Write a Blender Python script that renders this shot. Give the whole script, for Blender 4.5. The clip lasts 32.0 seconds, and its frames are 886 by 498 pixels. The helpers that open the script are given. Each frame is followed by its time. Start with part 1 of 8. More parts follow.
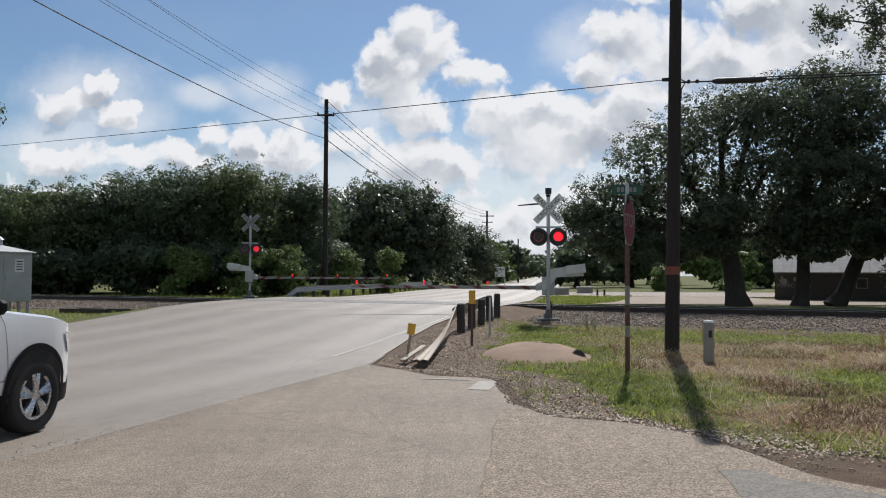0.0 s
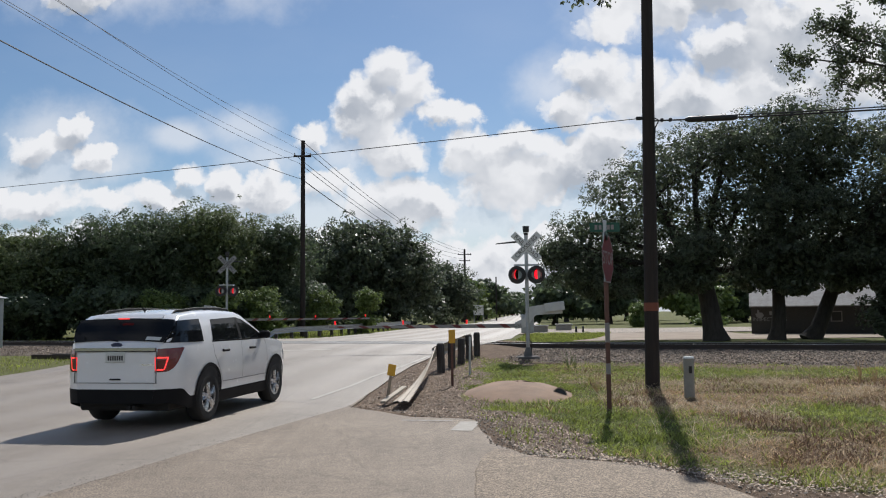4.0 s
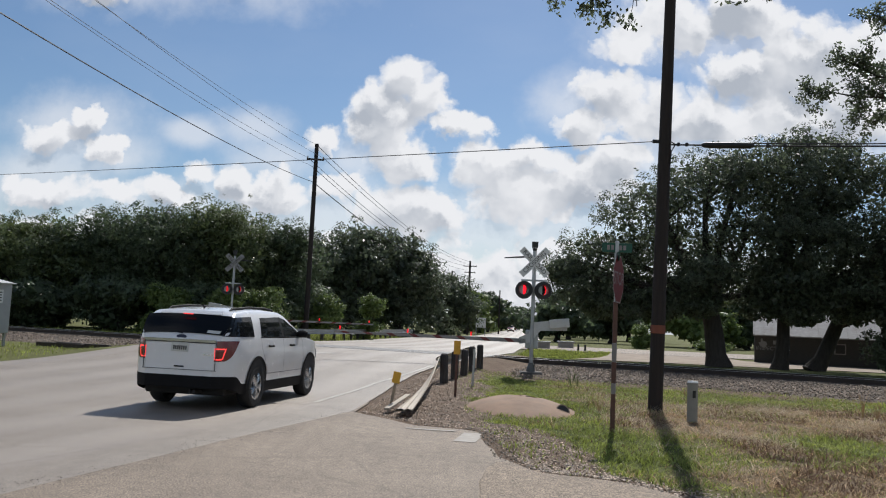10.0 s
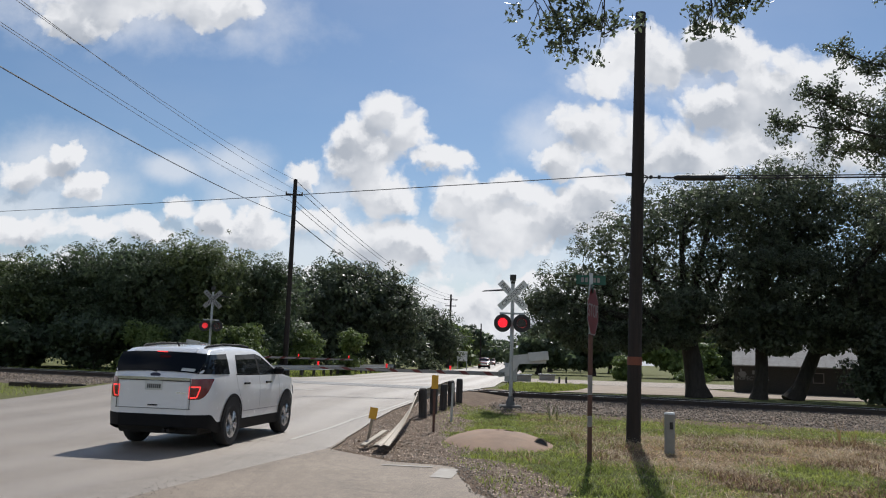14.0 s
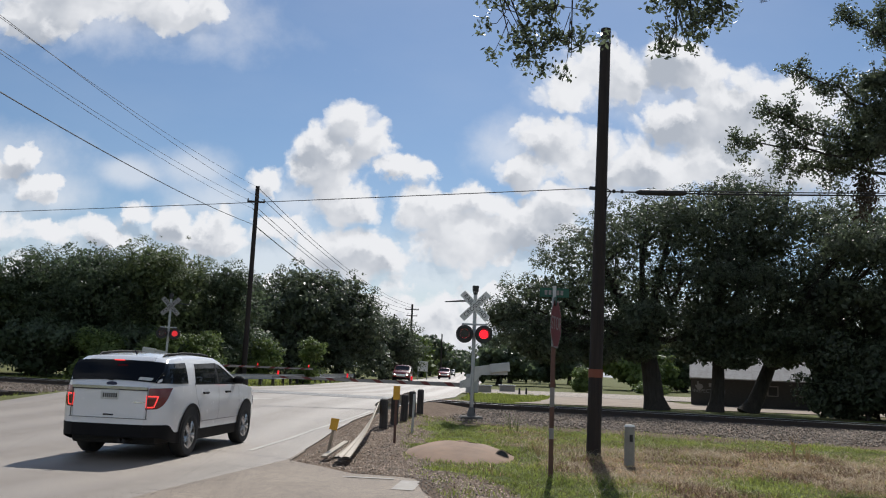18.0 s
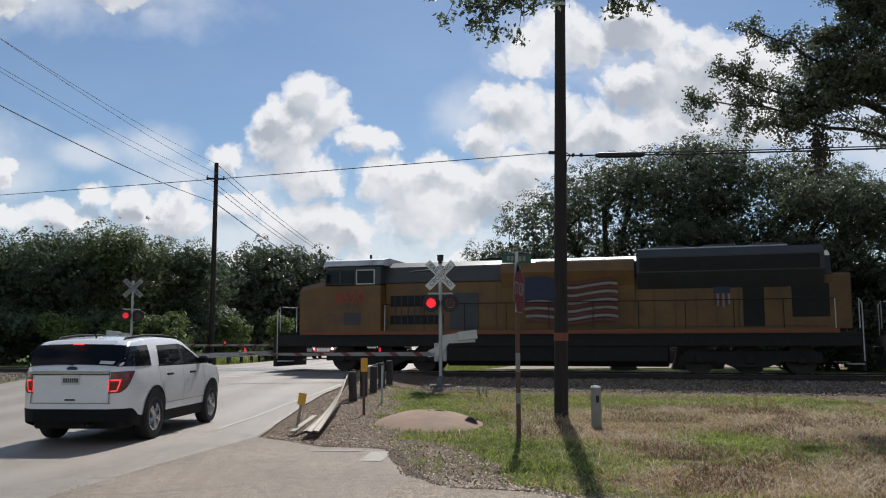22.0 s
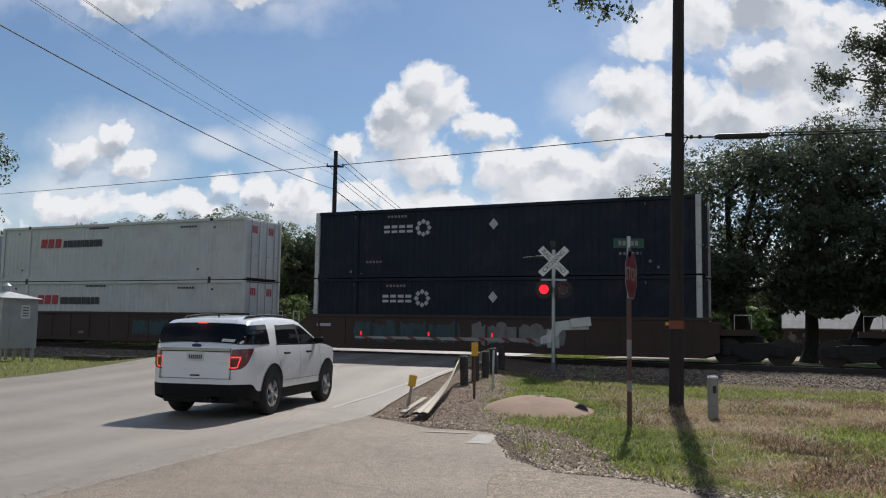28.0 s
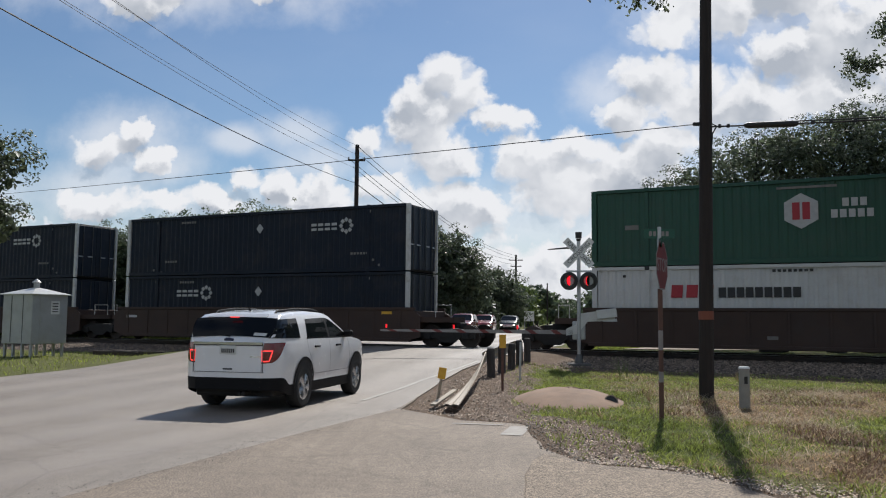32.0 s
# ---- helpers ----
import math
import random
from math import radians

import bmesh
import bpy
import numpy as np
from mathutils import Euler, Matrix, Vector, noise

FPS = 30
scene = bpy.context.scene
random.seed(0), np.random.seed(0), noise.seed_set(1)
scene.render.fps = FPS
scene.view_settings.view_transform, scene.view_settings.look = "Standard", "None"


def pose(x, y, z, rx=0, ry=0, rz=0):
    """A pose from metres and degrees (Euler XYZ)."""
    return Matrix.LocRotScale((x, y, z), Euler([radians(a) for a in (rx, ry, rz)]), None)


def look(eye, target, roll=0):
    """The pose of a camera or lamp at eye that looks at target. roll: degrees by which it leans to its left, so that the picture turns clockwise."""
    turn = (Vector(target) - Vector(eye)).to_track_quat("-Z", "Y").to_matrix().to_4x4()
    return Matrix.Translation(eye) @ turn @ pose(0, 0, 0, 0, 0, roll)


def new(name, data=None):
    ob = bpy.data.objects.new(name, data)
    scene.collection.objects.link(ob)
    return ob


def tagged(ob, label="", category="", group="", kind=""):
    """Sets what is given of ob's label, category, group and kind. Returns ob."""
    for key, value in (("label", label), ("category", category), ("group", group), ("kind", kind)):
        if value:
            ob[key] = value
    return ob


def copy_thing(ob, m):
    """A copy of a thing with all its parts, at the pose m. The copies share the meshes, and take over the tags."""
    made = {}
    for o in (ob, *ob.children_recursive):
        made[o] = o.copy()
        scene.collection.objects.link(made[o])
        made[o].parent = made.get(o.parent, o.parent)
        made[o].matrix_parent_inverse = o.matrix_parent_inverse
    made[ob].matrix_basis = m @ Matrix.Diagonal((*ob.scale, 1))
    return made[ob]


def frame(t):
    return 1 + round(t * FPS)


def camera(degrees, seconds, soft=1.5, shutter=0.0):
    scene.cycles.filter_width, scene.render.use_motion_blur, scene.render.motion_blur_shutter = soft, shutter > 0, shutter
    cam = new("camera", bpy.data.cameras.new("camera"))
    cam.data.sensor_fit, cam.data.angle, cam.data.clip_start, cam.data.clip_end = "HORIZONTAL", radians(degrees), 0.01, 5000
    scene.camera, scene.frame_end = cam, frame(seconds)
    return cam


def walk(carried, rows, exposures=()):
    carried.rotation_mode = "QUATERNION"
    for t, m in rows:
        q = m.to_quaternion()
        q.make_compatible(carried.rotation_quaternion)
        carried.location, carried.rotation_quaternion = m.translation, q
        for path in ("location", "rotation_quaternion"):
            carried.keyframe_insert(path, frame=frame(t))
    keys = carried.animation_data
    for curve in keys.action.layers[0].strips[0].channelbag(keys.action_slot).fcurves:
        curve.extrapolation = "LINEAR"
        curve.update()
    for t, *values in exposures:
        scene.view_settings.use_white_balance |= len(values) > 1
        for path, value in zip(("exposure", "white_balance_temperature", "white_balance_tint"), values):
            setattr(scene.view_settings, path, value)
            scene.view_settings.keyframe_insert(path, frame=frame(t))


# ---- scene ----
cam = camera(56.80, 32.0, soft=1.1)
PATH = [
    (0.0, pose(0.039, 0.045, 1.581, 91.808, -0.237, 0.600)),
    (0.5, pose(-0.003, 0.039, 1.585, 92.041, -0.667, 0.290)),
    (1.0, pose(-0.009, 0.015, 1.590, 92.995, -0.723, -0.425)),
    (1.5, pose(0.030, 0.068, 1.592, 94.181, -1.123, -1.001)),
    (2.0, pose(0.014, 0.032, 1.597, 94.727, -0.783, -1.485)),
    (2.5, pose(0.038, 0.030, 1.604, 94.939, 0.206, -1.672)),
    (3.0, pose(0.014, 0.025, 1.595, 94.961, 0.167, -1.580)),
    (3.5, pose(0.022, 0.076, 1.597, 94.380, 0.452, -1.130)),
    (5.5, pose(-0.045, -0.030, 1.596, 95.225, 0.923, -0.872)),
    (6.0, pose(0.005, 0.016, 1.593, 94.554, 0.740, -2.295)),
    (6.5, pose(-0.010, 0.005, 1.574, 93.244, -1.095, -2.587)),
    (7.0, pose(0.018, 0.014, 1.584, 92.561, -0.801, -3.122)),
    (7.5, pose(0.019, 0.021, 1.586, 92.815, -0.335, -3.693)),
    (8.0, pose(0.036, 0.028, 1.589, 93.009, -0.035, -3.519)),
    (8.5, pose(0.019, 0.005, 1.587, 92.962, 0.200, -2.737)),
    (9.0, pose(-0.007, -0.028, 1.583, 93.032, 0.122, -1.708)),
    (9.5, pose(-0.034, -0.050, 1.605, 94.016, -0.465, -1.240)),
    (10.0, pose(-0.110, -0.031, 1.595, 95.233, -2.630, -0.824)),
    (10.5, pose(-0.146, -0.038, 1.594, 94.932, -4.547, -1.397)),
    (11.0, pose(-0.078, -0.084, 1.600, 94.762, -3.610, -2.271)),
    (11.5, pose(-0.045, -0.053, 1.593, 95.251, -2.539, -2.204)),
    (12.0, pose(-0.031, -0.031, 1.591, 95.632, -2.588, -1.546)),
    (12.5, pose(-0.020, -0.062, 1.593, 96.201, -2.682, -1.669)),
    (13.0, pose(-0.020, -0.040, 1.595, 96.544, -2.490, -2.029)),
    (13.5, pose(-0.019, -0.038, 1.598, 97.085, -2.094, -2.028)),
    (14.0, pose(-0.007, -0.063, 1.606, 97.629, -1.872, -2.066)),
    (14.5, pose(-0.001, -0.048, 1.605, 98.039, -1.864, -1.980)),
    (16.5, pose(-0.018, -0.024, 1.623, 98.933, -1.685, -2.573)),
    (17.0, pose(-0.013, -0.051, 1.621, 98.916, -1.837, -3.351)),
    (17.5, pose(-0.031, -0.053, 1.618, 98.660, -2.337, -4.329)),
    (18.0, pose(-0.054, -0.045, 1.625, 98.412, -2.366, -4.834)),
    (18.5, pose(-0.075, -0.046, 1.633, 98.193, -2.697, -5.644)),
    (19.0, pose(-0.098, -0.159, 1.625, 99.608, -3.961, -8.929)),
    (19.5, pose(-0.117, 0.005, 1.634, 102.006, -4.874, -12.028)),
    (20.0, pose(-0.067, -0.006, 1.637, 101.575, -4.309, -9.886)),
    (20.5, pose(-0.028, -0.024, 1.632, 100.571, -2.973, -8.662)),
    (21.0, pose(0.006, -0.001, 1.624, 99.180, -1.120, -8.324)),
    (21.5, pose(0.023, 0.015, 1.631, 97.622, -0.104, -7.610)),
    (22.0, pose(0.029, 0.005, 1.627, 96.347, 0.159, -6.905)),
    (22.5, pose(0.046, 0.027, 1.617, 95.532, 0.854, -6.281)),
    (23.0, pose(0.052, 0.031, 1.623, 95.200, 1.552, -5.767)),
    (23.5, pose(0.054, 0.025, 1.617, 95.193, 1.544, -5.179)),
    (24.0, pose(0.055, 0.004, 1.616, 96.294, 1.956, -4.892)),
    (24.5, pose(0.055, 0.061, 1.629, 97.336, 1.666, -5.367)),
    (26.5, pose(0.091, 0.063, 1.568, 96.381, 0.393, -3.305)),
    (27.0, pose(0.140, 0.107, 1.572, 95.811, 0.819, -1.000)),
    (27.5, pose(0.164, 0.073, 1.584, 95.758, 0.104, -0.411)),
    (28.0, pose(0.154, 0.040, 1.578, 95.404, -0.936, 1.159)),
    (28.5, pose(0.039, 0.139, 1.556, 94.896, -2.018, 1.946)),
    (29.0, pose(-0.076, 0.044, 1.592, 94.026, -1.498, 0.279)),
    (29.5, pose(-0.079, -0.025, 1.647, 93.766, -2.226, -1.584)),
    (30.0, pose(-0.031, -0.029, 1.600, 95.844, -2.464, -0.578)),
    (30.5, pose(0.025, 0.037, 1.572, 97.664, -1.188, 1.438)),
    (31.0, pose(0.049, 0.043, 1.594, 96.823, -0.015, 2.992)),
    (31.5, pose(0.031, 0.024, 1.592, 95.609, 0.244, 2.372)),
    (32.0, pose(-0.005, 0.017, 1.575, 94.870, -0.489, 2.582)),
]
walk(cam, PATH, ((0.0, 0.0, 6220, 10), (32.0, 0.0, 6220, 10)))

SUN_AZ, SUN_EL = 13.7, 44.5      # degrees right of the +y axis, above the horizon


# ---- daylight ----
def nearest(tree_, uv_socket, puffs, soft):
    """Nodes for the smallest scaled distance to any of the puffs (u, v, half-width, half-height)."""
    gn, gl = tree_.nodes.new, tree_.links.new
    last = None
    for cx, cy, rx, ry in puffs:
        m = gn("ShaderNodeVectorMath")
        m.operation = "MULTIPLY_ADD"
        gl(uv_socket, m.inputs[0])
        m.inputs[1].default_value = (1 / rx, 1 / ry, 0)
        m.inputs[2].default_value = (-cx / rx, -cy / ry, 0)
        ln = gn("ShaderNodeVectorMath")
        ln.operation = "LENGTH"
        gl(m.outputs[0], ln.inputs[0])
        if last is None:
            last = ln.outputs["Value"]
            continue
        mn = gn("ShaderNodeMath")
        mn.operation = "SMOOTH_MIN"
        gl(last, mn.inputs[0])
        gl(ln.outputs["Value"], mn.inputs[1])
        mn.inputs[2].default_value = soft
        last = mn.outputs[0]
    return last


def make_world():
    w = bpy.data.worlds.new("sky")
    scene.world = w
    w.use_nodes = True
    nt = w.node_tree
    nt.nodes.clear()
    N, L = nt.nodes.new, nt.links.new
    out, bg = N("ShaderNodeOutputWorld"), N("ShaderNodeBackground")
    sky = N("ShaderNodeTexSky")
    sky.sky_type, sky.sun_disc = "NISHITA", False
    sky.sun_elevation, sky.sun_rotation = radians(SUN_EL), radians(SUN_AZ)
    sky.air_density, sky.dust_density, sky.ozone_density = 1.15, 0.30, 4.5
    tc = N("ShaderNodeTexCoord")

    # a group that gives the cloud's thickness along a direction (u, v) = (x / y, z / y)
    g = bpy.data.node_groups.new("cumulus", "ShaderNodeTree")
    g.interface.new_socket("uv", in_out="INPUT", socket_type="NodeSocketVector")
    g.interface.new_socket("thick", in_out="OUTPUT", socket_type="NodeSocketFloat")
    gn, gl = g.nodes.new, g.links.new
    gi, go = gn("NodeGroupInput"), gn("NodeGroupOutput")
    n1 = gn("ShaderNodeTexNoise")
    n1.inputs["Scale"].default_value, n1.inputs["Detail"].default_value, n1.inputs["Roughness"].default_value = 16, 7, 0.6
    gl(gi.outputs[0], n1.inputs["Vector"])
    sub = gn("ShaderNodeVectorMath")
    sub.operation = "SUBTRACT"
    gl(n1.outputs["Color"], sub.inputs[0])
    sub.inputs[1].default_value = (0.5, 0.5, 0.5)
    wob = gn("ShaderNodeVectorMath")
    wob.operation = "MULTIPLY_ADD"
    gl(sub.outputs[0], wob.inputs[0])
    wob.inputs[1].default_value = (0.075, 0.075, 0)
    gl(gi.outputs[0], wob.inputs[2])
    tower = [(-0.046, 0.302, 0.034, 0.025), (-0.087, 0.278, 0.027, 0.027), (-0.02, 0.278, 0.03, 0.029), (-0.066, 0.247, 0.046, 0.036), (0.02, 0.244, 0.037, 0.019),
             (0.052, 0.245, 0.018, 0.014), (-0.048, 0.201, 0.042, 0.03), (-0.143, 0.223, 0.025, 0.013), (-0.038, 0.135, 0.083, 0.035), (-0.123, 0.169, 0.035, 0.021)]
    low_left = [(-0.289, 0.174, 0.029, 0.017), (-0.254, 0.166, 0.028, 0.024), (-0.336, 0.152, 0.041, 0.021), (-0.205, 0.151, 0.062, 0.028), (-0.435, 0.235, 0.030, 0.022), (-0.478, 0.212, 0.045, 0.026), (-0.41, 0.195, 0.035, 0.02),
                (-0.478, 0.141, 0.075, 0.025), (-0.397, 0.142, 0.048, 0.018), (-0.367, 0.445, 0.16, 0.05), (-0.439, 0.405, 0.07, 0.03), (-0.249, 0.435, 0.05, 0.034)]
    middle = [(0.064, 0.2, 0.042, 0.03), (0.12, 0.213, 0.035, 0.026), (0.101, 0.166, 0.077, 0.05), (0.177, 0.184, 0.063, 0.043), (0.223, 0.208, 0.05, 0.032)]
    right = [(0.217, 0.298, 0.043, 0.026), (0.182, 0.256, 0.039, 0.023), (0.26, 0.271, 0.057, 0.036), (0.332, 0.267, 0.079, 0.036), (0.381, 0.325, 0.05, 0.033), (0.446, 0.343, 0.065, 0.041),
             (0.526, 0.362, 0.073, 0.041), (0.439, 0.273, 0.079, 0.036), (0.526, 0.288, 0.065, 0.051), (0.294, 0.386, 0.065, 0.034), (0.373, 0.405, 0.058, 0.031), (0.23, 0.357, 0.043, 0.019), (0.417, 0.393, 0.036, 0.027)]
    last = nearest(g, wob.outputs[0], [(a, b, c * 1.12, d * 1.12) for a, b, c, d in tower] + low_left + [(a, b, c * 1.1, d * 1.1) for a, b, c, d in middle] + [(a, b, c * 1.3, d * 1.25) for a, b, c, d in right], 0.25)
    inv = gn("ShaderNodeMath")
    inv.operation = "SUBTRACT"
    inv.inputs[0].default_value = 1.0
    gl(last, inv.inputs[1])
    # low bank of cloud towards the horizon
    sp = gn("ShaderNodeSeparateXYZ")
    gl(wob.outputs[0], sp.inputs[0])
    bank = gn("ShaderNodeMapRange")
    bank.inputs["From Min"].default_value, bank.inputs["From Max"].default_value = 0.17, 0.05
    bank.inputs["To Min"].default_value, bank.inputs["To Max"].default_value = -0.4, 0.55
    gl(sp.outputs[1], bank.inputs["Value"])
    mx = gn("ShaderNodeMath")
    mx.operation = "MAXIMUM"
    gl(inv.outputs[0], mx.inputs[0])
    gl(bank.outputs[0], mx.inputs[1])
    # rounded billows at two sizes
    total = mx.outputs[0]
    for sc_, amp in ((30, 0.50), (75, 0.28)):
        vo = gn("ShaderNodeTexVoronoi")
        vo.feature = "SMOOTH_F1"
        vo.inputs["Scale"].default_value, vo.inputs["Smoothness"].default_value = sc_, 0.35
        gl(wob.outputs[0], vo.inputs["Vector"])
        ma = gn("ShaderNodeMath")
        ma.operation = "MULTIPLY_ADD"
        gl(vo.outputs["Distance"], ma.inputs[0])
        ma.inputs[1].default_value = -amp
        ma.inputs[2].default_value = amp * 0.42
        ad = gn("ShaderNodeMath")
        gl(total, ad.inputs[0])
        gl(ma.outputs[0], ad.inputs[1])
        total = ad.outputs[0]
    gl(total, go.inputs[0])

    sep = N("ShaderNodeSeparateXYZ")
    L(tc.outputs["Generated"], sep.inputs[0])
    ab = N("ShaderNodeMath")
    ab.operation = "ABSOLUTE"
    L(sep.outputs["Y"], ab.inputs[0])
    den = N("ShaderNodeMath")
    den.operation = "MAXIMUM"
    L(ab.outputs[0], den.inputs[0])
    den.inputs[1].default_value = 0.05
    uv = N("ShaderNodeCombineXYZ")
    for k, ax in enumerate("XZ"):
        d = N("ShaderNodeMath")
        d.operation = "DIVIDE"
        L(sep.outputs[ax], d.inputs[0])
        L(den.outputs[0], d.inputs[1])
        L(d.outputs[0], uv.inputs[k])
    here, sunward = N("ShaderNodeGroup"), N("ShaderNodeGroup")
    here.node_tree = sunward.node_tree = g
    L(uv.outputs[0], here.inputs[0])
    off = N("ShaderNodeVectorMath")
    off.operation = "ADD"
    off.inputs[1].default_value = (0.006, 0.02, 0)
    L(uv.outputs[0], off.inputs[0])
    L(off.outputs[0], sunward.inputs[0])
    cover = N("ShaderNodeMapRange")
    cover.interpolation_type = "SMOOTHSTEP"
    cover.inputs["From Min"].default_value, cover.inputs["From Max"].default_value = -0.20, 0.30
    L(here.outputs[0], cover.inputs["Value"])
    shade = N("ShaderNodeMapRange")
    shade.interpolation_type = "SMOOTHSTEP"
    shade.inputs["From Min"].default_value, shade.inputs["From Max"].default_value = 0.05, 0.60
    L(sunward.outputs[0], shade.inputs["Value"])
    fine = N("ShaderNodeTexNoise")
    fine.inputs["Scale"].default_value, fine.inputs["Detail"].default_value, fine.inputs["Roughness"].default_value = 10, 4, 0.5
    L(uv.outputs[0], fine.inputs["Vector"])
    fr = N("ShaderNodeMapRange")
    fr.inputs["From Min"].default_value, fr.inputs["From Max"].default_value = 0.30, 0.58
    L(fine.outputs["Fac"], fr.inputs["Value"])
    sf = N("ShaderNodeMath")
    sf.operation = "MULTIPLY"
    L(shade.outputs[0], sf.inputs[0])
    L(fr.outputs[0], sf.inputs[1])
    body = N("ShaderNodeMix")
    body.data_type = "RGBA"
    body.inputs[6].default_value = (CLOUD, CLOUD * 0.985, CLOUD * 0.975, 1)
    body.inputs[7].default_value = (CLOUD * 0.52, CLOUD * 0.55, CLOUD * 0.60, 1)
    L(sf.outputs[0], body.inputs[0])
    # thin wisps over the blue
    wisp = N("ShaderNodeTexNoise")
    wisp.inputs["Scale"].default_value, wisp.inputs["Detail"].default_value = 5, 5
    sc = N("ShaderNodeVectorMath")
    sc.operation = "MULTIPLY"
    sc.inputs[1].default_value = (0.7, 1.6, 1)
    L(uv.outputs[0], sc.inputs[0])
    L(sc.outputs[0], wisp.inputs["Vector"])
    wr = N("ShaderNodeMapRange")
    wr.inputs["From Min"].default_value, wr.inputs["From Max"].default_value = 0.45, 0.8
    wr.inputs["To Max"].default_value = 0.07
    L(wisp.outputs["Fac"], wr.inputs["Value"])
    # soft, thin cloud round and between the heaps
    drift = N("ShaderNodeTexNoise")
    drift.inputs["Scale"].default_value, drift.inputs["Detail"].default_value, drift.inputs["Roughness"].default_value = 7, 6, 0.6
    L(uv.outputs[0], drift.inputs["Vector"])
    veils = [(-0.465, 0.219, 0.089, 0.053), (-0.494, 0.158, 0.102, 0.049), (-0.393, 0.184, 0.062, 0.032), (-0.303, 0.22, 0.041, 0.018), (-0.224, 0.231, 0.052, 0.03), (-0.194, 0.194, 0.076, 0.035),
             (-0.111, 0.198, 0.056, 0.035), (-0.134, 0.127, 0.229, 0.049), (-0.314, 0.132, 0.206, 0.038), (0.103, 0.117, 0.21, 0.063), (0.214, 0.151, 0.155, 0.064), (0.311, 0.227, 0.157, 0.065),
             (0.468, 0.293, 0.159, 0.088), (0.33, 0.373, 0.138, 0.056), (0.167, 0.277, 0.07, 0.045), (-0.38, 0.423, 0.228, 0.056), (-0.689, 0.141, 0.169, 0.084), (0.707, 0.269, 0.19, 0.118)]
    dist = nearest(nt, uv.outputs[0], veils, 0.4)
    vs = N("ShaderNodeMath")
    vs.operation = "MULTIPLY_ADD"
    L(drift.outputs["Fac"], vs.inputs[0])
    vs.inputs[1].default_value = 2.4
    vs.inputs[2].default_value = -0.2
    vd = N("ShaderNodeMath")
    vd.operation = "SUBTRACT"
    L(vs.outputs[0], vd.inputs[0])
    L(dist, vd.inputs[1])
    veil = N("ShaderNodeMapRange")
    veil.interpolation_type = "SMOOTHSTEP"
    veil.inputs["From Min"].default_value, veil.inputs["From Max"].default_value, veil.inputs["To Max"].default_value = -0.35, 0.9, 0.60
    L(vd.outputs[0], veil.inputs["Value"])
    thin = N("ShaderNodeMath")
    thin.operation = "MAXIMUM"
    L(veil.outputs[0], thin.inputs[0])
    L(wr.outputs[0], thin.inputs[1])
    cv = N("ShaderNodeMath")
    cv.operation = "MAXIMUM"
    L(cover.outputs[0], cv.inputs[0])
    L(thin.outputs[0], cv.inputs[1])
    # the cumulus above holds only for directions ahead
    ahead = N("ShaderNodeMapRange")
    ahead.inputs["From Min"].default_value, ahead.inputs["From Max"].default_value = 0.05, 0.40
    L(sep.outputs["Y"], ahead.inputs["Value"])
    # unseen cloud added behind and overhead to fill the shaded sides with light
    field = N("ShaderNodeTexNoise")
    field.inputs["Scale"].default_value, field.inputs["Detail"].default_value, field.inputs["Roughness"].default_value = 2.6, 6, 0.55
    L(tc.outputs["Generated"], field.inputs["Vector"])
    fm = N("ShaderNodeMapRange")
    fm.interpolation_type = "SMOOTHSTEP"
    fm.inputs["From Min"].default_value, fm.inputs["From Max"].default_value = 0.47, 0.60
    fm.inputs["To Max"].default_value = 0.6
    L(field.outputs["Fac"], fm.inputs["Value"])
    cf = N("ShaderNodeMix")
    L(ahead.outputs[0], cf.inputs[0])
    L(fm.outputs[0], cf.inputs[2])
    L(cv.outputs[0], cf.inputs[3])
    mix = N("ShaderNodeMix")
    mix.data_type = "RGBA"
    L(cf.outputs[0], mix.inputs[0])
    L(sky.outputs[0], mix.inputs[6])
    L(body.outputs[2], mix.inputs[7])
    L(mix.outputs[2], bg.inputs["Color"])
    bg.inputs["Strength"].default_value = SKY
    L(bg.outputs[0], out.inputs["Surface"])


SKY, CLOUD = 0.075, 11.5
make_world()
sun_data = bpy.data.lights.new("sun", "SUN")
sun_data.energy, sun_data.angle, sun_data.color = 4.5, radians(0.55), (1.0, 0.95, 0.87)
sun = new("sun", sun_data)
_a, _e = radians(SUN_AZ), radians(SUN_EL)
SUN_DIR = Vector((math.sin(_a) * math.cos(_e), math.cos(_a) * math.cos(_e), math.sin(_e)))
sun.matrix_world = look(SUN_DIR * 60, (0, 0, 0))
scene.view_settings.exposure = 0.0


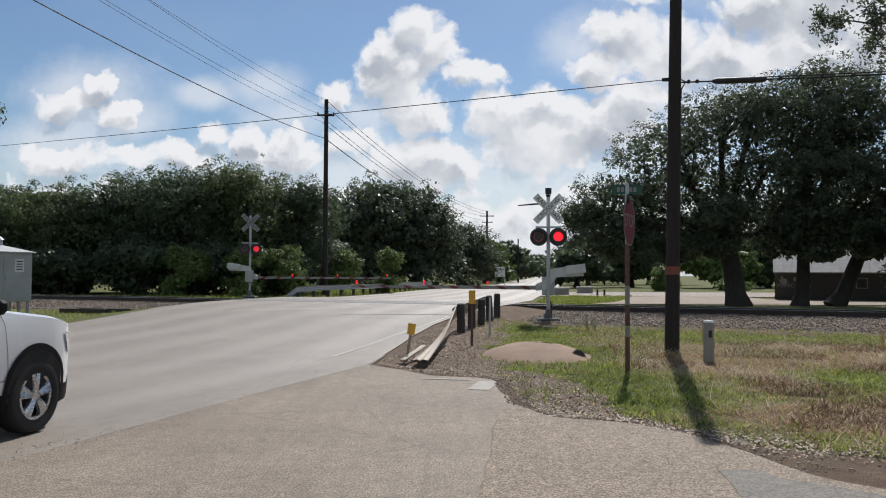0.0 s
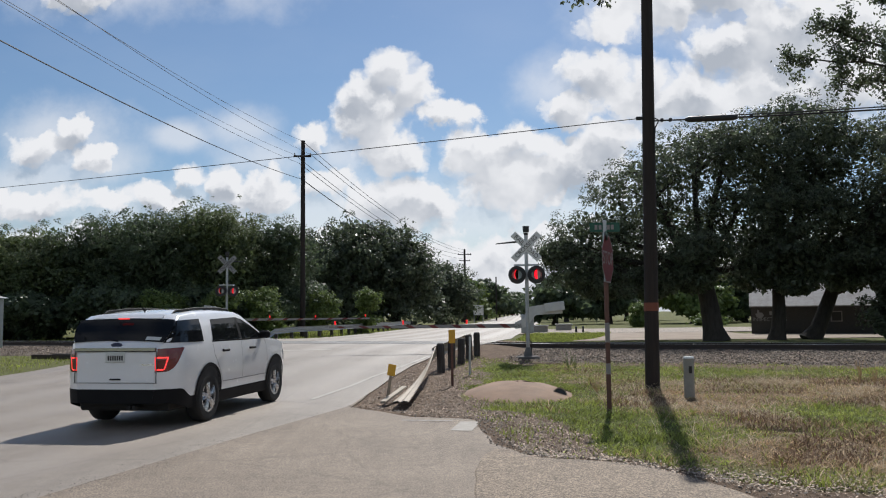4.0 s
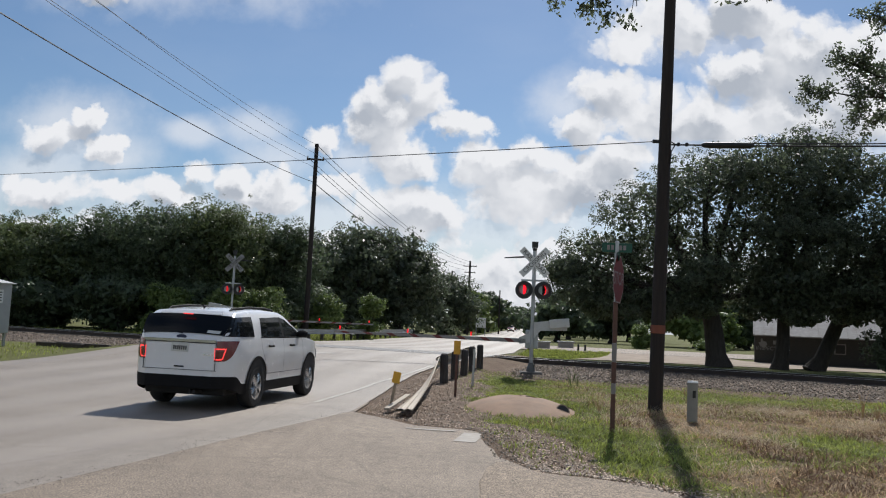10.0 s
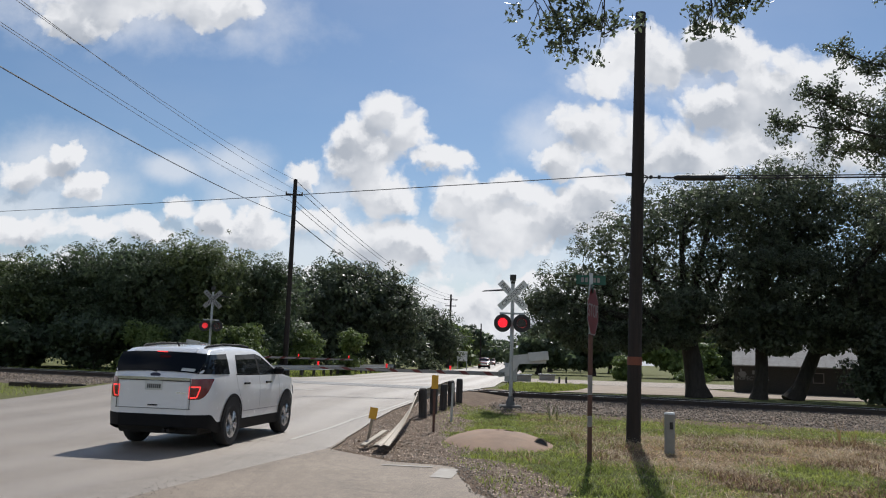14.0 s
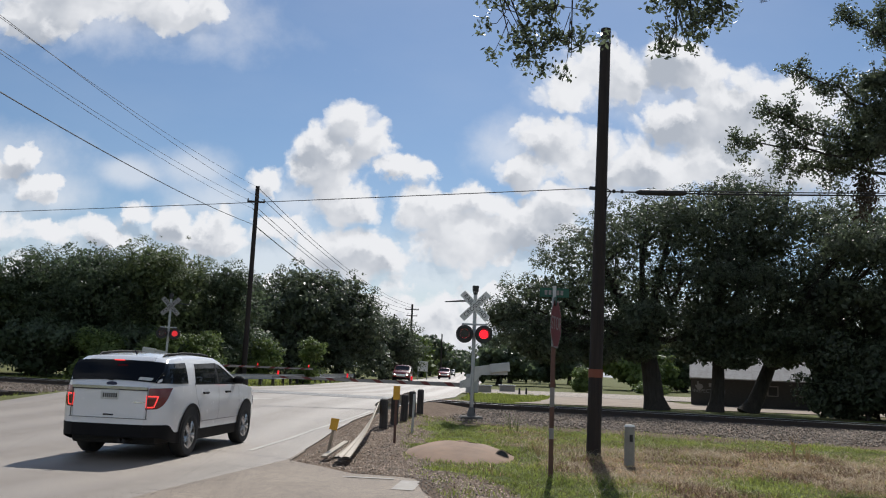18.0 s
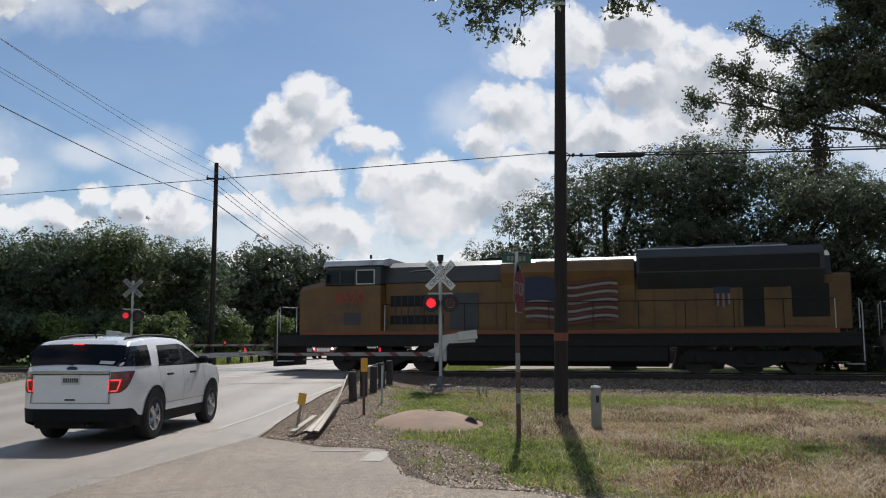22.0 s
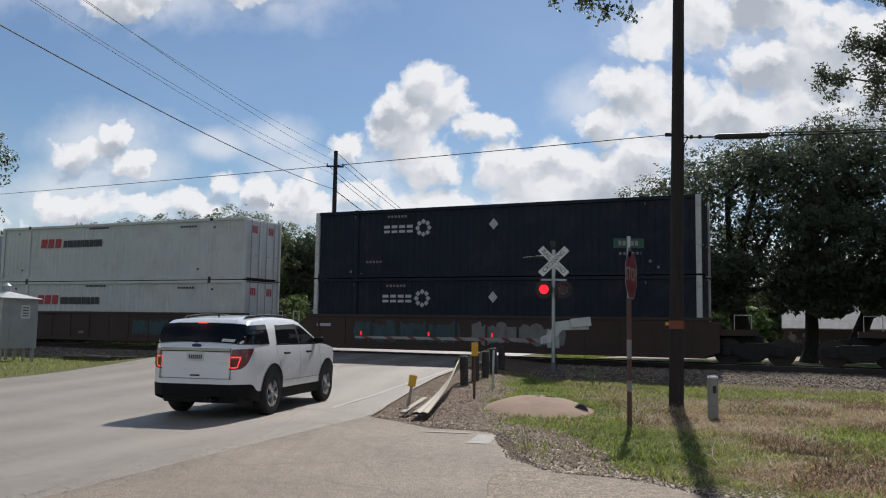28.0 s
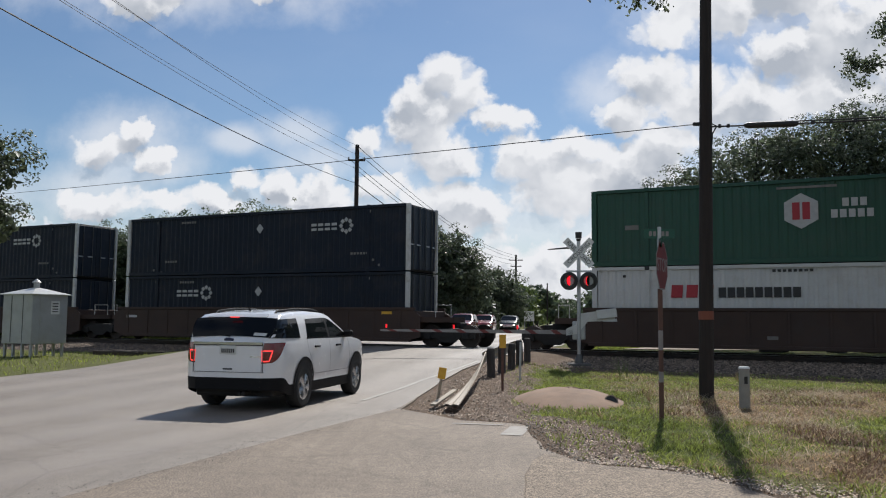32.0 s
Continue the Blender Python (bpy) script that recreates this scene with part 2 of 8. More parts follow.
# ---- materials ----
def mat(name, col, col2=None, rough=0.6, metal=0.0, scale=6.0, fine=60.0, bump=0.15, dist=0.01, stretch=(1, 1, 1), spec=0.5,
        dirt=None, dirt_amt=0.0, dirt_scale=1.2, island=0.0, obrand=0.0, trans=0.0, coat=0.0, rough2=None):
    """A surface with variation at two scales, fine relief and optional dirt."""
    m = bpy.data.materials.new(name)
    m.use_nodes = True
    nt = m.node_tree
    N, L = nt.nodes.new, nt.links.new
    b = nt.nodes["Principled BSDF"]
    tc = N("ShaderNodeTexCoord")
    mp = N("ShaderNodeMapping")
    mp.inputs["Scale"].default_value = stretch
    L(tc.outputs["Object"], mp.inputs["Vector"])
    n1, n2 = N("ShaderNodeTexNoise"), N("ShaderNodeTexNoise")
    n1.inputs["Scale"].default_value, n1.inputs["Detail"].default_value = scale, 4
    n2.inputs["Scale"].default_value, n2.inputs["Detail"].default_value, n2.inputs["Roughness"].default_value = fine, 5, 0.7
    for n in (n1, n2):
        L(mp.outputs[0], n.inputs["Vector"])
    add = N("ShaderNodeMath")
    add.operation = "MULTIPLY_ADD"
    L(n2.outputs["Fac"], add.inputs[0])
    add.inputs[1].default_value = 0.6
    L(n1.outputs["Fac"], add.inputs[2])
    rng = N("ShaderNodeMapRange")
    rng.inputs["From Min"].default_value, rng.inputs["From Max"].default_value = 0.5, 1.1
    L(add.outputs[0], rng.inputs["Value"])
    c2 = col2 or tuple(c * 0.78 for c in col)
    mx = N("ShaderNodeMix")
    mx.data_type = "RGBA"
    mx.inputs[6].default_value, mx.inputs[7].default_value = (*c2, 1), (*col, 1)
    L(rng.outputs[0], mx.inputs[0])
    colour = mx.outputs[2]
    if dirt:
        n3 = N("ShaderNodeTexNoise")
        n3.inputs["Scale"].default_value, n3.inputs["Detail"].default_value, n3.inputs["Roughness"].default_value = dirt_scale, 6, 0.65
        L(tc.outputs["Object"], n3.inputs["Vector"])
        r3 = N("ShaderNodeMapRange")
        r3.inputs["From Min"].default_value, r3.inputs["From Max"].default_value = 0.48, 0.72
        r3.inputs["To Max"].default_value = dirt_amt
        L(n3.outputs["Fac"], r3.inputs["Value"])
        md = N("ShaderNodeMix")
        md.data_type = "RGBA"
        L(r3.outputs[0], md.inputs[0])
        L(colour, md.inputs[6])
        md.inputs[7].default_value = (*dirt, 1)
        colour = md.outputs[2]
    if island or obrand:
        if island:
            src = N("ShaderNodeNewGeometry").outputs["Random Per Island"]
        else:
            src = N("ShaderNodeObjectInfo").outputs["Random"]
        amt = island or obrand
        ri = N("ShaderNodeMapRange")
        ri.inputs["To Min"].default_value, ri.inputs["To Max"].default_value = 1 - amt, 1 + amt
        L(src, ri.inputs["Value"])
        hs = N("ShaderNodeHueSaturation")
        L(ri.outputs[0], hs.inputs["Value"])
        L(colour, hs.inputs["Color"])
        colour = hs.outputs[0]
    L(colour, b.inputs["Base Color"])
    rr = N("ShaderNodeMapRange")
    r2 = rough2 if rough2 is not None else max(0.03, rough - 0.12)
    rr.inputs["To Min"].default_value, rr.inputs["To Max"].default_value = r2, min(1, rough + 0.06)
    L(n2.outputs["Fac"], rr.inputs["Value"])
    L(rr.outputs[0], b.inputs["Roughness"])
    b.inputs["Metallic"].default_value = metal
    b.inputs["Specular IOR Level"].default_value = spec
    b.inputs["Coat Weight"].default_value = coat
    b.inputs["Coat Roughness"].default_value = 0.05
    if bump:
        bp = N("ShaderNodeBump")
        bp.inputs["Strength"].default_value, bp.inputs["Distance"].default_value = bump, dist
        L(add.outputs[0], bp.inputs["Height"])
        L(bp.outputs[0], b.inputs["Normal"])
    if trans:
        t = N("ShaderNodeBsdfTranslucent")
        L(colour, t.inputs["Color"])
        ms = N("ShaderNodeMixShader")
        ms.inputs[0].default_value = trans
        L(b.outputs[0], ms.inputs[1])
        L(t.outputs[0], ms.inputs[2])
        L(ms.outputs[0], nt.nodes["Material Output"].inputs["Surface"])
    return m


def glow(name, col, strength, base=None):
    m = bpy.data.materials.new(name)
    m.use_nodes = True
    b = m.node_tree.nodes["Principled BSDF"]
    b.inputs["Base Color"].default_value = (*(base or col), 1)
    b.inputs["Emission Color"].default_value = (*col, 1)
    b.inputs["Emission Strength"].default_value = strength
    b.inputs["Roughness"].default_value = 0.25
    return m


def glass(name, tint=(0.02, 0.025, 0.03), rough=0.03, see=0.35):
    """Tinted pane: part clear, part dark gloss."""
    m = bpy.data.materials.new(name)
    m.use_nodes = True
    nt = m.node_tree
    b = nt.nodes["Principled BSDF"]
    b.inputs["Base Color"].default_value = (*tint, 1)
    b.inputs["Roughness"].default_value = rough
    b.inputs["Specular IOR Level"].default_value = 0.18
    t = nt.nodes.new("ShaderNodeBsdfTransparent")
    t.inputs["Color"].default_value = (0.5, 0.53, 0.55, 1)
    ms = nt.nodes.new("ShaderNodeMixShader")
    ms.inputs[0].default_value = see
    nt.links.new(b.outputs[0], ms.inputs[1])
    nt.links.new(t.outputs[0], ms.inputs[2])
    nt.links.new(ms.outputs[0], nt.nodes["Material Output"].inputs["Surface"])
    return m


M = {}
M["steel"] = mat("galvanised_steel", (0.46, 0.47, 0.48), (0.34, 0.35, 0.36), rough=0.42, metal=0.7, scale=4, fine=40, bump=0.06)
M["white_metal"] = mat("white_painted_metal", (0.62, 0.62, 0.60), (0.5, 0.5, 0.48), rough=0.45, dirt=(0.25, 0.22, 0.18), dirt_amt=0.4, scale=3, bump=0.05)
M["black_metal"] = mat("black_painted_metal", (0.018, 0.018, 0.02), (0.03, 0.03, 0.03), rough=0.5, bump=0.05)
M["dark_wood"] = mat("creosoted_wood", (0.032, 0.022, 0.018), (0.013, 0.010, 0.0085), rough=0.85, stretch=(8, 8, 0.5), scale=3, fine=14, bump=0.5, dist=0.02)
M["old_wood"] = mat("weathered_wood", (0.40, 0.33, 0.24), (0.25, 0.20, 0.15), rough=0.85, stretch=(1, 0.2, 1), scale=6, fine=30, bump=0.4)
M["post_wood"] = mat("tarred_post_wood", (0.075, 0.066, 0.06), (0.032, 0.028, 0.026), rough=0.9, stretch=(6, 6, 0.6), bump=0.5, dist=0.02)
M["yellow"] = mat("yellow_reflective_sheet", (0.72, 0.40, 0.03), (0.6, 0.32, 0.03), rough=0.5, bump=0.03)
M["red_paint"] = mat("red_sign_sheet", (0.17, 0.010, 0.013), (0.12, 0.008, 0.010), rough=0.6, bump=0.03)
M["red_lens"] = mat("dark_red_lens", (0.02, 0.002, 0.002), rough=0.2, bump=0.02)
M["white_sign"] = mat("white_sign_sheet", (0.78, 0.78, 0.76), (0.66, 0.66, 0.64), rough=0.5, bump=0.03, dirt=(0.3, 0.28, 0.25), dirt_amt=0.3)
M["old_sign"] = mat("weathered_sign_sheet", (0.34, 0.34, 0.33), (0.20, 0.20, 0.20), rough=0.6, bump=0.03, dirt=(0.10, 0.09, 0.08), dirt_amt=0.6, dirt_scale=6)
M["black_sign"] = mat("black_lettering", (0.012, 0.012, 0.012), rough=0.5, bump=0)
M["green_sign"] = mat("green_sign_sheet", (0.006, 0.085, 0.05), (0.005, 0.07, 0.04), rough=0.45, bump=0.02)
M["orange"] = mat("orange_plastic_band", (0.22, 0.065, 0.035), rough=0.7, bump=0.05)
M["wire"] = mat("cable_black", (0.015, 0.015, 0.016), rough=0.6, bump=0)
M["ceramic"] = mat("insulator_ceramic", (0.30, 0.27, 0.24), rough=0.3, bump=0.02)
M["concrete"] = mat("cast_concrete", (0.42, 0.40, 0.36), (0.30, 0.28, 0.25), rough=0.9, scale=3, fine=50, bump=0.35, dirt=(0.2, 0.17, 0.13), dirt_amt=0.5)
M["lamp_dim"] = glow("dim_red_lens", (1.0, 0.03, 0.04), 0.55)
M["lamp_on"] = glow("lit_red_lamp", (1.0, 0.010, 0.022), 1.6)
M["arm_red"] = glow("small_red_lamp", (1.0, 0.02, 0.03), 0.7)


# ---- mesh building ----
class Mesh:
    """Collects vertices and faces of one part."""

    def __init__(self):
        self.v, self.f = [], []

    def add(self, verts, faces):
        k = len(self.v)
        self.v += [tuple(p) for p in verts]
        self.f += [tuple(i + k for i in f) for f in faces]
        return self

    def box(self, x0, x1, y0, y1, z0, z1, c=0.0, m=None):
        """A box with chamfered edges."""
        cx, cy, cz, hx, hy, hz = (x0 + x1) / 2, (y0 + y1) / 2, (z0 + z1) / 2, (x1 - x0) / 2, (y1 - y0) / 2, (z1 - z0) / 2
        c = min(c, hx * 0.6, hy * 0.6, hz * 0.6)
        if c <= 0:
            vs = [(cx + sx * hx, cy + sy * hy, cz + sz * hz) for sx in (-1, 1) for sy in (-1, 1) for sz in (-1, 1)]
            fs = [(0, 1, 3, 2), (4, 6, 7, 5), (0, 4, 5, 1), (2, 3, 7, 6), (0, 2, 6, 4), (1, 5, 7, 3)]
        else:
            vs, ix = [], {}
            for sx in (-1, 1):
                for sy in (-1, 1):
                    for sz in (-1, 1):
                        for a in range(3):
                            h = [hx - c, hy - c, hz - c]
                            h[a] += c
                            ix[sx, sy, sz, a] = len(vs)
                            vs.append((cx + sx * h[0], cy + sy * h[1], cz + sz * h[2]))
            fs = []
            for a in range(3):
                b, d = (a + 1) % 3, (a + 2) % 3
                for s in (-1, 1):
                    q = []
                    for p, r in ((-1, -1), (1, -1), (1, 1), (-1, 1)):
                        k = [0, 0, 0]
                        k[a], k[b], k[d] = s, p, r
                        q.append(ix[k[0], k[1], k[2], a])
                    fs.append(tuple(q if s > 0 else q[::-1]))
                for p in (-1, 1):          # edges along axis a
                    for r in (-1, 1):
                        q = []
                        for s, ax in ((-1, b), (1, b), (1, d), (-1, d)):
                            k = [0, 0, 0]
                            k[a], k[b], k[d] = s, p, r
                            q.append(ix[k[0], k[1], k[2], ax])
                        fs.append(tuple(q if p * r < 0 else q[::-1]))
            for sx in (-1, 1):
                for sy in (-1, 1):
                    for sz in (-1, 1):
                        q = [ix[sx, sy, sz, a] for a in range(3)]
                        fs.append(tuple(q if sx * sy * sz > 0 else q[::-1]))
        if m is not None:
            vs = [m @ Vector(p) for p in vs]
        return self.add(vs, fs)

    def tube(self, p0, p1, r0, r1=None, n=12, caps=True):
        """A tapered round bar between two points."""
        p0, p1 = Vector(p0), Vector(p1)
        r1 = r0 if r1 is None else r1
        d = (p1 - p0).normalized()
        a = d.orthogonal().normalized()
        b = d.cross(a)
        vs = []
        for p, r in ((p0, r0), (p1, r1)):
            for i in range(n):
                w = 2 * math.pi * i / n
                vs.append(p + a * (math.cos(w) * r) + b * (math.sin(w) * r))
        fs = [(i, (i + 1) % n, n + (i + 1) % n, n + i) for i in range(n)]
        if caps:
            fs += [tuple(range(n))[::-1], tuple(range(n, 2 * n))]
        return self.add(vs, fs)

    def path(self, pts, radii, n=8):
        """A bent tube through points."""
        pts = [Vector(p) for p in pts]
        if not hasattr(radii, "__len__"):
            radii = [radii] * len(pts)
        vs, a = [], None
        for i, p in enumerate(pts):
            d = (pts[min(i + 1, len(pts) - 1)] - pts[max(i - 1, 0)]).normalized()
            a = d.orthogonal().normalized() if a is None else (a - d * a.dot(d)).normalized()
            b = d.cross(a)
            for k in range(n):
                w = 2 * math.pi * k / n
                vs.append(p + a * (math.cos(w) * radii[i]) + b * (math.sin(w) * radii[i]))
        fs = []
        for i in range(len(pts) - 1):
            for k in range(n):
                fs.append((i * n + k, i * n + (k + 1) % n, (i + 1) * n + (k + 1) % n, (i + 1) * n + k))
        fs += [tuple(range(n))[::-1], tuple(range((len(pts) - 1) * n, len(pts) * n))]
        return self.add(vs, fs)

    def disc(self, c, axis, r, depth, n=20, hole=0.0):
        """A thick disc or ring, its front towards axis."""
        c, d = Vector(c), Vector(axis).normalized()
        if not hole:
            return self.tube(c - d * depth / 2, c + d * depth / 2, r, n=n)
        a = d.orthogonal().normalized()
        b = d.cross(a)
        vs = []
        for rr, h in ((r, -0.5), (r, 0.5), (hole, 0.5), (hole, -0.5)):
            for i in range(n):
                w = 2 * math.pi * i / n
                vs.append(c + d * (h * depth) + a * (math.cos(w) * rr) + b * (math.sin(w) * rr))
        fs = []
        for k in range(4):
            k2 = (k + 1) % 4
            fs += [(k * n + i, k * n + (i + 1) % n, k2 * n + (i + 1) % n, k2 * n + i) for i in range(n)]
        return self.add(vs, fs)

    def prism(self, poly, m, depth):
        """A flat outline (x, y) extruded to depth along z, placed by m."""
        n = len(poly)
        vs = [m @ Vector((x, y, 0)) for x, y in poly] + [m @ Vector((x, y, depth)) for x, y in poly]
        fs = [tuple(range(n))[::-1], tuple(range(n, 2 * n))] + [(i, (i + 1) % n, n + (i + 1) % n, n + i) for i in range(n)]
        return self.add(vs, fs)

    def grid(self, rows):
        """A sheet through rows of points of equal length."""
        n = len(rows[0])
        fs = [(i * n + j, i * n + j + 1, (i + 1) * n + j + 1, (i + 1) * n + j) for i in range(len(rows) - 1) for j in range(n - 1)]
        return self.add([p for r in rows for p in r], fs)


def data_of(name, mesh, material, smooth=False, angle=40):
    me = bpy.data.meshes.new(name)
    me.from_pydata(mesh.v, [], mesh.f)
    me.validate()
    if material:
        me.materials.append(material)
    if smooth:
        me.shade_smooth()
        me.set_sharp_from_angle(angle=radians(angle))
    return me


def part(name, mesh, material, parent=None, label="", smooth=False, m=None):
    """Links a mesh as one object, under a thing or a part."""
    me = mesh if isinstance(mesh, bpy.types.Mesh) else data_of(name, mesh, material, smooth)
    ob = new(name, me)
    if parent is not None:
        ob.parent = parent
    if m is not None:
        ob.matrix_basis = m
    if label:
        ob["label"] = label
    return ob


def thing(name, label, category, group="", kind="", m=None):
    ob = new(name)
    ob.empty_display_size = 0.2
    if m is not None:
        ob.matrix_basis = m
    return tagged(ob, label, category, group, kind)


def fast_mesh(name, verts, faces, material):
    """A big mesh from numpy arrays of vertices and equal-sized faces."""
    me = bpy.data.meshes.new(name)
    nv, (nf, k) = len(verts), faces.shape
    me.vertices.add(nv)
    me.vertices.foreach_set("co", np.asarray(verts, np.float32).ravel())
    me.loops.add(nf * k)
    me.loops.foreach_set("vertex_index", faces.astype(np.int32).ravel())
    me.polygons.add(nf)
    me.polygons.foreach_set("loop_start", np.arange(0, nf * k, k, dtype=np.int32))
    me.polygons.foreach_set("loop_total", np.full(nf, k, dtype=np.int32))
    me.update(calc_edges=True)
    me.materials.append(material)
    return me


def lettering(name, text, size, material, parent, m, depth=0.004, label=""):
    """Raised letters as a mesh part."""
    cu = bpy.data.curves.new(name, "FONT")
    cu.body, cu.size, cu.extrude, cu.align_x, cu.align_y = text, size, depth, "CENTER", "CENTER"
    tmp = bpy.data.objects.new(name, cu)
    me = bpy.data.meshes.new_from_object(tmp)
    bpy.data.objects.remove(tmp)
    bpy.data.curves.remove(cu)
    me.materials.clear()
    me.materials.append(material)
    ob = new(name, me)
    ob.parent = parent
    ob.matrix_basis = m
    if label:
        ob["label"] = label
    return ob

# ---- lie of the land ----
TRACK_YAW = 156.74
TU, TN, TC = Vector((-0.9187, 0.395, 0)), Vector((-0.395, -0.9187, 0)), Vector((0.51, 34.4, 0))
RAIL_Z = 0.40


def ease(a):
    a = min(1.0, max(0.0, a))
    return a * a * (3 - 2 * a)


def along(pts, y):
    """x of an edge, given as (y, x) pairs, at y."""
    return float(np.interp(y, [p[0] for p in pts], [p[1] for p in pts]))


ROAD_R = [(-60, -13.5), (-10, -6.2), (3, -4.7), (7.3, -3.6), (11.5, -2.4), (14.6, -1.42), (17.5, -1.2), (20.6, -0.95), (23.5, -0.5), (26.2, 0.15), (32, 2.0), (38, 3.5), (50, 5.2), (110, 14.6), (380, 46), (900, 110)]
ROAD_L = [(-60, -22.5), (-10, -15.2), (10, -13.2), (22, -12.1), (32, -11.2), (42, -9.2), (55, -5.4), (82, -1.2), (115, 6.4), (380, 36), (900, 98)]
STREET_R = [(-60, 200), (-15, 62), (-3, 30), (0, 18), (3, 10), (5, 5.6), (6.0, 3.5), (6.5, 2.95), (7.35, 2.74), (8.0, 2.55), (8.34, 2.42), (8.88, 1.98), (9.2, 1.21), (10.2, 0.80), (12.4, 0.72), (12.75, 0.5), (13.0, -0.3), (13.7, -0.78), (14.4, -1.28), (14.6, -1.42), (16.4, -2.2)]


def off_track(x, y):
    return (x - TC.x) * TN.x + (y - TC.y) * TN.y


def road_z(x, y):
    d = off_track(x, y)
    if d >= 0:
        return 0.39 * ease((16 - d) / 13.4)
    return 0.22 + 0.17 * ease((12 + d) / 9.0)


def ground_z(x, y):
    d = off_track(x, y)
    h = 0.2 * ease((10 - d) / 14)
    gap = max(x - along(ROAD_R, y), along(ROAD_L, y) - x)
    k = math.exp(-(max(0.0, gap) / 1.6) ** 2)
    z = h + (road_z(x, y) - 0.03 - h) * k
    if gap < 0:
        z -= 0.07 * ease(-gap / 0.6)
    if y < 17:
        inside = along(STREET_R, y) - x
        z -= 0.05 * ease((inside + 0.05) / 0.3)
    if gap > 0.2 and d > -2:
        z += 0.035 * noise.noise((x * 0.45, y * 0.45, 0)) + 0.02 * noise.noise((x * 1.5, y * 1.5, 3))
    return z


FRONT = [(0.9, 10.2), (1.21, 9.2), (1.98, 8.88), (2.54, 8.17), (2.92, 7.75), (3.43, 7.56), (3.81, 7.40), (4.18, 7.32), (6, 6.9), (10, 6.4), (20, 6.0)]


def grass_front(x):
    """Where the grass begins behind the street's edge."""
    return float(np.interp(x, [p[0] for p in FRONT], [p[1] for p in FRONT])) + 0.12 * noise.noise((x * 2.1, 4, 0))


def dryness(x, y):
    """0 in the green parts of the verge, 1 where the grass has dried."""
    k = noise.noise((x * 0.40, y * 0.30, 7)) + 0.45 * noise.noise((x * 1.1, y * 0.9, 2)) + 0.25 * noise.noise((x * 2.6, y * 2.2, 4))
    front = math.exp(-max(0.0, (y - grass_front(x) - 0.45) / (0.8 + 0.6 * ease((4 - x) / 2))) ** 2)
    far = ease((y - 18.2) / 1.6)
    side = ease((x - 2.4) / 2.4)
    return min(1.0, max(0.0, 0.06 + 0.30 * (k > 0.25) + side * (1 - front) * (1 - 0.82 * far) * (0.90 + 1.15 * k)))


def bareness(x, y):
    """1 on bare earth: the street corner, and the strip along the street's edge."""
    k = 0.5 * noise.noise((x * 0.9, y * 0.7, 15)) + 0.3 * noise.noise((x * 2.4, y * 2.0, 11))
    corner = ease((1.05 + 0.06 * (y - 12) + 0.45 * math.exp(-((y - 12.3) / 0.9) ** 2) + 1.1 * k - x) / 0.5) * ease((y - 9.0) / 1.0)
    edge_ = [(8.6, 1.95), (9.3, 2.04), (10.7, 2.12), (12.0, 2.13), (13.0, 1.87), (13.6, 1.48), (13.9, 0.9), (14.2, 0.6)]
    if 8.6 < y < 14.2:
        corner = max(corner, ease((along(edge_, y) + 0.35 * k - x) / 0.25))
    strip_ = ease((grass_front(x) + 0.12 + 0.45 * ease((3.4 - x) / 1.2) + 0.35 * k - y) / 0.25) if x > 1 else 0.0
    d = off_track(x, y)
    apron = 0.85 * ease((8.3 + 1.5 * k - d) / 1.2) * (d > -3) * ease((x + 2) / 1.0)
    return max(corner, strip_, apron)


def ground_material():
    """Grass, dry grass and bare earth in patches."""
    m = bpy.data.materials.new("grass_and_earth")
    m.use_nodes = True
    nt = m.node_tree
    N, L = nt.nodes.new, nt.links.new
    b = nt.nodes["Principled BSDF"]
    tc = N("ShaderNodeTexCoord")

    def nz(scale, detail=5, rough=0.6):
        n = N("ShaderNodeTexNoise")
        n.inputs["Scale"].default_value, n.inputs["Detail"].default_value, n.inputs["Roughness"].default_value = scale, detail, rough
        L(tc.outputs["Object"], n.inputs["Vector"])
        return n.outputs["Fac"]

    def mixc(fac, a, c, lo, hi):
        r = N("ShaderNodeMapRange")
        r.inputs["From Min"].default_value, r.inputs["From Max"].default_value = lo, hi
        L(fac, r.inputs["Value"])
        x = N("ShaderNodeMix")
        x.data_type = "RGBA"
        L(r.outputs[0], x.inputs[0])
        for s, v in ((x.inputs[6], a), (x.inputs[7], c)):
            if isinstance(v, tuple):
                s.default_value = (*v, 1)
            else:
                L(v, s)
        return x.outputs[2]
    green = mixc(nz(14), (0.075, 0.085, 0.025), (0.15, 0.165, 0.05), 0.35, 0.65)
    dry = mixc(nz(9), (0.14, 0.10, 0.06), (0.28, 0.205, 0.125), 0.35, 0.65)
    earth = mixc(nz(40, 6, 0.7), (0.11, 0.078, 0.055), (0.27, 0.195, 0.135), 0.3, 0.7)
    earth = mixc(nz(3, 5, 0.7), earth, (0.14, 0.098, 0.07), 0.36, 0.62)
    def attr(name):
        a = N("ShaderNodeAttribute")
        a.attribute_name = name
        return a.outputs["Fac"]
    c = mixc(attr("dry"), green, dry, 0.25, 0.75)
    c = mixc(nz(0.9, 5), c, earth, 0.62, 0.70)
    c = mixc(attr("bare"), c, earth, 0.2, 0.7)
    L(c, b.inputs["Base Color"])
    b.inputs["Roughness"].default_value = 0.95
    b.inputs["Specular IOR Level"].default_value = 0.15
    bp = N("ShaderNodeBump")
    bp.inputs["Strength"].default_value, bp.inputs["Distance"].default_value = 0.8, 0.04
    L(nz(30, 6, 0.75), bp.inputs["Height"])
    L(bp.outputs[0], b.inputs["Normal"])
    return m


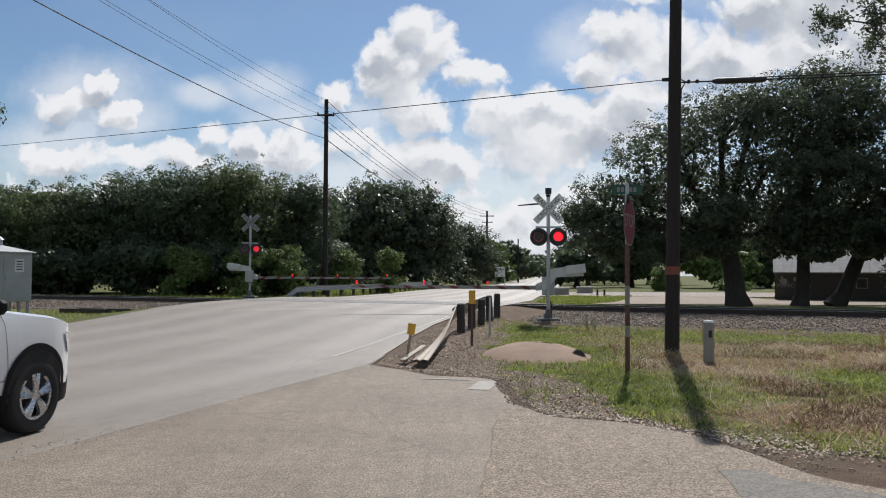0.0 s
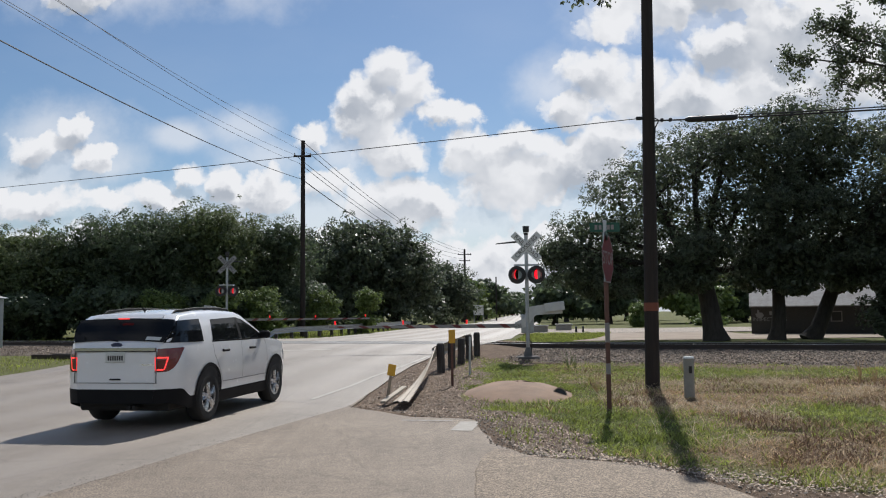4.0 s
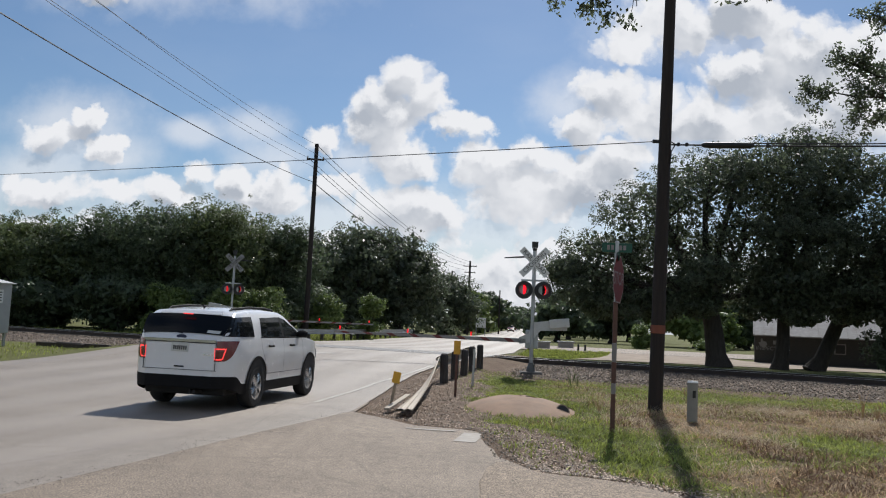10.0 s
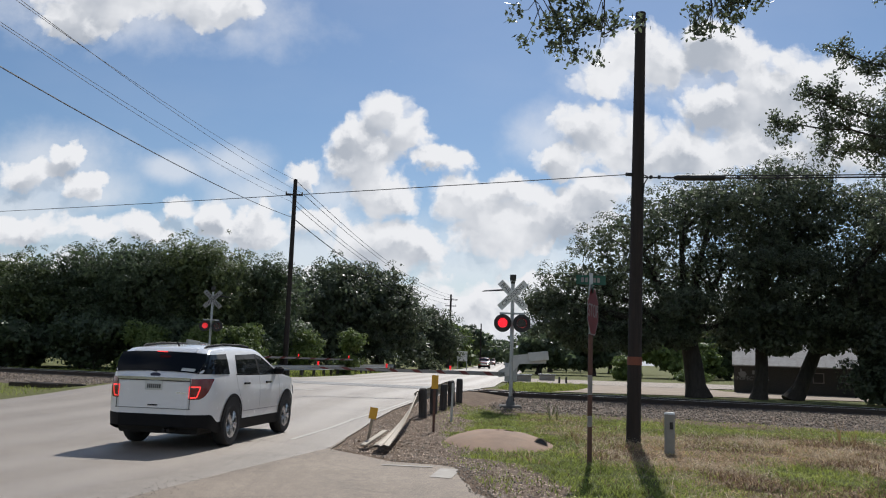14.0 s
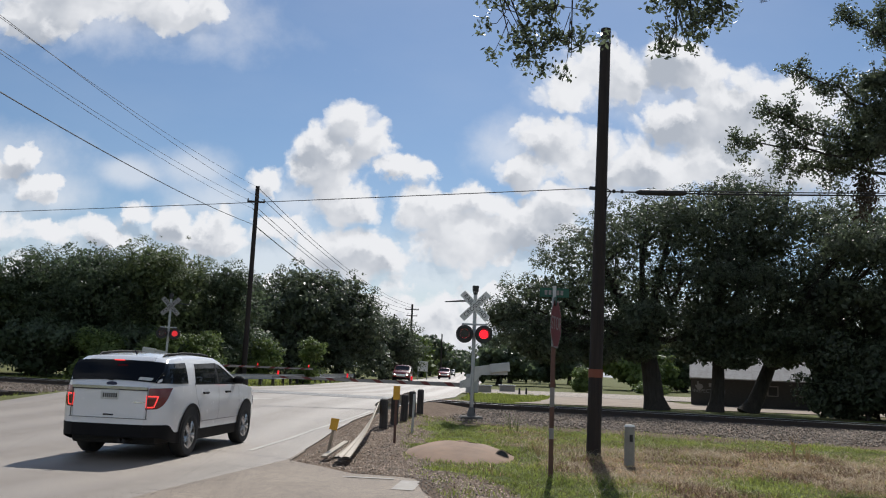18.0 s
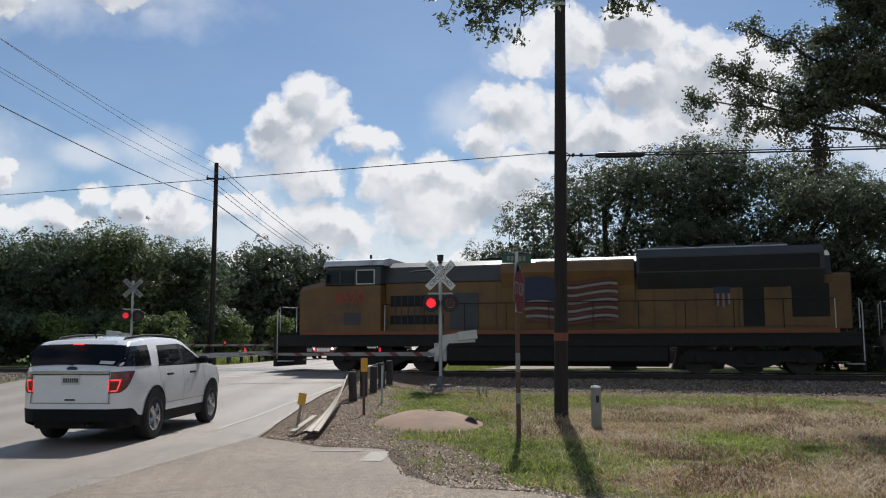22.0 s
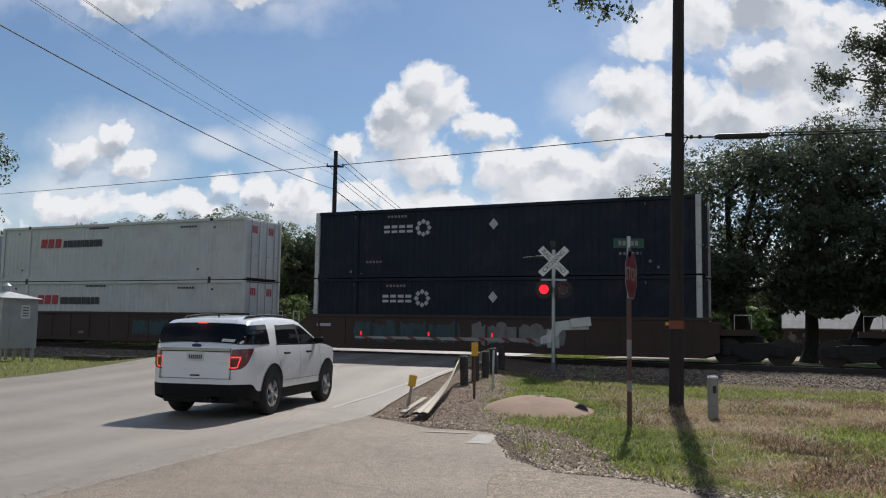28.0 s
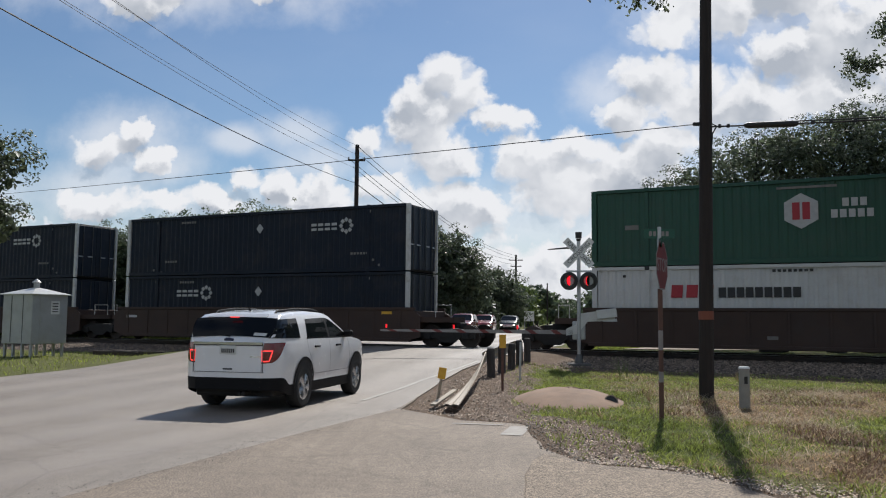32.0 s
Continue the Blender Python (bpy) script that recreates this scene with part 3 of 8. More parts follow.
def asphalt(name, light, dark, coarse, gloss, streak, grain=0.28):
    """Worn asphalt; streak: how strongly the wheel tracks are polished and paled for sheen (from the across-road
    coordinate).
    """
    m = bpy.data.materials.new(name)
    m.use_nodes = True
    nt = m.node_tree
    N, L = nt.nodes.new, nt.links.new
    b = nt.nodes["Principled BSDF"]
    tc = N("ShaderNodeTexCoord")
    uv = N("ShaderNodeUVMap")
    n1, n2, n3 = N("ShaderNodeTexNoise"), N("ShaderNodeTexNoise"), N("ShaderNodeTexNoise")
    for n, s, d in ((n1, 0.55, 6), (n2, coarse, 4), (n3, 3.0, 5)):
        n.inputs["Scale"].default_value, n.inputs["Detail"].default_value = s, d
        n.inputs["Roughness"].default_value = 0.65
    n2.inputs["Roughness"].default_value = 0.6
    mp = N("ShaderNodeMapping")
    mp.inputs["Scale"].default_value = (1.6, 0.12, 1)
    L(tc.outputs["Object"], mp.inputs["Vector"])
    L(tc.outputs["Object"], n1.inputs["Vector"])
    L(tc.outputs["Object"], n2.inputs["Vector"])
    L(mp.outputs[0], n3.inputs["Vector"])
    f = N("ShaderNodeMath")
    f.operation = "MULTIPLY_ADD"
    L(n3.outputs["Fac"], f.inputs[0])
    f.inputs[1].default_value = 0.5
    L(n1.outputs["Fac"], f.inputs[2])
    r = N("ShaderNodeMapRange")
    r.inputs["From Min"].default_value, r.inputs["From Max"].default_value = 0.5, 1.0
    L(f.outputs[0], r.inputs["Value"])
    c = N("ShaderNodeMix")
    c.data_type = "RGBA"
    c.inputs[6].default_value, c.inputs[7].default_value = (*dark, 1), (*light, 1)
    L(r.outputs[0], c.inputs[0])
    r2 = N("ShaderNodeMapRange")
    r2.inputs["From Min"].default_value, r2.inputs["From Max"].default_value = 0.40, 0.60
    r2.inputs["To Min"].default_value, r2.inputs["To Max"].default_value = 1 - grain, 1 + 0.8 * grain
    L(n2.outputs["Fac"], r2.inputs["Value"])
    hs = N("ShaderNodeHueSaturation")
    L(c.outputs[2], hs.inputs["Color"])
    L(r2.outputs[0], hs.inputs["Value"])
    colour = hs.outputs[0]
    # pale and dark aggregate, and hand-sized blotches
    cell = N("ShaderNodeTexVoronoi")
    cell.inputs["Scale"].default_value = coarse * 1.15
    L(tc.outputs["Object"], cell.inputs["Vector"])
    cs = N("ShaderNodeSeparateXYZ")
    L(cell.outputs["Color"], cs.inputs[0])
    fl = N("ShaderNodeValToRGB")
    fl.color_ramp.interpolation = "CONSTANT"
    el = fl.color_ramp.elements
    el[0].position, el[0].color = 0.0, (1 - grain * 0.5,) * 3 + (1,)
    el[1].position, el[1].color = 0.16, (1, 1, 1, 1)
    e3 = el.new(0.80)
    e3.color = (1 + grain * 0.3,) * 3 + (1,)
    L(cs.outputs[0], fl.inputs[0])
    n4 = N("ShaderNodeTexNoise")
    n4.inputs["Scale"].default_value, n4.inputs["Detail"].default_value, n4.inputs["Roughness"].default_value = 7, 4, 0.7
    L(tc.outputs["Object"], n4.inputs["Vector"])
    r4 = N("ShaderNodeMapRange")
    r4.inputs["From Min"].default_value, r4.inputs["From Max"].default_value = 0.32, 0.68
    r4.inputs["To Min"].default_value, r4.inputs["To Max"].default_value = 1 - 0.35 * grain, 1 + 0.25 * grain
    L(n4.outputs["Fac"], r4.inputs["Value"])
    fb = N("ShaderNodeMath")
    fb.operation = "MULTIPLY"
    L(fl.outputs[0], fb.inputs[0])
    L(r4.outputs[0], fb.inputs[1])
    hf = N("ShaderNodeHueSaturation")
    L(colour, hf.inputs["Color"])
    L(fb.outputs[0], hf.inputs["Value"])
    colour = hf.outputs[0]
    # wheel tracks: polished smoother, and their sheen also lightened into the colour
    sx = N("ShaderNodeSeparateXYZ")
    L(uv.outputs[0], sx.inputs[0])
    ws = N("ShaderNodeMath")
    ws.operation = "SINE"
    mu = N("ShaderNodeMath")
    mu.operation = "MULTIPLY"
    mu.inputs[1].default_value = 2 * math.pi * 6
    L(sx.outputs[0], mu.inputs[0])
    L(mu.outputs[0], ws.inputs[0])
    wr = N("ShaderNodeMapRange")
    wr.inputs["From Min"].default_value, wr.inputs["From Max"].default_value = -0.6, 1.0
    wr.inputs["To Max"].default_value = streak
    L(ws.outputs[0], wr.inputs["Value"])
    wc = N("ShaderNodeMix")
    wc.data_type = "RGBA"
    L(wr.outputs[0], wc.inputs[0])
    L(colour, wc.inputs[6])
    wc.inputs[7].default_value = (light[0] * 1.25, light[1] * 1.26, light[2] * 1.3, 1)
    colour = wc.outputs[2]
    # cracks
    vor = N("ShaderNodeTexVoronoi")
    vor.feature = "DISTANCE_TO_EDGE"
    vor.inputs["Scale"].default_value = 0.45
    wv = N("ShaderNodeMix")
    wv.data_type = "RGBA"
    wv.inputs[0].default_value = 0.12
    L(tc.outputs["Object"], wv.inputs[6])
    L(n3.outputs["Color"], wv.inputs[7])
    L(wv.outputs[2], vor.inputs["Vector"])
    cr = N("ShaderNodeMapRange")
    cr.inputs["From Min"].default_value, cr.inputs["From Max"].default_value = 0.0, 0.012
    cr.inputs["To Min"].default_value, cr.inputs["To Max"].default_value = 0.84, 1.0
    L(vor.outputs["Distance"], cr.inputs["Value"])
    h2 = N("ShaderNodeHueSaturation")
    L(colour, h2.inputs["Color"])
    L(cr.outputs[0], h2.inputs["Value"])
    L(h2.outputs[0], b.inputs["Base Color"])
    rg = N("ShaderNodeMapRange")
    rg.inputs["To Min"].default_value, rg.inputs["To Max"].default_value = gloss, gloss - 0.17
    L(wr.outputs[0], rg.inputs["Value"])
    L(rg.outputs[0], b.inputs["Roughness"])
    b.inputs["Specular IOR Level"].default_value = 0.5
    bp = N("ShaderNodeBump")
    bp.inputs["Strength"].default_value, bp.inputs["Distance"].default_value = 0.5, 0.012
    L(n2.outputs["Fac"], bp.inputs["Height"])
    L(bp.outputs[0], b.inputs["Normal"])
    return m


M["ground"] = ground_material()
M["road"] = asphalt("worn_road_asphalt", (0.280, 0.234, 0.188), (0.188, 0.155, 0.124), 70, 0.60, 0.5)
M["street"] = asphalt("coarse_street_asphalt", (0.292, 0.230, 0.170), (0.19, 0.147, 0.108), 60, 0.80, 0.0, 0.5)
M["street_new"] = asphalt("pale_coarse_asphalt", (0.298, 0.230, 0.165), (0.215, 0.164, 0.116), 62, 0.85, 0.0, 0.58)
M["street_patch"] = asphalt("dark_asphalt_patch", (0.19, 0.165, 0.138), (0.13, 0.112, 0.094), 48, 0.8, 0.0, 0.35)
M["paint"] = mat("worn_road_paint", (0.48, 0.45, 0.395), (0.34, 0.315, 0.27), rough=0.7, scale=5, fine=50, bump=0.1, dirt=(0.28, 0.26, 0.24), dirt_amt=0.75, dirt_scale=4)
M["faded_paint"] = mat("faded_road_paint", (0.36, 0.325, 0.28), (0.25, 0.222, 0.19), rough=0.75, scale=6, fine=60, bump=0.1, dirt=(0.22, 0.19, 0.16), dirt_amt=0.8, dirt_scale=5)
M["dirt"] = mat("packed_dirt", (0.36, 0.285, 0.215), (0.22, 0.17, 0.125), rough=0.95, scale=0.8, fine=25, bump=0.4, dist=0.03)


def axis_lines(lo, hi, step, far, grow=1.35):
    a = list(np.arange(lo, hi + 1e-6, step))
    s, x = step, hi
    while x < far:
        s *= grow
        x += s
        a.append(x)
    s, x = step, lo
    while x > -far:
        s *= grow
        x -= s
        a.insert(0, x)
    return a


def ground_lines(lo, a, b, hi, far):
    """Grid lines: fine between a and b, wider to lo and hi, ever wider beyond."""
    mid = list(np.arange(a, b, 0.22))
    out = axis_lines(lo, hi, 0.5, far)
    return [v for v in out if v < a - 0.05] + mid + [v for v in out if v > b + 0.05]


def build_ground():
    xs, ys = ground_lines(-18, -3, 16, 26, 3200), ground_lines(2, 4, 29, 46, 3200)
    me = data_of("ground", Mesh().grid([[(x, y, ground_z(x, y)) for x in xs] for y in ys]), M["ground"])
    me.shade_smooth()
    for name, fn in (("dry", dryness), ("bare", bareness)):
        at = me.attributes.new(name, "FLOAT", "POINT")
        at.data.foreach_set("value", [fn(x, y) if -4 < x < 40 and 2 < y < 40 else 0.3 * (name == "dry") for y in ys for x in xs])
    tagged(new("ground", me), "rough verge of green and dry grass", "ground", kind="structure")


def strip(name, ys, left, right, zf, n, material, label, category):
    """A paved sheet between two edges, with the across-road coordinate as its map, and a skirt at its sides."""
    rows = []
    for y in ys:
        a, b = left(y), right(y)
        rows.append([(a + (b - a) * i / n, y, zf(a + (b - a) * i / n, y)) for i in range(n + 1)])
    ms = Mesh().grid(rows)
    k = len(rows[0])
    low = [[(x, y, z - 0.12) for x, y, z in (r[0], r[-1])] for r in rows]
    base = len(ms.v)
    for p in low:
        ms.v += p
    for i in range(len(rows) - 1):
        ms.f.append((i * k, (i + 1) * k, base + 2 * (i + 1), base + 2 * i))
        ms.f.append((i * k + k - 1, base + 2 * i + 1, base + 2 * (i + 1) + 1, (i + 1) * k + k - 1))
    me = bpy.data.meshes.new(name)
    me.from_pydata(ms.v, [], ms.f)
    me.materials.append(material)
    uvl = me.uv_layers.new(name="across")
    u = [(i % k) / n for i in range(base)] + [0, 1] * len(rows)
    for lp in me.loops:
        uvl.data[lp.index].uv = (u[lp.vertex_index], me.vertices[lp.vertex_index].co.y * 0.1)
    return tagged(new(name, me), label, category, kind="structure")


LOT_L = [(39, 6.6), (40, 7.2), (42, 8.3), (46, 9.7), (50, 10.8), (55, 12.0), (63, 14.0)]      # left edge of the dirt lot, (y, x)


def build_roads():
    ys = [-60, -40, -25] + list(np.arange(-15, 60, 0.5)) + list(np.arange(60, 140, 4)) + [160, 200, 260, 340, 480, 700, 900]
    strip("road", ys, lambda y: along(ROAD_L, y), lambda y: along(ROAD_R, y), road_z, 28, M["road"], "worn grey asphalt road over the level crossing", "road")
    ys = list(np.arange(-15, 16.5, 0.25))
    strip("side_street", ys, lambda y: along(ROAD_R, y) + 0.003, lambda y: max(along(ROAD_R, y) + 0.05, along(STREET_R, y) + 0.10 * noise.noise((y * 1.3, 0, 0))),
          lambda x, y: road_z(x, y) + 0.004 * noise.noise((x * 0.5, y * 0.5, 0)), 30, M["street"], "coarse patched asphalt of the side street", "road")
    # newer surface over the street's mouth, and a darker repair in it
    seam_ = [(-6, -0.9), (2.0, -0.1), (7.5, 0.38), (8.6, 0.47), (9.4, 0.60), (9.95, 0.78)]
    rows = []
    for y in np.arange(-6, 9.9, 0.2):
        a, b = along(seam_, y) + 0.05 * noise.noise((y * 1.7, 3, 0)), along(STREET_R, y) - 0.03 + 0.10 * noise.noise((y * 1.3, 0, 0))
        rows.append([(a + (b - a) * k, y, road_z(a, y) + 0.010 - 0.012 * (k == 0)) for k in (0, 0.01, 0.1, 0.25, 0.5, 0.75, 1)])
    tagged(part("street_overlay", Mesh().grid(rows), M["street_new"]), "pale coarse asphalt laid over the street's mouth", "road", kind="structure")
    rows = []
    for y in np.arange(-4, 6.95, 0.25):
        a = 1.25 + 0.143 * y + 0.03 * noise.noise((y * 2, 8, 0))
        b = max(a + 0.05, along(STREET_R, y) - 0.35 - 0.3 * noise.noise((y, 6, 0)))
        rows.append([(a + (b - a) * k, y, 0.0145) for k in np.linspace(0, 1, 6)])
    tagged(part("street_repair", Mesh().grid(rows), M["street_patch"]), "darker repaired patch in the street's asphalt", "road", kind="structure")
    # dirt lot under the oaks and the paved side road beyond the track
    rows = []
    for y in np.arange(39.2, 63.1, 0.6):
        a = along(LOT_L, y) + 0.35 * noise.noise((y * 0.5, 5, 0))
        b = along([(39, 40), (47, 40), (48, 18.4), (63, 20)], y)
        rows.append([(a + (b - a) * k, y + 0.25 * noise.noise((k * 9, y, 3)), 0.235) for k in np.linspace(0, 1, 14)])
    tagged(part("dirt_lot", Mesh().grid(rows), M["dirt"]), "pale packed-dirt lot beside the track", "lot", kind="structure")
    rows = [[(x, y, 0.245) for x in np.linspace(along(ROAD_R, y) + 0.02, along(ROAD_R, y) + 30 + 0.3 * (y - 52), 12)] for y in np.arange(53, 68, 1.0)]
    tagged(part("side_road", Mesh().grid(rows), M["street"]), "sunlit side road joining beyond the crossing", "road", kind="structure")

    def stripe(name, pts, w, label, off=0.006, mt="paint"):
        rows = []
        for (x0, y0), (x1, y1) in zip(pts, pts[1:]):
            for s in np.linspace(0, 1, 10):
                x, y = x0 + (x1 - x0) * s, y0 + (y1 - y0) * s
                d = Vector((x1 - x0, y1 - y0)).normalized()
                a, b = (x - d.y * w / 2, y + d.x * w / 2), (x + d.y * w / 2, y - d.x * w / 2)
                rows.append([(*a, road_z(*a) + off), (*b, road_z(*b) + off)])
        tagged(part(name, Mesh().grid(rows), M[mt]), label, "road marking", kind="structure")
    stripe("edge_line", [(-2.25, 15.8), (-1.44, 20.75), (-0.3, 25.1), (-0.05, 26.2)], 0.09, "worn white edge line")
    stripe("stop_line", [(-7.9, 29.6), (-3.6, 30.3)], 0.35, "worn white stop line before the track")
    stripe("stop_bar", [(0.36, 12.36), (0.66, 12.30)], 0.95, "white painted stop bar stub", off=0.008, mt="faded_paint")
    for o in bpy.data.objects:
        if o.name == "stop_bar":
            o.location.y -= 0.5
    stripe("bar_line", [(-0.42, 12.56), (0.34, 12.45)], 0.10, "faded white line", off=0.007, mt="faded_paint")


build_ground()
build_roads()


# ---- railway ----
def track_m(s, d, z, yaw=0):
    """A pose s metres along the track (towards the left), d metres towards the road's near side."""
    p = TC + TU * s + TN * d
    return pose(p.x, p.y, z, 0, 0, TRACK_YAW + yaw)


M["rail"] = mat("worn_rail_steel", (0.065, 0.047, 0.038), (0.035, 0.026, 0.022), rough=0.7, metal=0.1, stretch=(0.3, 4, 4), bump=0.1)
M["rail_top"] = mat("polished_rail_head", (0.62, 0.61, 0.6), (0.5, 0.49, 0.48), rough=0.42, metal=0.95, stretch=(0.2, 4, 4), bump=0.02)
M["ballast"] = mat("grey_ballast", (0.16, 0.122, 0.092), (0.07, 0.052, 0.039), rough=0.95, scale=12, fine=22, bump=0.9, dist=0.05, dirt=(0.16, 0.11, 0.08), dirt_amt=0.5)
M["stone"] = mat("ballast_stone", (0.35, 0.27, 0.20), (0.10, 0.074, 0.053), rough=0.85, scale=10, bump=0.2, island=0.75)
M["tie"] = mat("creosoted_tie", (0.07, 0.055, 0.045), (0.04, 0.03, 0.025), rough=0.9, stretch=(4, 0.5, 4), bump=0.4)
M["panel"] = mat("crossing_panel_concrete", (0.26, 0.25, 0.235), (0.18, 0.17, 0.16), rough=0.85, scale=2, fine=30, bump=0.2)


def build_track():
    bed = Mesh()
    prof = [(-5.4, 0.10), (-4.3, 0.12), (-2.6, 0.17), (-1.5, 0.185), (0, 0.18), (1.5, 0.185), (2.6, 0.165), (4.4, 0.115), (6.3, 0.06), (7.0, -0.1)]
    for lo, hi in ((-130, -1.5), (11.5, 150)):
        rows = []
        for s in np.arange(lo, hi + 0.1, 0.75):
            r = []
            for d, z in prof:
                p = TC + TU * s + TN * (d + 0.15 * noise.noise((s * 0.6, d, 1)))
                r.append((p.x, p.y, z + 0.025 * noise.noise((s * 1.7, d * 2, 2))))
            rows.append(r)
        bed.grid(rows)
    tagged(part("ballast", bed, M["ballast"]), "grey crushed-stone bed of the railway", "ballast", kind="stuff")
    # loose stones on the bed's near slope and in the crib between the ties
    rng = np.random.default_rng(5)
    n = 26000
    s = np.where(rng.random(n) < 0.8, rng.uniform(-22, -1.8, n), rng.uniform(11.8, 24, n))
    d = rng.uniform(-2.0, 6.6, n)
    z = np.interp(d, [p[0] for p in prof], [p[1] for p in prof]) + 0.012
    base = np.stack([TC.x + TU.x * s + TN.x * d, TC.y + TU.y * s + TN.y * d, z], 1)
    scatter_stones("ballast_stones", base, rng, 0.022, 0.05, "loose grey ballast stones beside the rails")
    t = thing("railway_track", "rusty steel rails on dark wooden ties", "railway track", kind="structure")
    tie = data_of("tie", Mesh().box(-0.115, 0.115, -1.3, 1.3, 0.06, 0.222, 0.012), M["tie"])
    for i in range(150):
        s = -48 + i * 0.52
        if -0.9 < s < 11.2:
            continue
        part("tie", tie, None, t, m=track_m(s, 0, 0))
    for dd in (-0.755, 0.755):
        web, head = Mesh(), Mesh()
        pr = [(-0.07, 0.222), (-0.07, 0.235), (-0.012, 0.25), (-0.012, 0.355), (-0.035, 0.362), (-0.035, 0.392), (0.035, 0.392), (0.035, 0.362), (0.012, 0.355), (0.012, 0.25), (0.07, 0.235), (0.07, 0.222)]
        web.grid([[(x, dd + a, b) for a, b in pr] for x in np.linspace(-140, 160, 60)])
        head.box(-140, 160, dd - 0.032, dd + 0.032, 0.3925, 0.40, 0.003)
        r = part("rail", web, M["rail"], t, m=track_m(0, 0, 0))
        part("rail_head", head, M["rail_top"], r, "bright worn running surface")
    # concrete panels of the crossing
    c = thing("crossing_surface", "concrete panels between the rails at the crossing", "crossing panel", kind="structure")
    for i in range(5):
        s0 = -1.2 + i * 2.44
        for d0, d1 in ((-0.66, 0.66), (0.86, 1.45), (-1.45, -0.86)):
            part("panel", Mesh().box(s0, s0 + 2.41, d0, d1, 0.2, 0.398, 0.012), M["panel"], c, m=track_m(0, 0, 0))


def scatter_stones(name, base, rng, lo, hi, label, material=None):
    """Small faceted stones, joined into one object."""
    n = len(base)
    o = np.array([(1, 0, 0), (-1, 0, 0), (0, 1, 0), (0, -1, 0), (0, 0, 1), (0, 0, -1)], float)
    v = o[None] * rng.uniform(lo, hi, (n, 1, 1)) * rng.uniform(0.6, 1.25, (n, 6, 1)) + rng.normal(0, lo * 0.25, (n, 6, 3))
    w = rng.uniform(0, 2 * np.pi, n)
    cs, sn = np.cos(w)[:, None], np.sin(w)[:, None]
    x, y = v[..., 0] * cs - v[..., 1] * sn, v[..., 0] * sn + v[..., 1] * cs
    v = np.stack([x, y, v[..., 2] * 0.7], -1) + base[:, None]
    f = np.array([(0, 2, 4), (2, 1, 4), (1, 3, 4), (3, 0, 4), (2, 0, 5), (1, 2, 5), (3, 1, 5), (0, 3, 5)])
    faces = (f[None] + (np.arange(n) * 6)[:, None, None]).reshape(-1, 3)
    tagged(new(name, fast_mesh(name, v.reshape(-1, 3), faces, material or M["stone"])), label, "stones", kind="stuff")


build_track()

# ---- trees ----
M["bark"] = mat("oak_bark", (0.068, 0.057, 0.047), (0.030, 0.025, 0.021), rough=0.95, stretch=(6, 6, 1.2), scale=2, fine=12, bump=0.8, dist=0.04)
M["leaf_oak"] = mat("live_oak_leaf", (0.125, 0.150, 0.088), (0.075, 0.095, 0.056), rough=0.45, island=0.5, bump=0, trans=0.5, scale=0.5)
M["leaf_elm"] = mat("dark_elm_leaf", (0.115, 0.150, 0.078), (0.070, 0.098, 0.052), rough=0.55, island=0.45, bump=0, trans=0.46, scale=0.4)
M["leaf_elm_pale"] = mat("mid_green_elm_leaf", (0.15, 0.185, 0.075), (0.085, 0.112, 0.045), rough=0.55, island=0.5, bump=0, trans=0.38, scale=0.4)
M["leaf_light"] = mat("light_green_leaf", (0.19, 0.25, 0.07), (0.11, 0.155, 0.045), rough=0.6, island=0.35, bump=0, trans=0.35, scale=0.5)
M["moss"] = mat("dead_leaf_clump", (0.07, 0.05, 0.035), (0.04, 0.03, 0.02), rough=0.9, island=0.3, bump=0)


def leaf_mesh(name, pts, size, rng, material, droop=0.0, ratio=0.55, flat=False, normals=None):
    """One mesh of folded leaf blades at the points; size may be an array, normals the way each blade faces."""
    n = len(pts)
    size = np.broadcast_to(np.asarray(size, float), (n,)) * rng.uniform(0.65, 1.35, n)
    d = rng.normal(0, 1, (n, 3))
    d[:, 2] -= droop
    if flat:
        d[:, 2] *= 0.25
    if normals is not None:
        d -= normals * (d * normals).sum(1, keepdims=True)
    d /= np.linalg.norm(d, axis=1, keepdims=True)
    if normals is not None:
        r = np.cross(d, normals)
    else:
        r = np.cross(d, np.array((0, 0, 1.0)) + rng.normal(0, 0.3, (n, 3)) if flat else rng.normal(0, 1, (n, 3)))
    r /= np.linalg.norm(r, axis=1, keepdims=True)
    nn = np.cross(d, r)
    s = size[:, None]
    a, t = pts - d * s * 0.5, pts + d * s * 0.5
    l = pts + r * s * ratio * 0.5 + nn * s * 0.08
    q = pts - r * s * ratio * 0.5 + nn * s * 0.08
    v = np.stack([a, l, t, q], 1).reshape(-1, 3)
    f = np.arange(n)[:, None] * 4
    return fast_mesh(name, v, np.concatenate([f + np.array([[0, 1, 2]]), f + np.array([[0, 2, 3]])]), material)


def unit(v):
    return v / np.maximum(1e-6, np.linalg.norm(v, axis=1, keepdims=True))


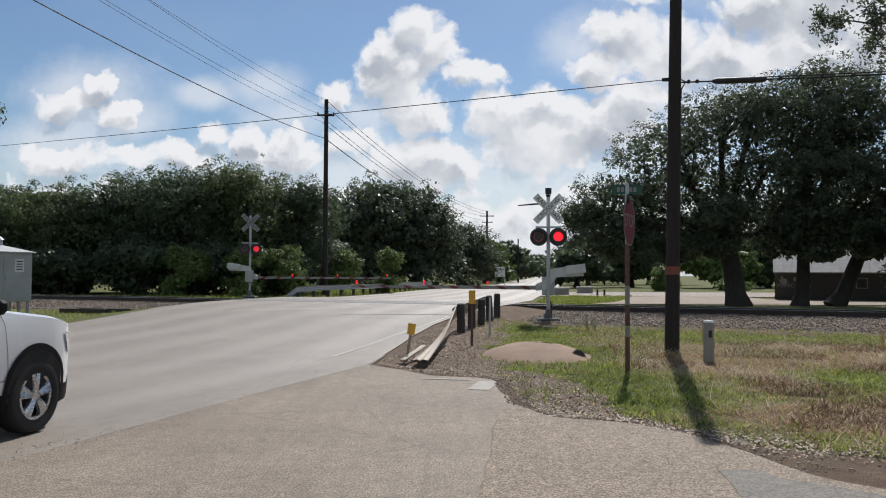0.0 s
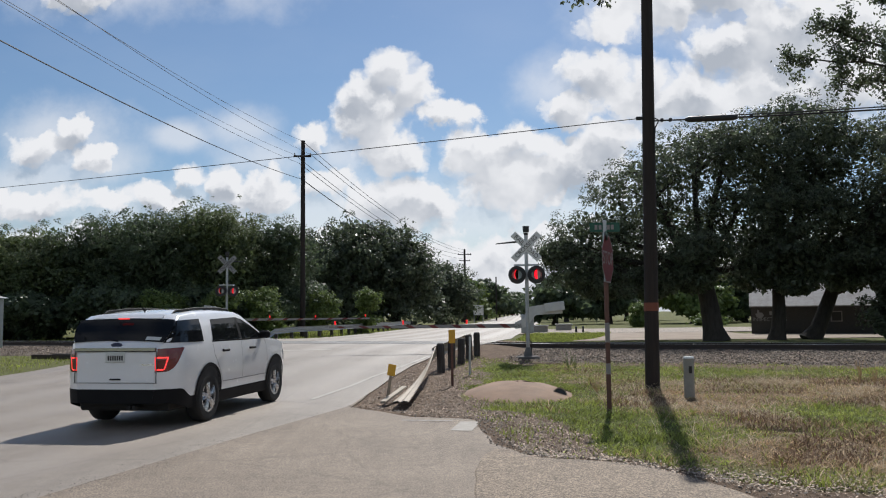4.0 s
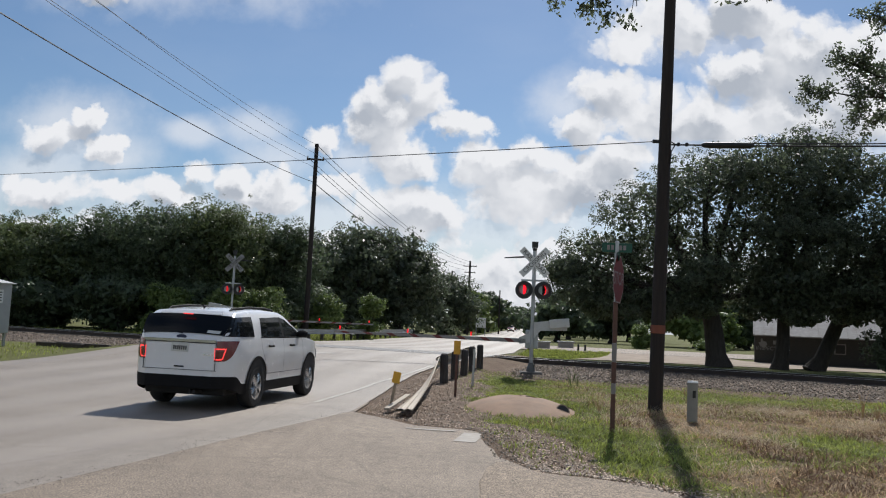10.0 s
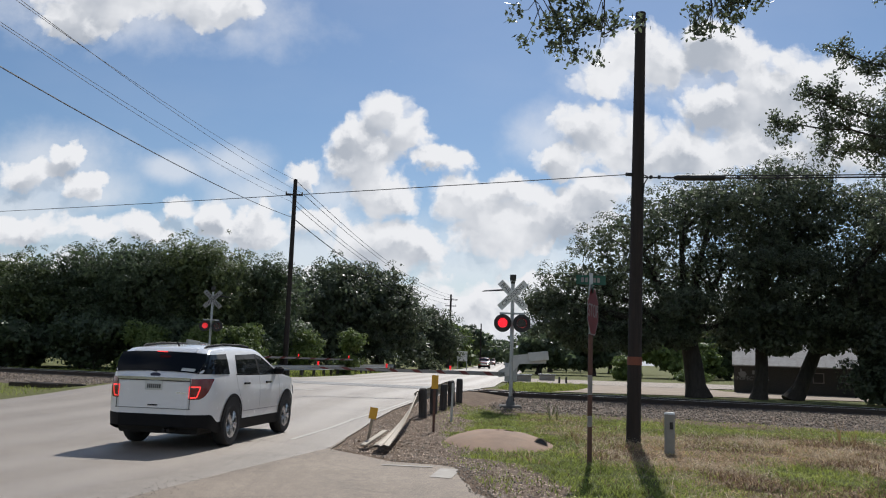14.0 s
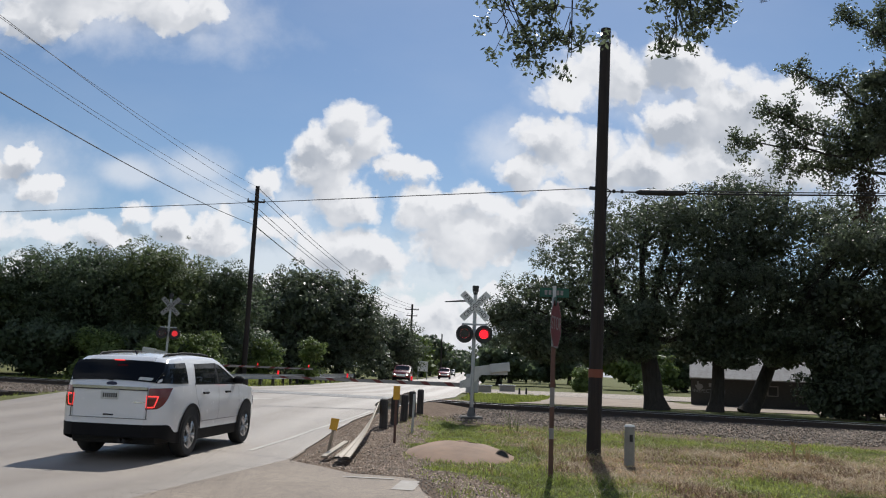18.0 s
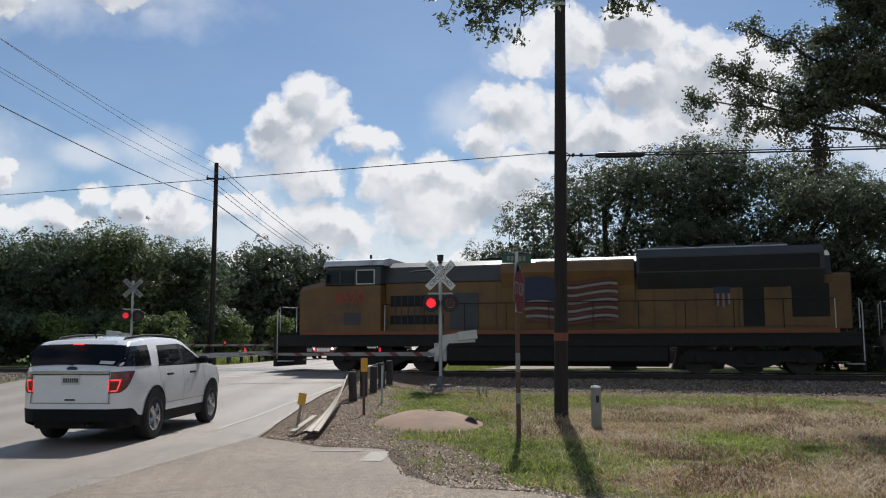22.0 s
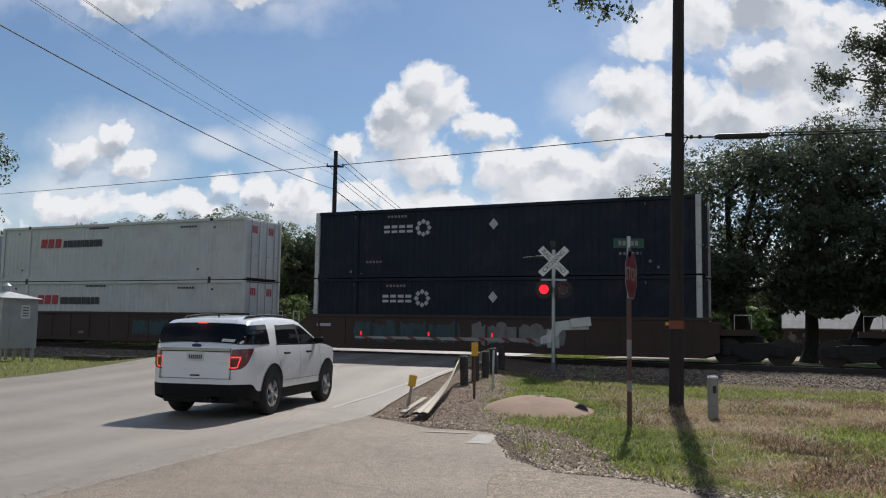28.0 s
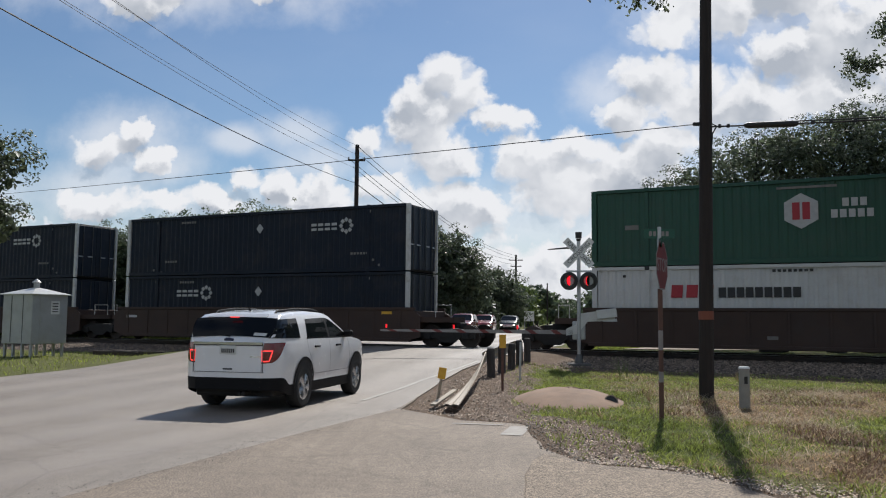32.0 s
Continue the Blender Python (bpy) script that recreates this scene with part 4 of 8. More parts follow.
def crown_points(blobs, clumps, per, rng, spread, inner=0.35):
    """Leaf places and the ways they face: rounded tufts over the shells of the crown's lobes, a few inside, some standing out."""
    out, ways = [], []
    vol = np.array([b[3] * b[4] * b[5] for b in blobs]) ** (2 / 3)
    share = vol / vol.sum()
    for b, w in zip(blobs, share):
        k = max(3, int(clumps * w))
        d = unit(rng.normal(0, 1, (k, 3)))
        d[:, 2] = np.where(d[:, 2] < -0.55, -d[:, 2] * 0.5, d[:, 2])
        rad = np.where(rng.random(k) < inner, rng.uniform(0.25, 0.75, k), rng.uniform(0.78, 1.02, k))
        tuft = spread * rng.uniform(0.9, 2.3, k)
        out_ = rng.random(k) < 0.10
        rad, tuft = np.where(out_, rng.uniform(1.03, 1.2, k), rad), np.where(out_, tuft * 0.55, tuft)
        c = np.array(b[:3]) + d * rad[:, None] * np.array(b[3:6])
        m = np.maximum(6, (per * 0.84 * rng.uniform(0.75, 1.25, k) * (tuft / (spread * 1.6)) ** 1.7).astype(int))
        c, d, tuft = np.repeat(c, m, 0), np.repeat(d, m, 0), np.repeat(tuft, m)
        e = unit(rng.normal(0, 1, c.shape) + d * 0.6 + np.array((0, 0, 0.45)))
        out.append(c + e * (tuft * rng.random(len(c)) ** 0.42)[:, None] * np.array((1, 1, 0.72)))
        ways.append(unit(e * 0.8 + d * 0.35 + np.array((0, 0, 0.35)) + rng.normal(0, 0.55, c.shape)))
    return np.concatenate(out), np.concatenate(ways)


def tree(name, label, base, trunk_r, fork, blobs, clumps, per, leaf, seed, material, spread=0.35, inner=0.35, lean=(0, 0), group="", twig=True, limb=0.55, core=9):
    """A tree: tapered trunk, limbs to every lobe of the crown, and leaves."""
    rng = np.random.default_rng(seed)
    t = thing(name, label, "tree", group)
    base = Vector(base)
    top = Vector((base.x + lean[0], base.y + lean[1], fork))
    tr = Mesh()
    pts = [base + (top - base) * k + Vector((0.10 * math.sin(3 * k + seed), 0.08 * math.cos(2.3 * k + seed), 0)) * (k > 0) * trunk_r * 3 for k in np.linspace(0, 1, 6)]
    tr.path(pts, [trunk_r * (1.45 if i == 0 else 1.08 - 0.06 * i) for i in range(6)], 12)
    part("trunk", tr, M["bark"], t, smooth=True)
    for b in blobs:
        c = Vector(b[:3])
        lm = Mesh()
        start = base + (top - base) * rng.uniform(0.78, 1.0)
        mid = (start + c) / 2 + Vector((rng.normal(0, 0.25), rng.normal(0, 0.25), 0.35))
        end = c + Vector((0, 0, b[5] * 0.35))
        ln = [start.lerp(mid, k).lerp(mid.lerp(end, k), k) for k in np.linspace(0, 1, 6)]
        lm.path(ln, [trunk_r * limb * (1 - 0.8 * k) for k in np.linspace(0, 1, 6)], 7)
        if twig:
            for k in range(5):
                d = Vector(rng.normal(0, 1, 3)).normalized()
                e = c + Vector((d.x * b[3], d.y * b[4], abs(d.z) * b[5])) * 0.85
                p = ln[3 + k % 3]
                lm.path([p, (p + e) / 2 + Vector((0, 0, 0.12)), e], [trunk_r * limb * 0.29, trunk_r * limb * 0.18, trunk_r * limb * 0.05], 5)
        part("limb", lm, M["bark"], t, smooth=True)
    p, ways = crown_points(blobs, clumps, per, rng, spread, inner)
    size = np.full(len(p), leaf)
    deep = []          # coarser foliage inside the lobes
    for b in blobs:
        k = int(clumps * core / len(blobs))
        d = rng.normal(0, 1, (k, 3))
        d *= (rng.random((k, 1)) ** (1 / 3) * 0.78) / np.linalg.norm(d, axis=1, keepdims=True)
        deep.append(np.array(b[:3]) + d * np.array(b[3:6]))
    deep = np.concatenate(deep)
    p, size = np.concatenate([p, deep]), np.concatenate([size, np.full(len(deep), leaf * 2.4)])
    ways = np.concatenate([ways, unit(rng.normal(0, 1, deep.shape))])
    part("crown", leaf_mesh("crown", p, size, rng, material, normals=ways), None, t)
    return t


def lobes(cx, cy, z0, z1, w, seed, n=7, depth=None):
    """Random lobes that fill a crown w metres wide between two heights."""
    rng = np.random.default_rng(seed)
    out, h, depth = [], z1 - z0, depth or w * 0.8
    for i in range(n):
        r = rng.uniform(0.24, 0.36) * w
        a = 2 * math.pi * i / n + rng.uniform(-0.4, 0.4)
        k = rng.uniform(0.25, 1.0)
        z = z0 + h * (0.15 + 0.62 * rng.random())
        rz = min(rng.uniform(0.22, 0.34) * h, z1 - z)
        out.append((cx + math.cos(a) * w * 0.32 * k, cy + math.sin(a) * depth * 0.32 * k, z, r, r * 0.9, max(rz, 0.6)))
    out.append((cx + rng.uniform(-0.5, 0.5), cy, z1 - h * 0.25, w * 0.27, w * 0.25, h * 0.25))
    return out


# ways of the near oak's limbs, from its fork outwards
REACH = [((13.6, 19.4, 7.8), (11.6, 19.4, 7.5), (8.8, 19.3, 7.6)), ((12.6, 19.6, 7.2), (10.2, 19.6, 7.1)), ((13.8, 19.3, 8.4), (12.0, 19.2, 8.8), (10.4, 19.2, 9.6)),
         ((13.2, 19.6, 7.9), (11.2, 19.7, 8.1), (9.7, 19.5, 8.5)), ((14.6, 19.4, 9.6), (13.5, 19.3, 10.3), (11.8, 19.3, 11.2)), ((15.0, 19.4, 10.6), (13.9, 19.4, 11.9), (13.1, 19.4, 12.8)),
         ((15.6, 19.5, 11.5), (15.3, 19.5, 13.4)), ((14.6, 19.7, 10.2), (12.9, 19.7, 11.3)), ((15.2, 19.2, 8.6), (13.0, 19.1, 9.2)), ((14.8, 19.5, 7.9), (12.5, 19.4, 8.5)), ((15.8, 19.4, 9.8), (14.0, 19.3, 10.9))]


def build_trees():
    # dark wood beyond the track, towards the left
    spec = [(-38, 56, 8.0, 10, 1), (-31, 54, 7.6, 9, 2), (-26.0, 53, 7.6, 8, 3), (-21.3, 54, 8.2, 7.5, 4), (-17.8, 53, 8.7, 7.5, 5), (-14.2, 54, 9.0, 7.0, 6),
            (-10.6, 56, 8.2, 5.5, 7), (-23, 61, 8.2, 9, 8), (-15, 62, 8.9, 9, 9), (-33, 63, 8.5, 10, 10), (-46, 60, 8, 11, 11)]
    for x, y, h, w, k in spec:
        tree("elm_tree", "dense dark-green tree in the wood behind the track", (x, y, 0.15), 0.24, 2.6, lobes(x, y, 0.5, h, w * 1.15, k, 14), 600 if k < 8 else 300, 60, 0.14 if k < 8 else 0.2, k, M["leaf_elm"] if k % 3 else M["leaf_elm_pale"], 0.33, 0.3,
             group="wood behind the track", twig=False)
    # undergrowth along the wood's edge
    for i, (x, y, h, w) in enumerate([(-35, 50.5, 3.2, 6), (-29, 50, 3.4, 6), (-24, 49.8, 3.0, 5), (-19, 50, 3.4, 5.5), (-14.5, 50.5, 3.3, 4.5), (-11, 52, 3.0, 4), (-27, 57, 5, 9), (-18, 58, 5, 9), (-11, 60, 5, 7)]):
        tree("bush", "dark bush at the foot of the wood", (x, y, 0.15), 0.07, 0.7, lobes(x, y, 0.1, h, w, 40 + i, 5), 130, 40, 0.26, 60 + i, M["leaf_elm"], 0.4, 0.4, group="undergrowth", twig=False)
    for i, (x, y, h, w) in enumerate([(-4.9, 62, 3.6, 3.0), (-7.4, 56, 3.3, 2.8), (-9.9, 50.2, 3.5, 3.0), (-12.3, 48.6, 3.3, 2.8), (-15.8, 48.4, 3.0, 2.6)]):
        tree("bush", "light-green leafy bush beside the road", (x, y, 0.15), 0.07, 0.8, lobes(x, y, 0.2, h, w, 70 + i, 5), 90, 40, 0.17, 80 + i, M["leaf_light"], 0.28, 0.3, group="roadside bushes", twig=False)
    for i, (x, y, h, w) in enumerate([(24.5, 35.2, 3.6, 4.5), (28.0, 33.6, 4.6, 5.0), (32, 33, 5.5, 6), (21.6, 34.8, 3.8, 3.6), (23.4, 34.0, 3.4, 3.6), (21.0, 35.6, 4.6, 3.2), (23.0, 36.2, 5.4, 4.6), (26.2, 34.4, 5.4, 5.0)]):
        tree("bush", "dark thicket beside the track", (x, y, 0.15), 0.09, 0.8, lobes(x, y, 0.2, h, w, 170 + i, 6), 200, 45, 0.18, 180 + i, M["leaf_oak"], 0.34, 0.4, group="undergrowth", twig=False)
    for i, (x, y, h, w) in enumerate([(19.0, 74, 2.4, 3.0), (26.5, 78, 1.3, 4.0)]):
        tree("bush", "sunlit yellow-green bush behind the dirt lot", (x, y, 0.15), 0.07, 0.6, lobes(x, y, 0.2, h, w, 270 + i, 5), 110, 40, 0.17, 280 + i, M["leaf_light"], 0.25, 0.3, group="roadside bushes", twig=False)
    # broad dark oak further along the road
    for x, y, h, w, k in ((-8.6, 86, 12.2, 14, 21), (-3.4, 88, 11.9, 10.5, 22), (1.4, 100, 8.2, 9, 23), (-14, 90, 10.8, 12, 24)):
        tree("oak_tree", "broad dark oak with a dome-shaped crown", (x, y, 0.2), 0.45, 3.4, lobes(x, y, 0.3, h, w, k, 15), 440, 52, 0.28, k, M["leaf_oak"], 0.6, 0.4, twig=False)
    for i, (x, y, h, w) in enumerate([(5.5, 135, 7.5, 11), (9, 160, 8, 12), (13, 190, 8.5, 13), (17, 230, 9, 14), (23, 270, 9, 16), (30, 330, 10, 18), (3, 170, 8.5, 13), (26, 150, 9, 15), (38, 210, 9, 16), (52, 330, 11, 20), (45, 420, 12, 24), (70, 420, 12, 24), (32, 95, 7, 11), (46, 110, 8, 14), (40, 75, 6.5, 10), (60, 90, 9, 16), (-30, 110, 10, 20), (-50, 90, 9, 18), (-10, 140, 10, 18), (14, 92, 4.6, 8), (21, 96, 5.2, 9), (29, 90, 5.0, 8), (37, 96, 6, 10), (20, 120, 7, 12), (30, 125, 7.5, 13), (56, 70, 8, 12), (70, 78, 9, 14), (48, 60, 6, 9)]):
        tree("roadside_tree", "distant green tree beside the road", (x, y, 0.2), 0.3, 2.6, lobes(x, y, 1.0, h, w, 100 + i, 7), 130, 30, 0.034 * math.sqrt(y) * 1.7, 120 + i, M["leaf_elm"] if i % 3 else M["leaf_light"], w * 0.045, 0.4,
             group="distant trees", twig=False)
    # live oaks beyond the track, towards the right
    o1 = [(8.0, 38.5, 5.0, 2.6, 2.6, 1.7), (7.2, 38, 3.4, 1.9, 2.2, 1.2), (10.2, 38, 7.2, 2.7, 2.8, 1.9), (12.6, 38.6, 8.6, 2.7, 2.8, 1.9), (11.5, 39.5, 5.4, 3.0, 3, 1.9), (14.6, 39, 9.4, 2.2, 2.6, 1.6), (14.8, 38, 6.2, 2.4, 2.6, 1.8), (9.0, 40, 3.6, 2.4, 2.4, 1.3), (12.2, 36.6, 4.3, 2.0, 1.6, 1.1), (11.0, 40.5, 3.4, 2.6, 1.8, 1.3), (14.2, 41, 4.2, 2.4, 2, 1.5), (6.3, 38.4, 4.3, 1.4, 1.4, 0.8), (8.0, 37.6, 2.8, 1.8, 1.4, 0.9), (10.2, 37.2, 2.9, 1.8, 1.3, 1.0), (12.0, 37.0, 3.1, 1.4, 1.1, 1.0), (14.9, 37.2, 3.2, 1.4, 1.2, 1.1)]
    tree("live_oak", "old live oak with a wide dark crown and leaning trunk", (13.35, 38.2, 0.1), 0.46, 3.3, o1, 1250, 60, 0.12, 31, M["leaf_oak"], 0.27, 0.25, lean=(-0.7, 0), core=9)
    o2 = [(16.6, 39, 8.8, 2.6, 2.8, 2.1), (18.2, 39.4, 10.4, 2.4, 2.6, 1.7), (19.8, 39, 9.4, 2.6, 2.8, 1.9), (17.4, 37.4, 5.8, 2.6, 2.6, 1.7), (20.2, 37.6, 6.0, 2.8, 2.6, 1.9), (15.8, 38, 4.6, 1.8, 2, 1.2), (16.4, 36.8, 4.0, 1.8, 1.5, 1.0), (18.6, 41, 4.4, 2.6, 2, 1.6), (19.4, 36.6, 4.2, 1.8, 1.5, 1.1), (17.5, 40.8, 7.4, 2.6, 2, 2), (16.6, 37.0, 2.9, 1.4, 1.1, 0.9), (19.0, 37.2, 3.1, 1.5, 1.2, 1.0), (18.4, 38.5, 7.6, 2.4, 2.0, 1.8)]
    tree("live_oak", "tall live oak with a dense dark crown", (16.2, 38.3, 0.1), 0.32, 3.2, o2, 1200, 60, 0.12, 32, M["leaf_oak"], 0.27, 0.25, lean=(0.3, 0.3), core=9)
    o3 = [(22.4, 38, 9.0, 3.0, 3, 2.1), (24.4, 38.4, 7.4, 3.2, 3, 2.2), (21.6, 38.5, 5.2, 2.8, 2.6, 1.8), (26.4, 38, 6.0, 3.2, 3, 2.4), (24.0, 36.5, 4.0, 2.8, 2.4, 1.6), (28.8, 37, 5.2, 3.2, 3, 2.6), (27, 35.6, 3.2, 2.4, 2, 1.5), (22.5, 36.4, 3.4, 2.0, 1.6, 1.2), (25, 40, 9.6, 2.8, 2.4, 1.9), (28.5, 38.5, 8.4, 2.8, 2.4, 2), (20.8, 34.5, 7.8, 1.6, 1.6, 1.3), (22.9, 34.2, 7.6, 1.7, 1.6, 1.5), (24.7, 34, 6.8, 1.8, 1.6, 1.5), (20.6, 35, 5.6, 1.5, 1.4, 1.2), (22.3, 34.4, 5.0, 1.6, 1.4, 1.3), (24.6, 34, 4.2, 1.8, 1.6, 1.5), (17.6, 36.6, 3.5, 1.5, 1.2, 0.8), (20.3, 36.2, 3.2, 1.3, 1.1, 0.8)]
    tree("live_oak", "spreading live oak at the end of the row", (17.9, 38.6, 0.1), 0.36, 3.0, o3, 1250, 60, 0.125, 33, M["leaf_oak"], 0.28, 0.25, lean=(1.6, 0.2), core=9)
    # oak at the near side of the track, reaching in from the right
    o4 = [(13.1, 19.5, 8.6, 1.0, 0.9, 0.7), (13.6, 19.4, 10.2, 0.9, 0.9, 0.75), (12.3, 19.5, 7.8, 0.8, 0.7, 0.45), (14.0, 19.6, 11.8, 0.9, 0.9, 0.7), (12.6, 19.4, 9.4, 0.6, 0.6, 0.4), (14.9, 19.4, 10.2, 1.1, 1.0, 0.9), (15.2, 19.5, 12.6, 1.2, 1.1, 0.9), (14.6, 19.6, 8.6, 1.0, 1.0, 0.8), (15.0, 19.5, 7.3, 1.1, 1.0, 0.8), (16.6, 19.6, 10.5, 1.7, 1.6, 1.8), (16.6, 19.5, 7.8, 1.5, 1.4, 1.3), (16.4, 19.6, 5.2, 1.2, 1.1, 1.2)]
    t = tree("live_oak", "live oak beside the verge with a ragged, see-through crown", (18.2, 19.4, 0.05), 0.45, 5.0, o4, 620, 62, 0.095, 34, M["leaf_oak"], 0.20, 0.3, lean=(-0.6, 0), limb=0.1, core=4)
    rng = np.random.default_rng(9)
    hub = Vector((17.4, 19.4, 6.4))
    tufts = []
    for ends in REACH:
        way = [hub] + [Vector(e) for e in ends]
        n = 14
        line = []
        for k in range(n + 1):
            a = k / n * (len(way) - 1)
            q = min(int(a), len(way) - 2)
            line.append(way[q].lerp(way[q + 1], a - q) + Vector((rng.normal(0, 0.05), rng.normal(0, 0.05), rng.normal(0, 0.05))))
        limb_ = part("limb", Mesh().path(line, [0.07 * (1 - 0.9 * k / n) + 0.006 for k in range(n + 1)], 7), M["bark"], t, smooth=True)
        for k in range(5, n + 1):
            ahead = (line[k] - line[k - 1]).normalized()
            for _ in range(4):
                d = (ahead * rng.uniform(0.0, 0.7) + Vector(rng.normal(0, 0.9, 3)) + Vector((0, 0, 0.25))).normalized()
                e = line[k] + d * rng.uniform(0.25, 0.95) * (1.15 - 0.55 * k / n)
                part("twig", Mesh().path([line[k], (line[k] + e) / 2 + Vector((0, 0, 0.05)), e], [0.016, 0.010, 0.004], 4), M["bark"], limb_)
                for j in range(rng.integers(3, 6)):
                    c = line[k].lerp(e, rng.uniform(0.45, 1.05)) + Vector(rng.normal(0, 0.10, 3))
                    tufts.append(np.array(c) + rng.normal(0, 1, (rng.integers(14, 30), 3)) * np.array((0.085, 0.085, 0.07)))
    part("spray", leaf_mesh("spray", np.concatenate(tufts), 0.095, rng, M["leaf_oak"], ratio=0.5), None, t, "leafy sprays of the reaching limbs")["kind"] = "stuff"
    p = np.array((12.1, 19.3, 6.5)) + rng.normal(0, 1, (700, 3)) * np.array((0.13, 0.13, 0.32))
    part("moss_clump", leaf_mesh("moss_clump", p, 0.10, rng, M["moss"], droop=1.5), None, t, "brown hanging clump of dead moss")["kind"] = "stuff"
    # oak whose branches hang over the street
    sprays = [(1.62, 10.2, 6.85), (1.52, 10.3, 6.2), (2.1, 10.1, 6.4), (2.35, 10.2, 5.9), (1.9, 10.3, 5.85), (2.45, 10.1, 6.95), (0.9, 10.3, 7.3), (1.2, 10.1, 6.9),
              (3.28, 10.2, 7.35), (3.7, 10.3, 7.1), (4.0, 10.2, 6.6), (3.55, 10.1, 6.7), (4.4, 10.2, 7.2), (3.8, 10.2, 6.15), (4.4, 10.1, 6.55), (2.9, 10.2, 7.6),
              (5.4, 10.2, 7.5), (5.75, 10.1, 7.25), (6.1, 10.2, 7.8), (5.1, 10.3, 7.7), (6.8, 9.9, 8.1), (7.6, 9.6, 8.4)]
    t = thing("live_oak", "live oak whose leafy branches overhang the side street", "tree")
    part("trunk", Mesh().path([(12.6, 5.4, -0.1), (12.3, 5.7, 3.0), (11.8, 6.2, 6.5), (11.2, 6.8, 9.2)], [0.55, 0.40, 0.34, 0.26], 12), M["bark"], t, smooth=True)
    bough = [Vector(q) for q in ((11.2, 6.8, 9.2), (9.0, 8.4, 9.4), (6.5, 9.7, 9.1), (4.0, 10.2, 8.7), (2.2, 10.3, 8.3), (0.8, 10.3, 7.9))]
    part("bough", Mesh().path(bough, [0.2, 0.15, 0.11, 0.08, 0.05, 0.02], 9), M["bark"], t, smooth=True)
    rng = np.random.default_rng(35)
    leaves = []
    for q in sprays:
        q = Vector(q)
        k = min(range(len(bough)), key=lambda i: (bough[i] - q).length)
        start = bough[k] + Vector((rng.normal(0, 0.2), rng.normal(0, 0.2), 0))
        tw = Mesh().path([start, start.lerp(q, 0.5) + Vector((rng.normal(0, 0.12), rng.normal(0, 0.12), 0.1)), q + Vector((0, 0, -0.1))], [0.022, 0.014, 0.005], 6)
        twigs = []
        for j in range(9):
            e = q + Vector(rng.normal(0, 1, 3)).normalized() * rng.uniform(0.2, 0.48)
            twigs.append(Mesh().path([q + (start - q) * rng.uniform(0, 0.25), (q + e) / 2 + Vector((0, 0, 0.04)), e], [0.008, 0.005, 0.003], 4))
            m = rng.integers(26, 46)
            leaves.append(np.array(e) + rng.normal(0, 1, (m, 3)) * np.array((0.075, 0.075, 0.065)))
        br = part("branch", tw, M["bark"], t)
        for w in twigs:
            part("twig", w, M["bark"], br)
    part("crown", leaf_mesh("crown", np.concatenate(leaves), 0.085, rng, M["leaf_oak"], ratio=0.5), None, t)["kind"] = "stuff"
    for x, y, z, r in ((5.0, 10.2, 6.95, 0.07), (3.95, 10.1, 7.0, 0.12), (2.75, 10.2, 7.05, 0.08)):
        q = np.array((x, y, z)) + rng.normal(0, 1, (220, 3)) * np.array((r, r, r * 1.2)) * 0.6
        part("moss_clump", leaf_mesh("moss_clump", q, 0.09, rng, M["moss"], droop=0.6, ratio=0.12), None, t, "dark ball of moss on a twig")["kind"] = "stuff"
    # tree at the near side of the track, towards the left
    o6 = [(-15.4, 24.2, 6.2, 1.7, 1.6, 1.3), (-15.3, 24.0, 4.4, 1.5, 1.4, 1.1), (-17.6, 24.3, 6.3, 1.9, 1.8, 1.5), (-17.2, 24, 4.0, 1.8, 1.6, 1.3), (-19, 24, 5.4, 1.8, 1.8, 1.5)]
    tree("live_oak", "leafy oak beside the road and the signal cabinet", (-18.6, 24.2, 0.05), 0.3, 2.8, o6, 300, 60, 0.12, 36, M["leaf_oak"], 0.27, 0.3)


build_trees()


# ---- grass, weeds and litter on the verge ----
M["blade_green"] = mat("grass_blade", (0.37, 0.41, 0.09), (0.17, 0.205, 0.05), rough=0.7, island=0.65, bump=0, trans=0.45, scale=0.6)
M["blade_dead"] = mat("dead_brown_grass_blade", (0.27, 0.165, 0.10), (0.14, 0.088, 0.056), rough=0.85, island=0.4, bump=0, trans=0.15, scale=0.6)
M["blade_dry"] = mat("dry_grass_blade", (0.58, 0.42, 0.24), (0.34, 0.225, 0.125), rough=0.8, island=0.65, bump=0, trans=0.25, scale=0.6)
M["litter"] = mat("brown_leaf_litter", (0.58, 0.43, 0.30), (0.085, 0.058, 0.040), rough=0.7, island=0.85, bump=0, scale=30)
M["crumb"] = mat("asphalt_crumb", (0.16, 0.14, 0.12), (0.09, 0.08, 0.07), rough=0.9, bump=0, island=0.5)
M["pebble"] = mat("pale_pebble", (0.36, 0.31, 0.25), (0.22, 0.19, 0.155), rough=0.9, bump=0, island=0.4)


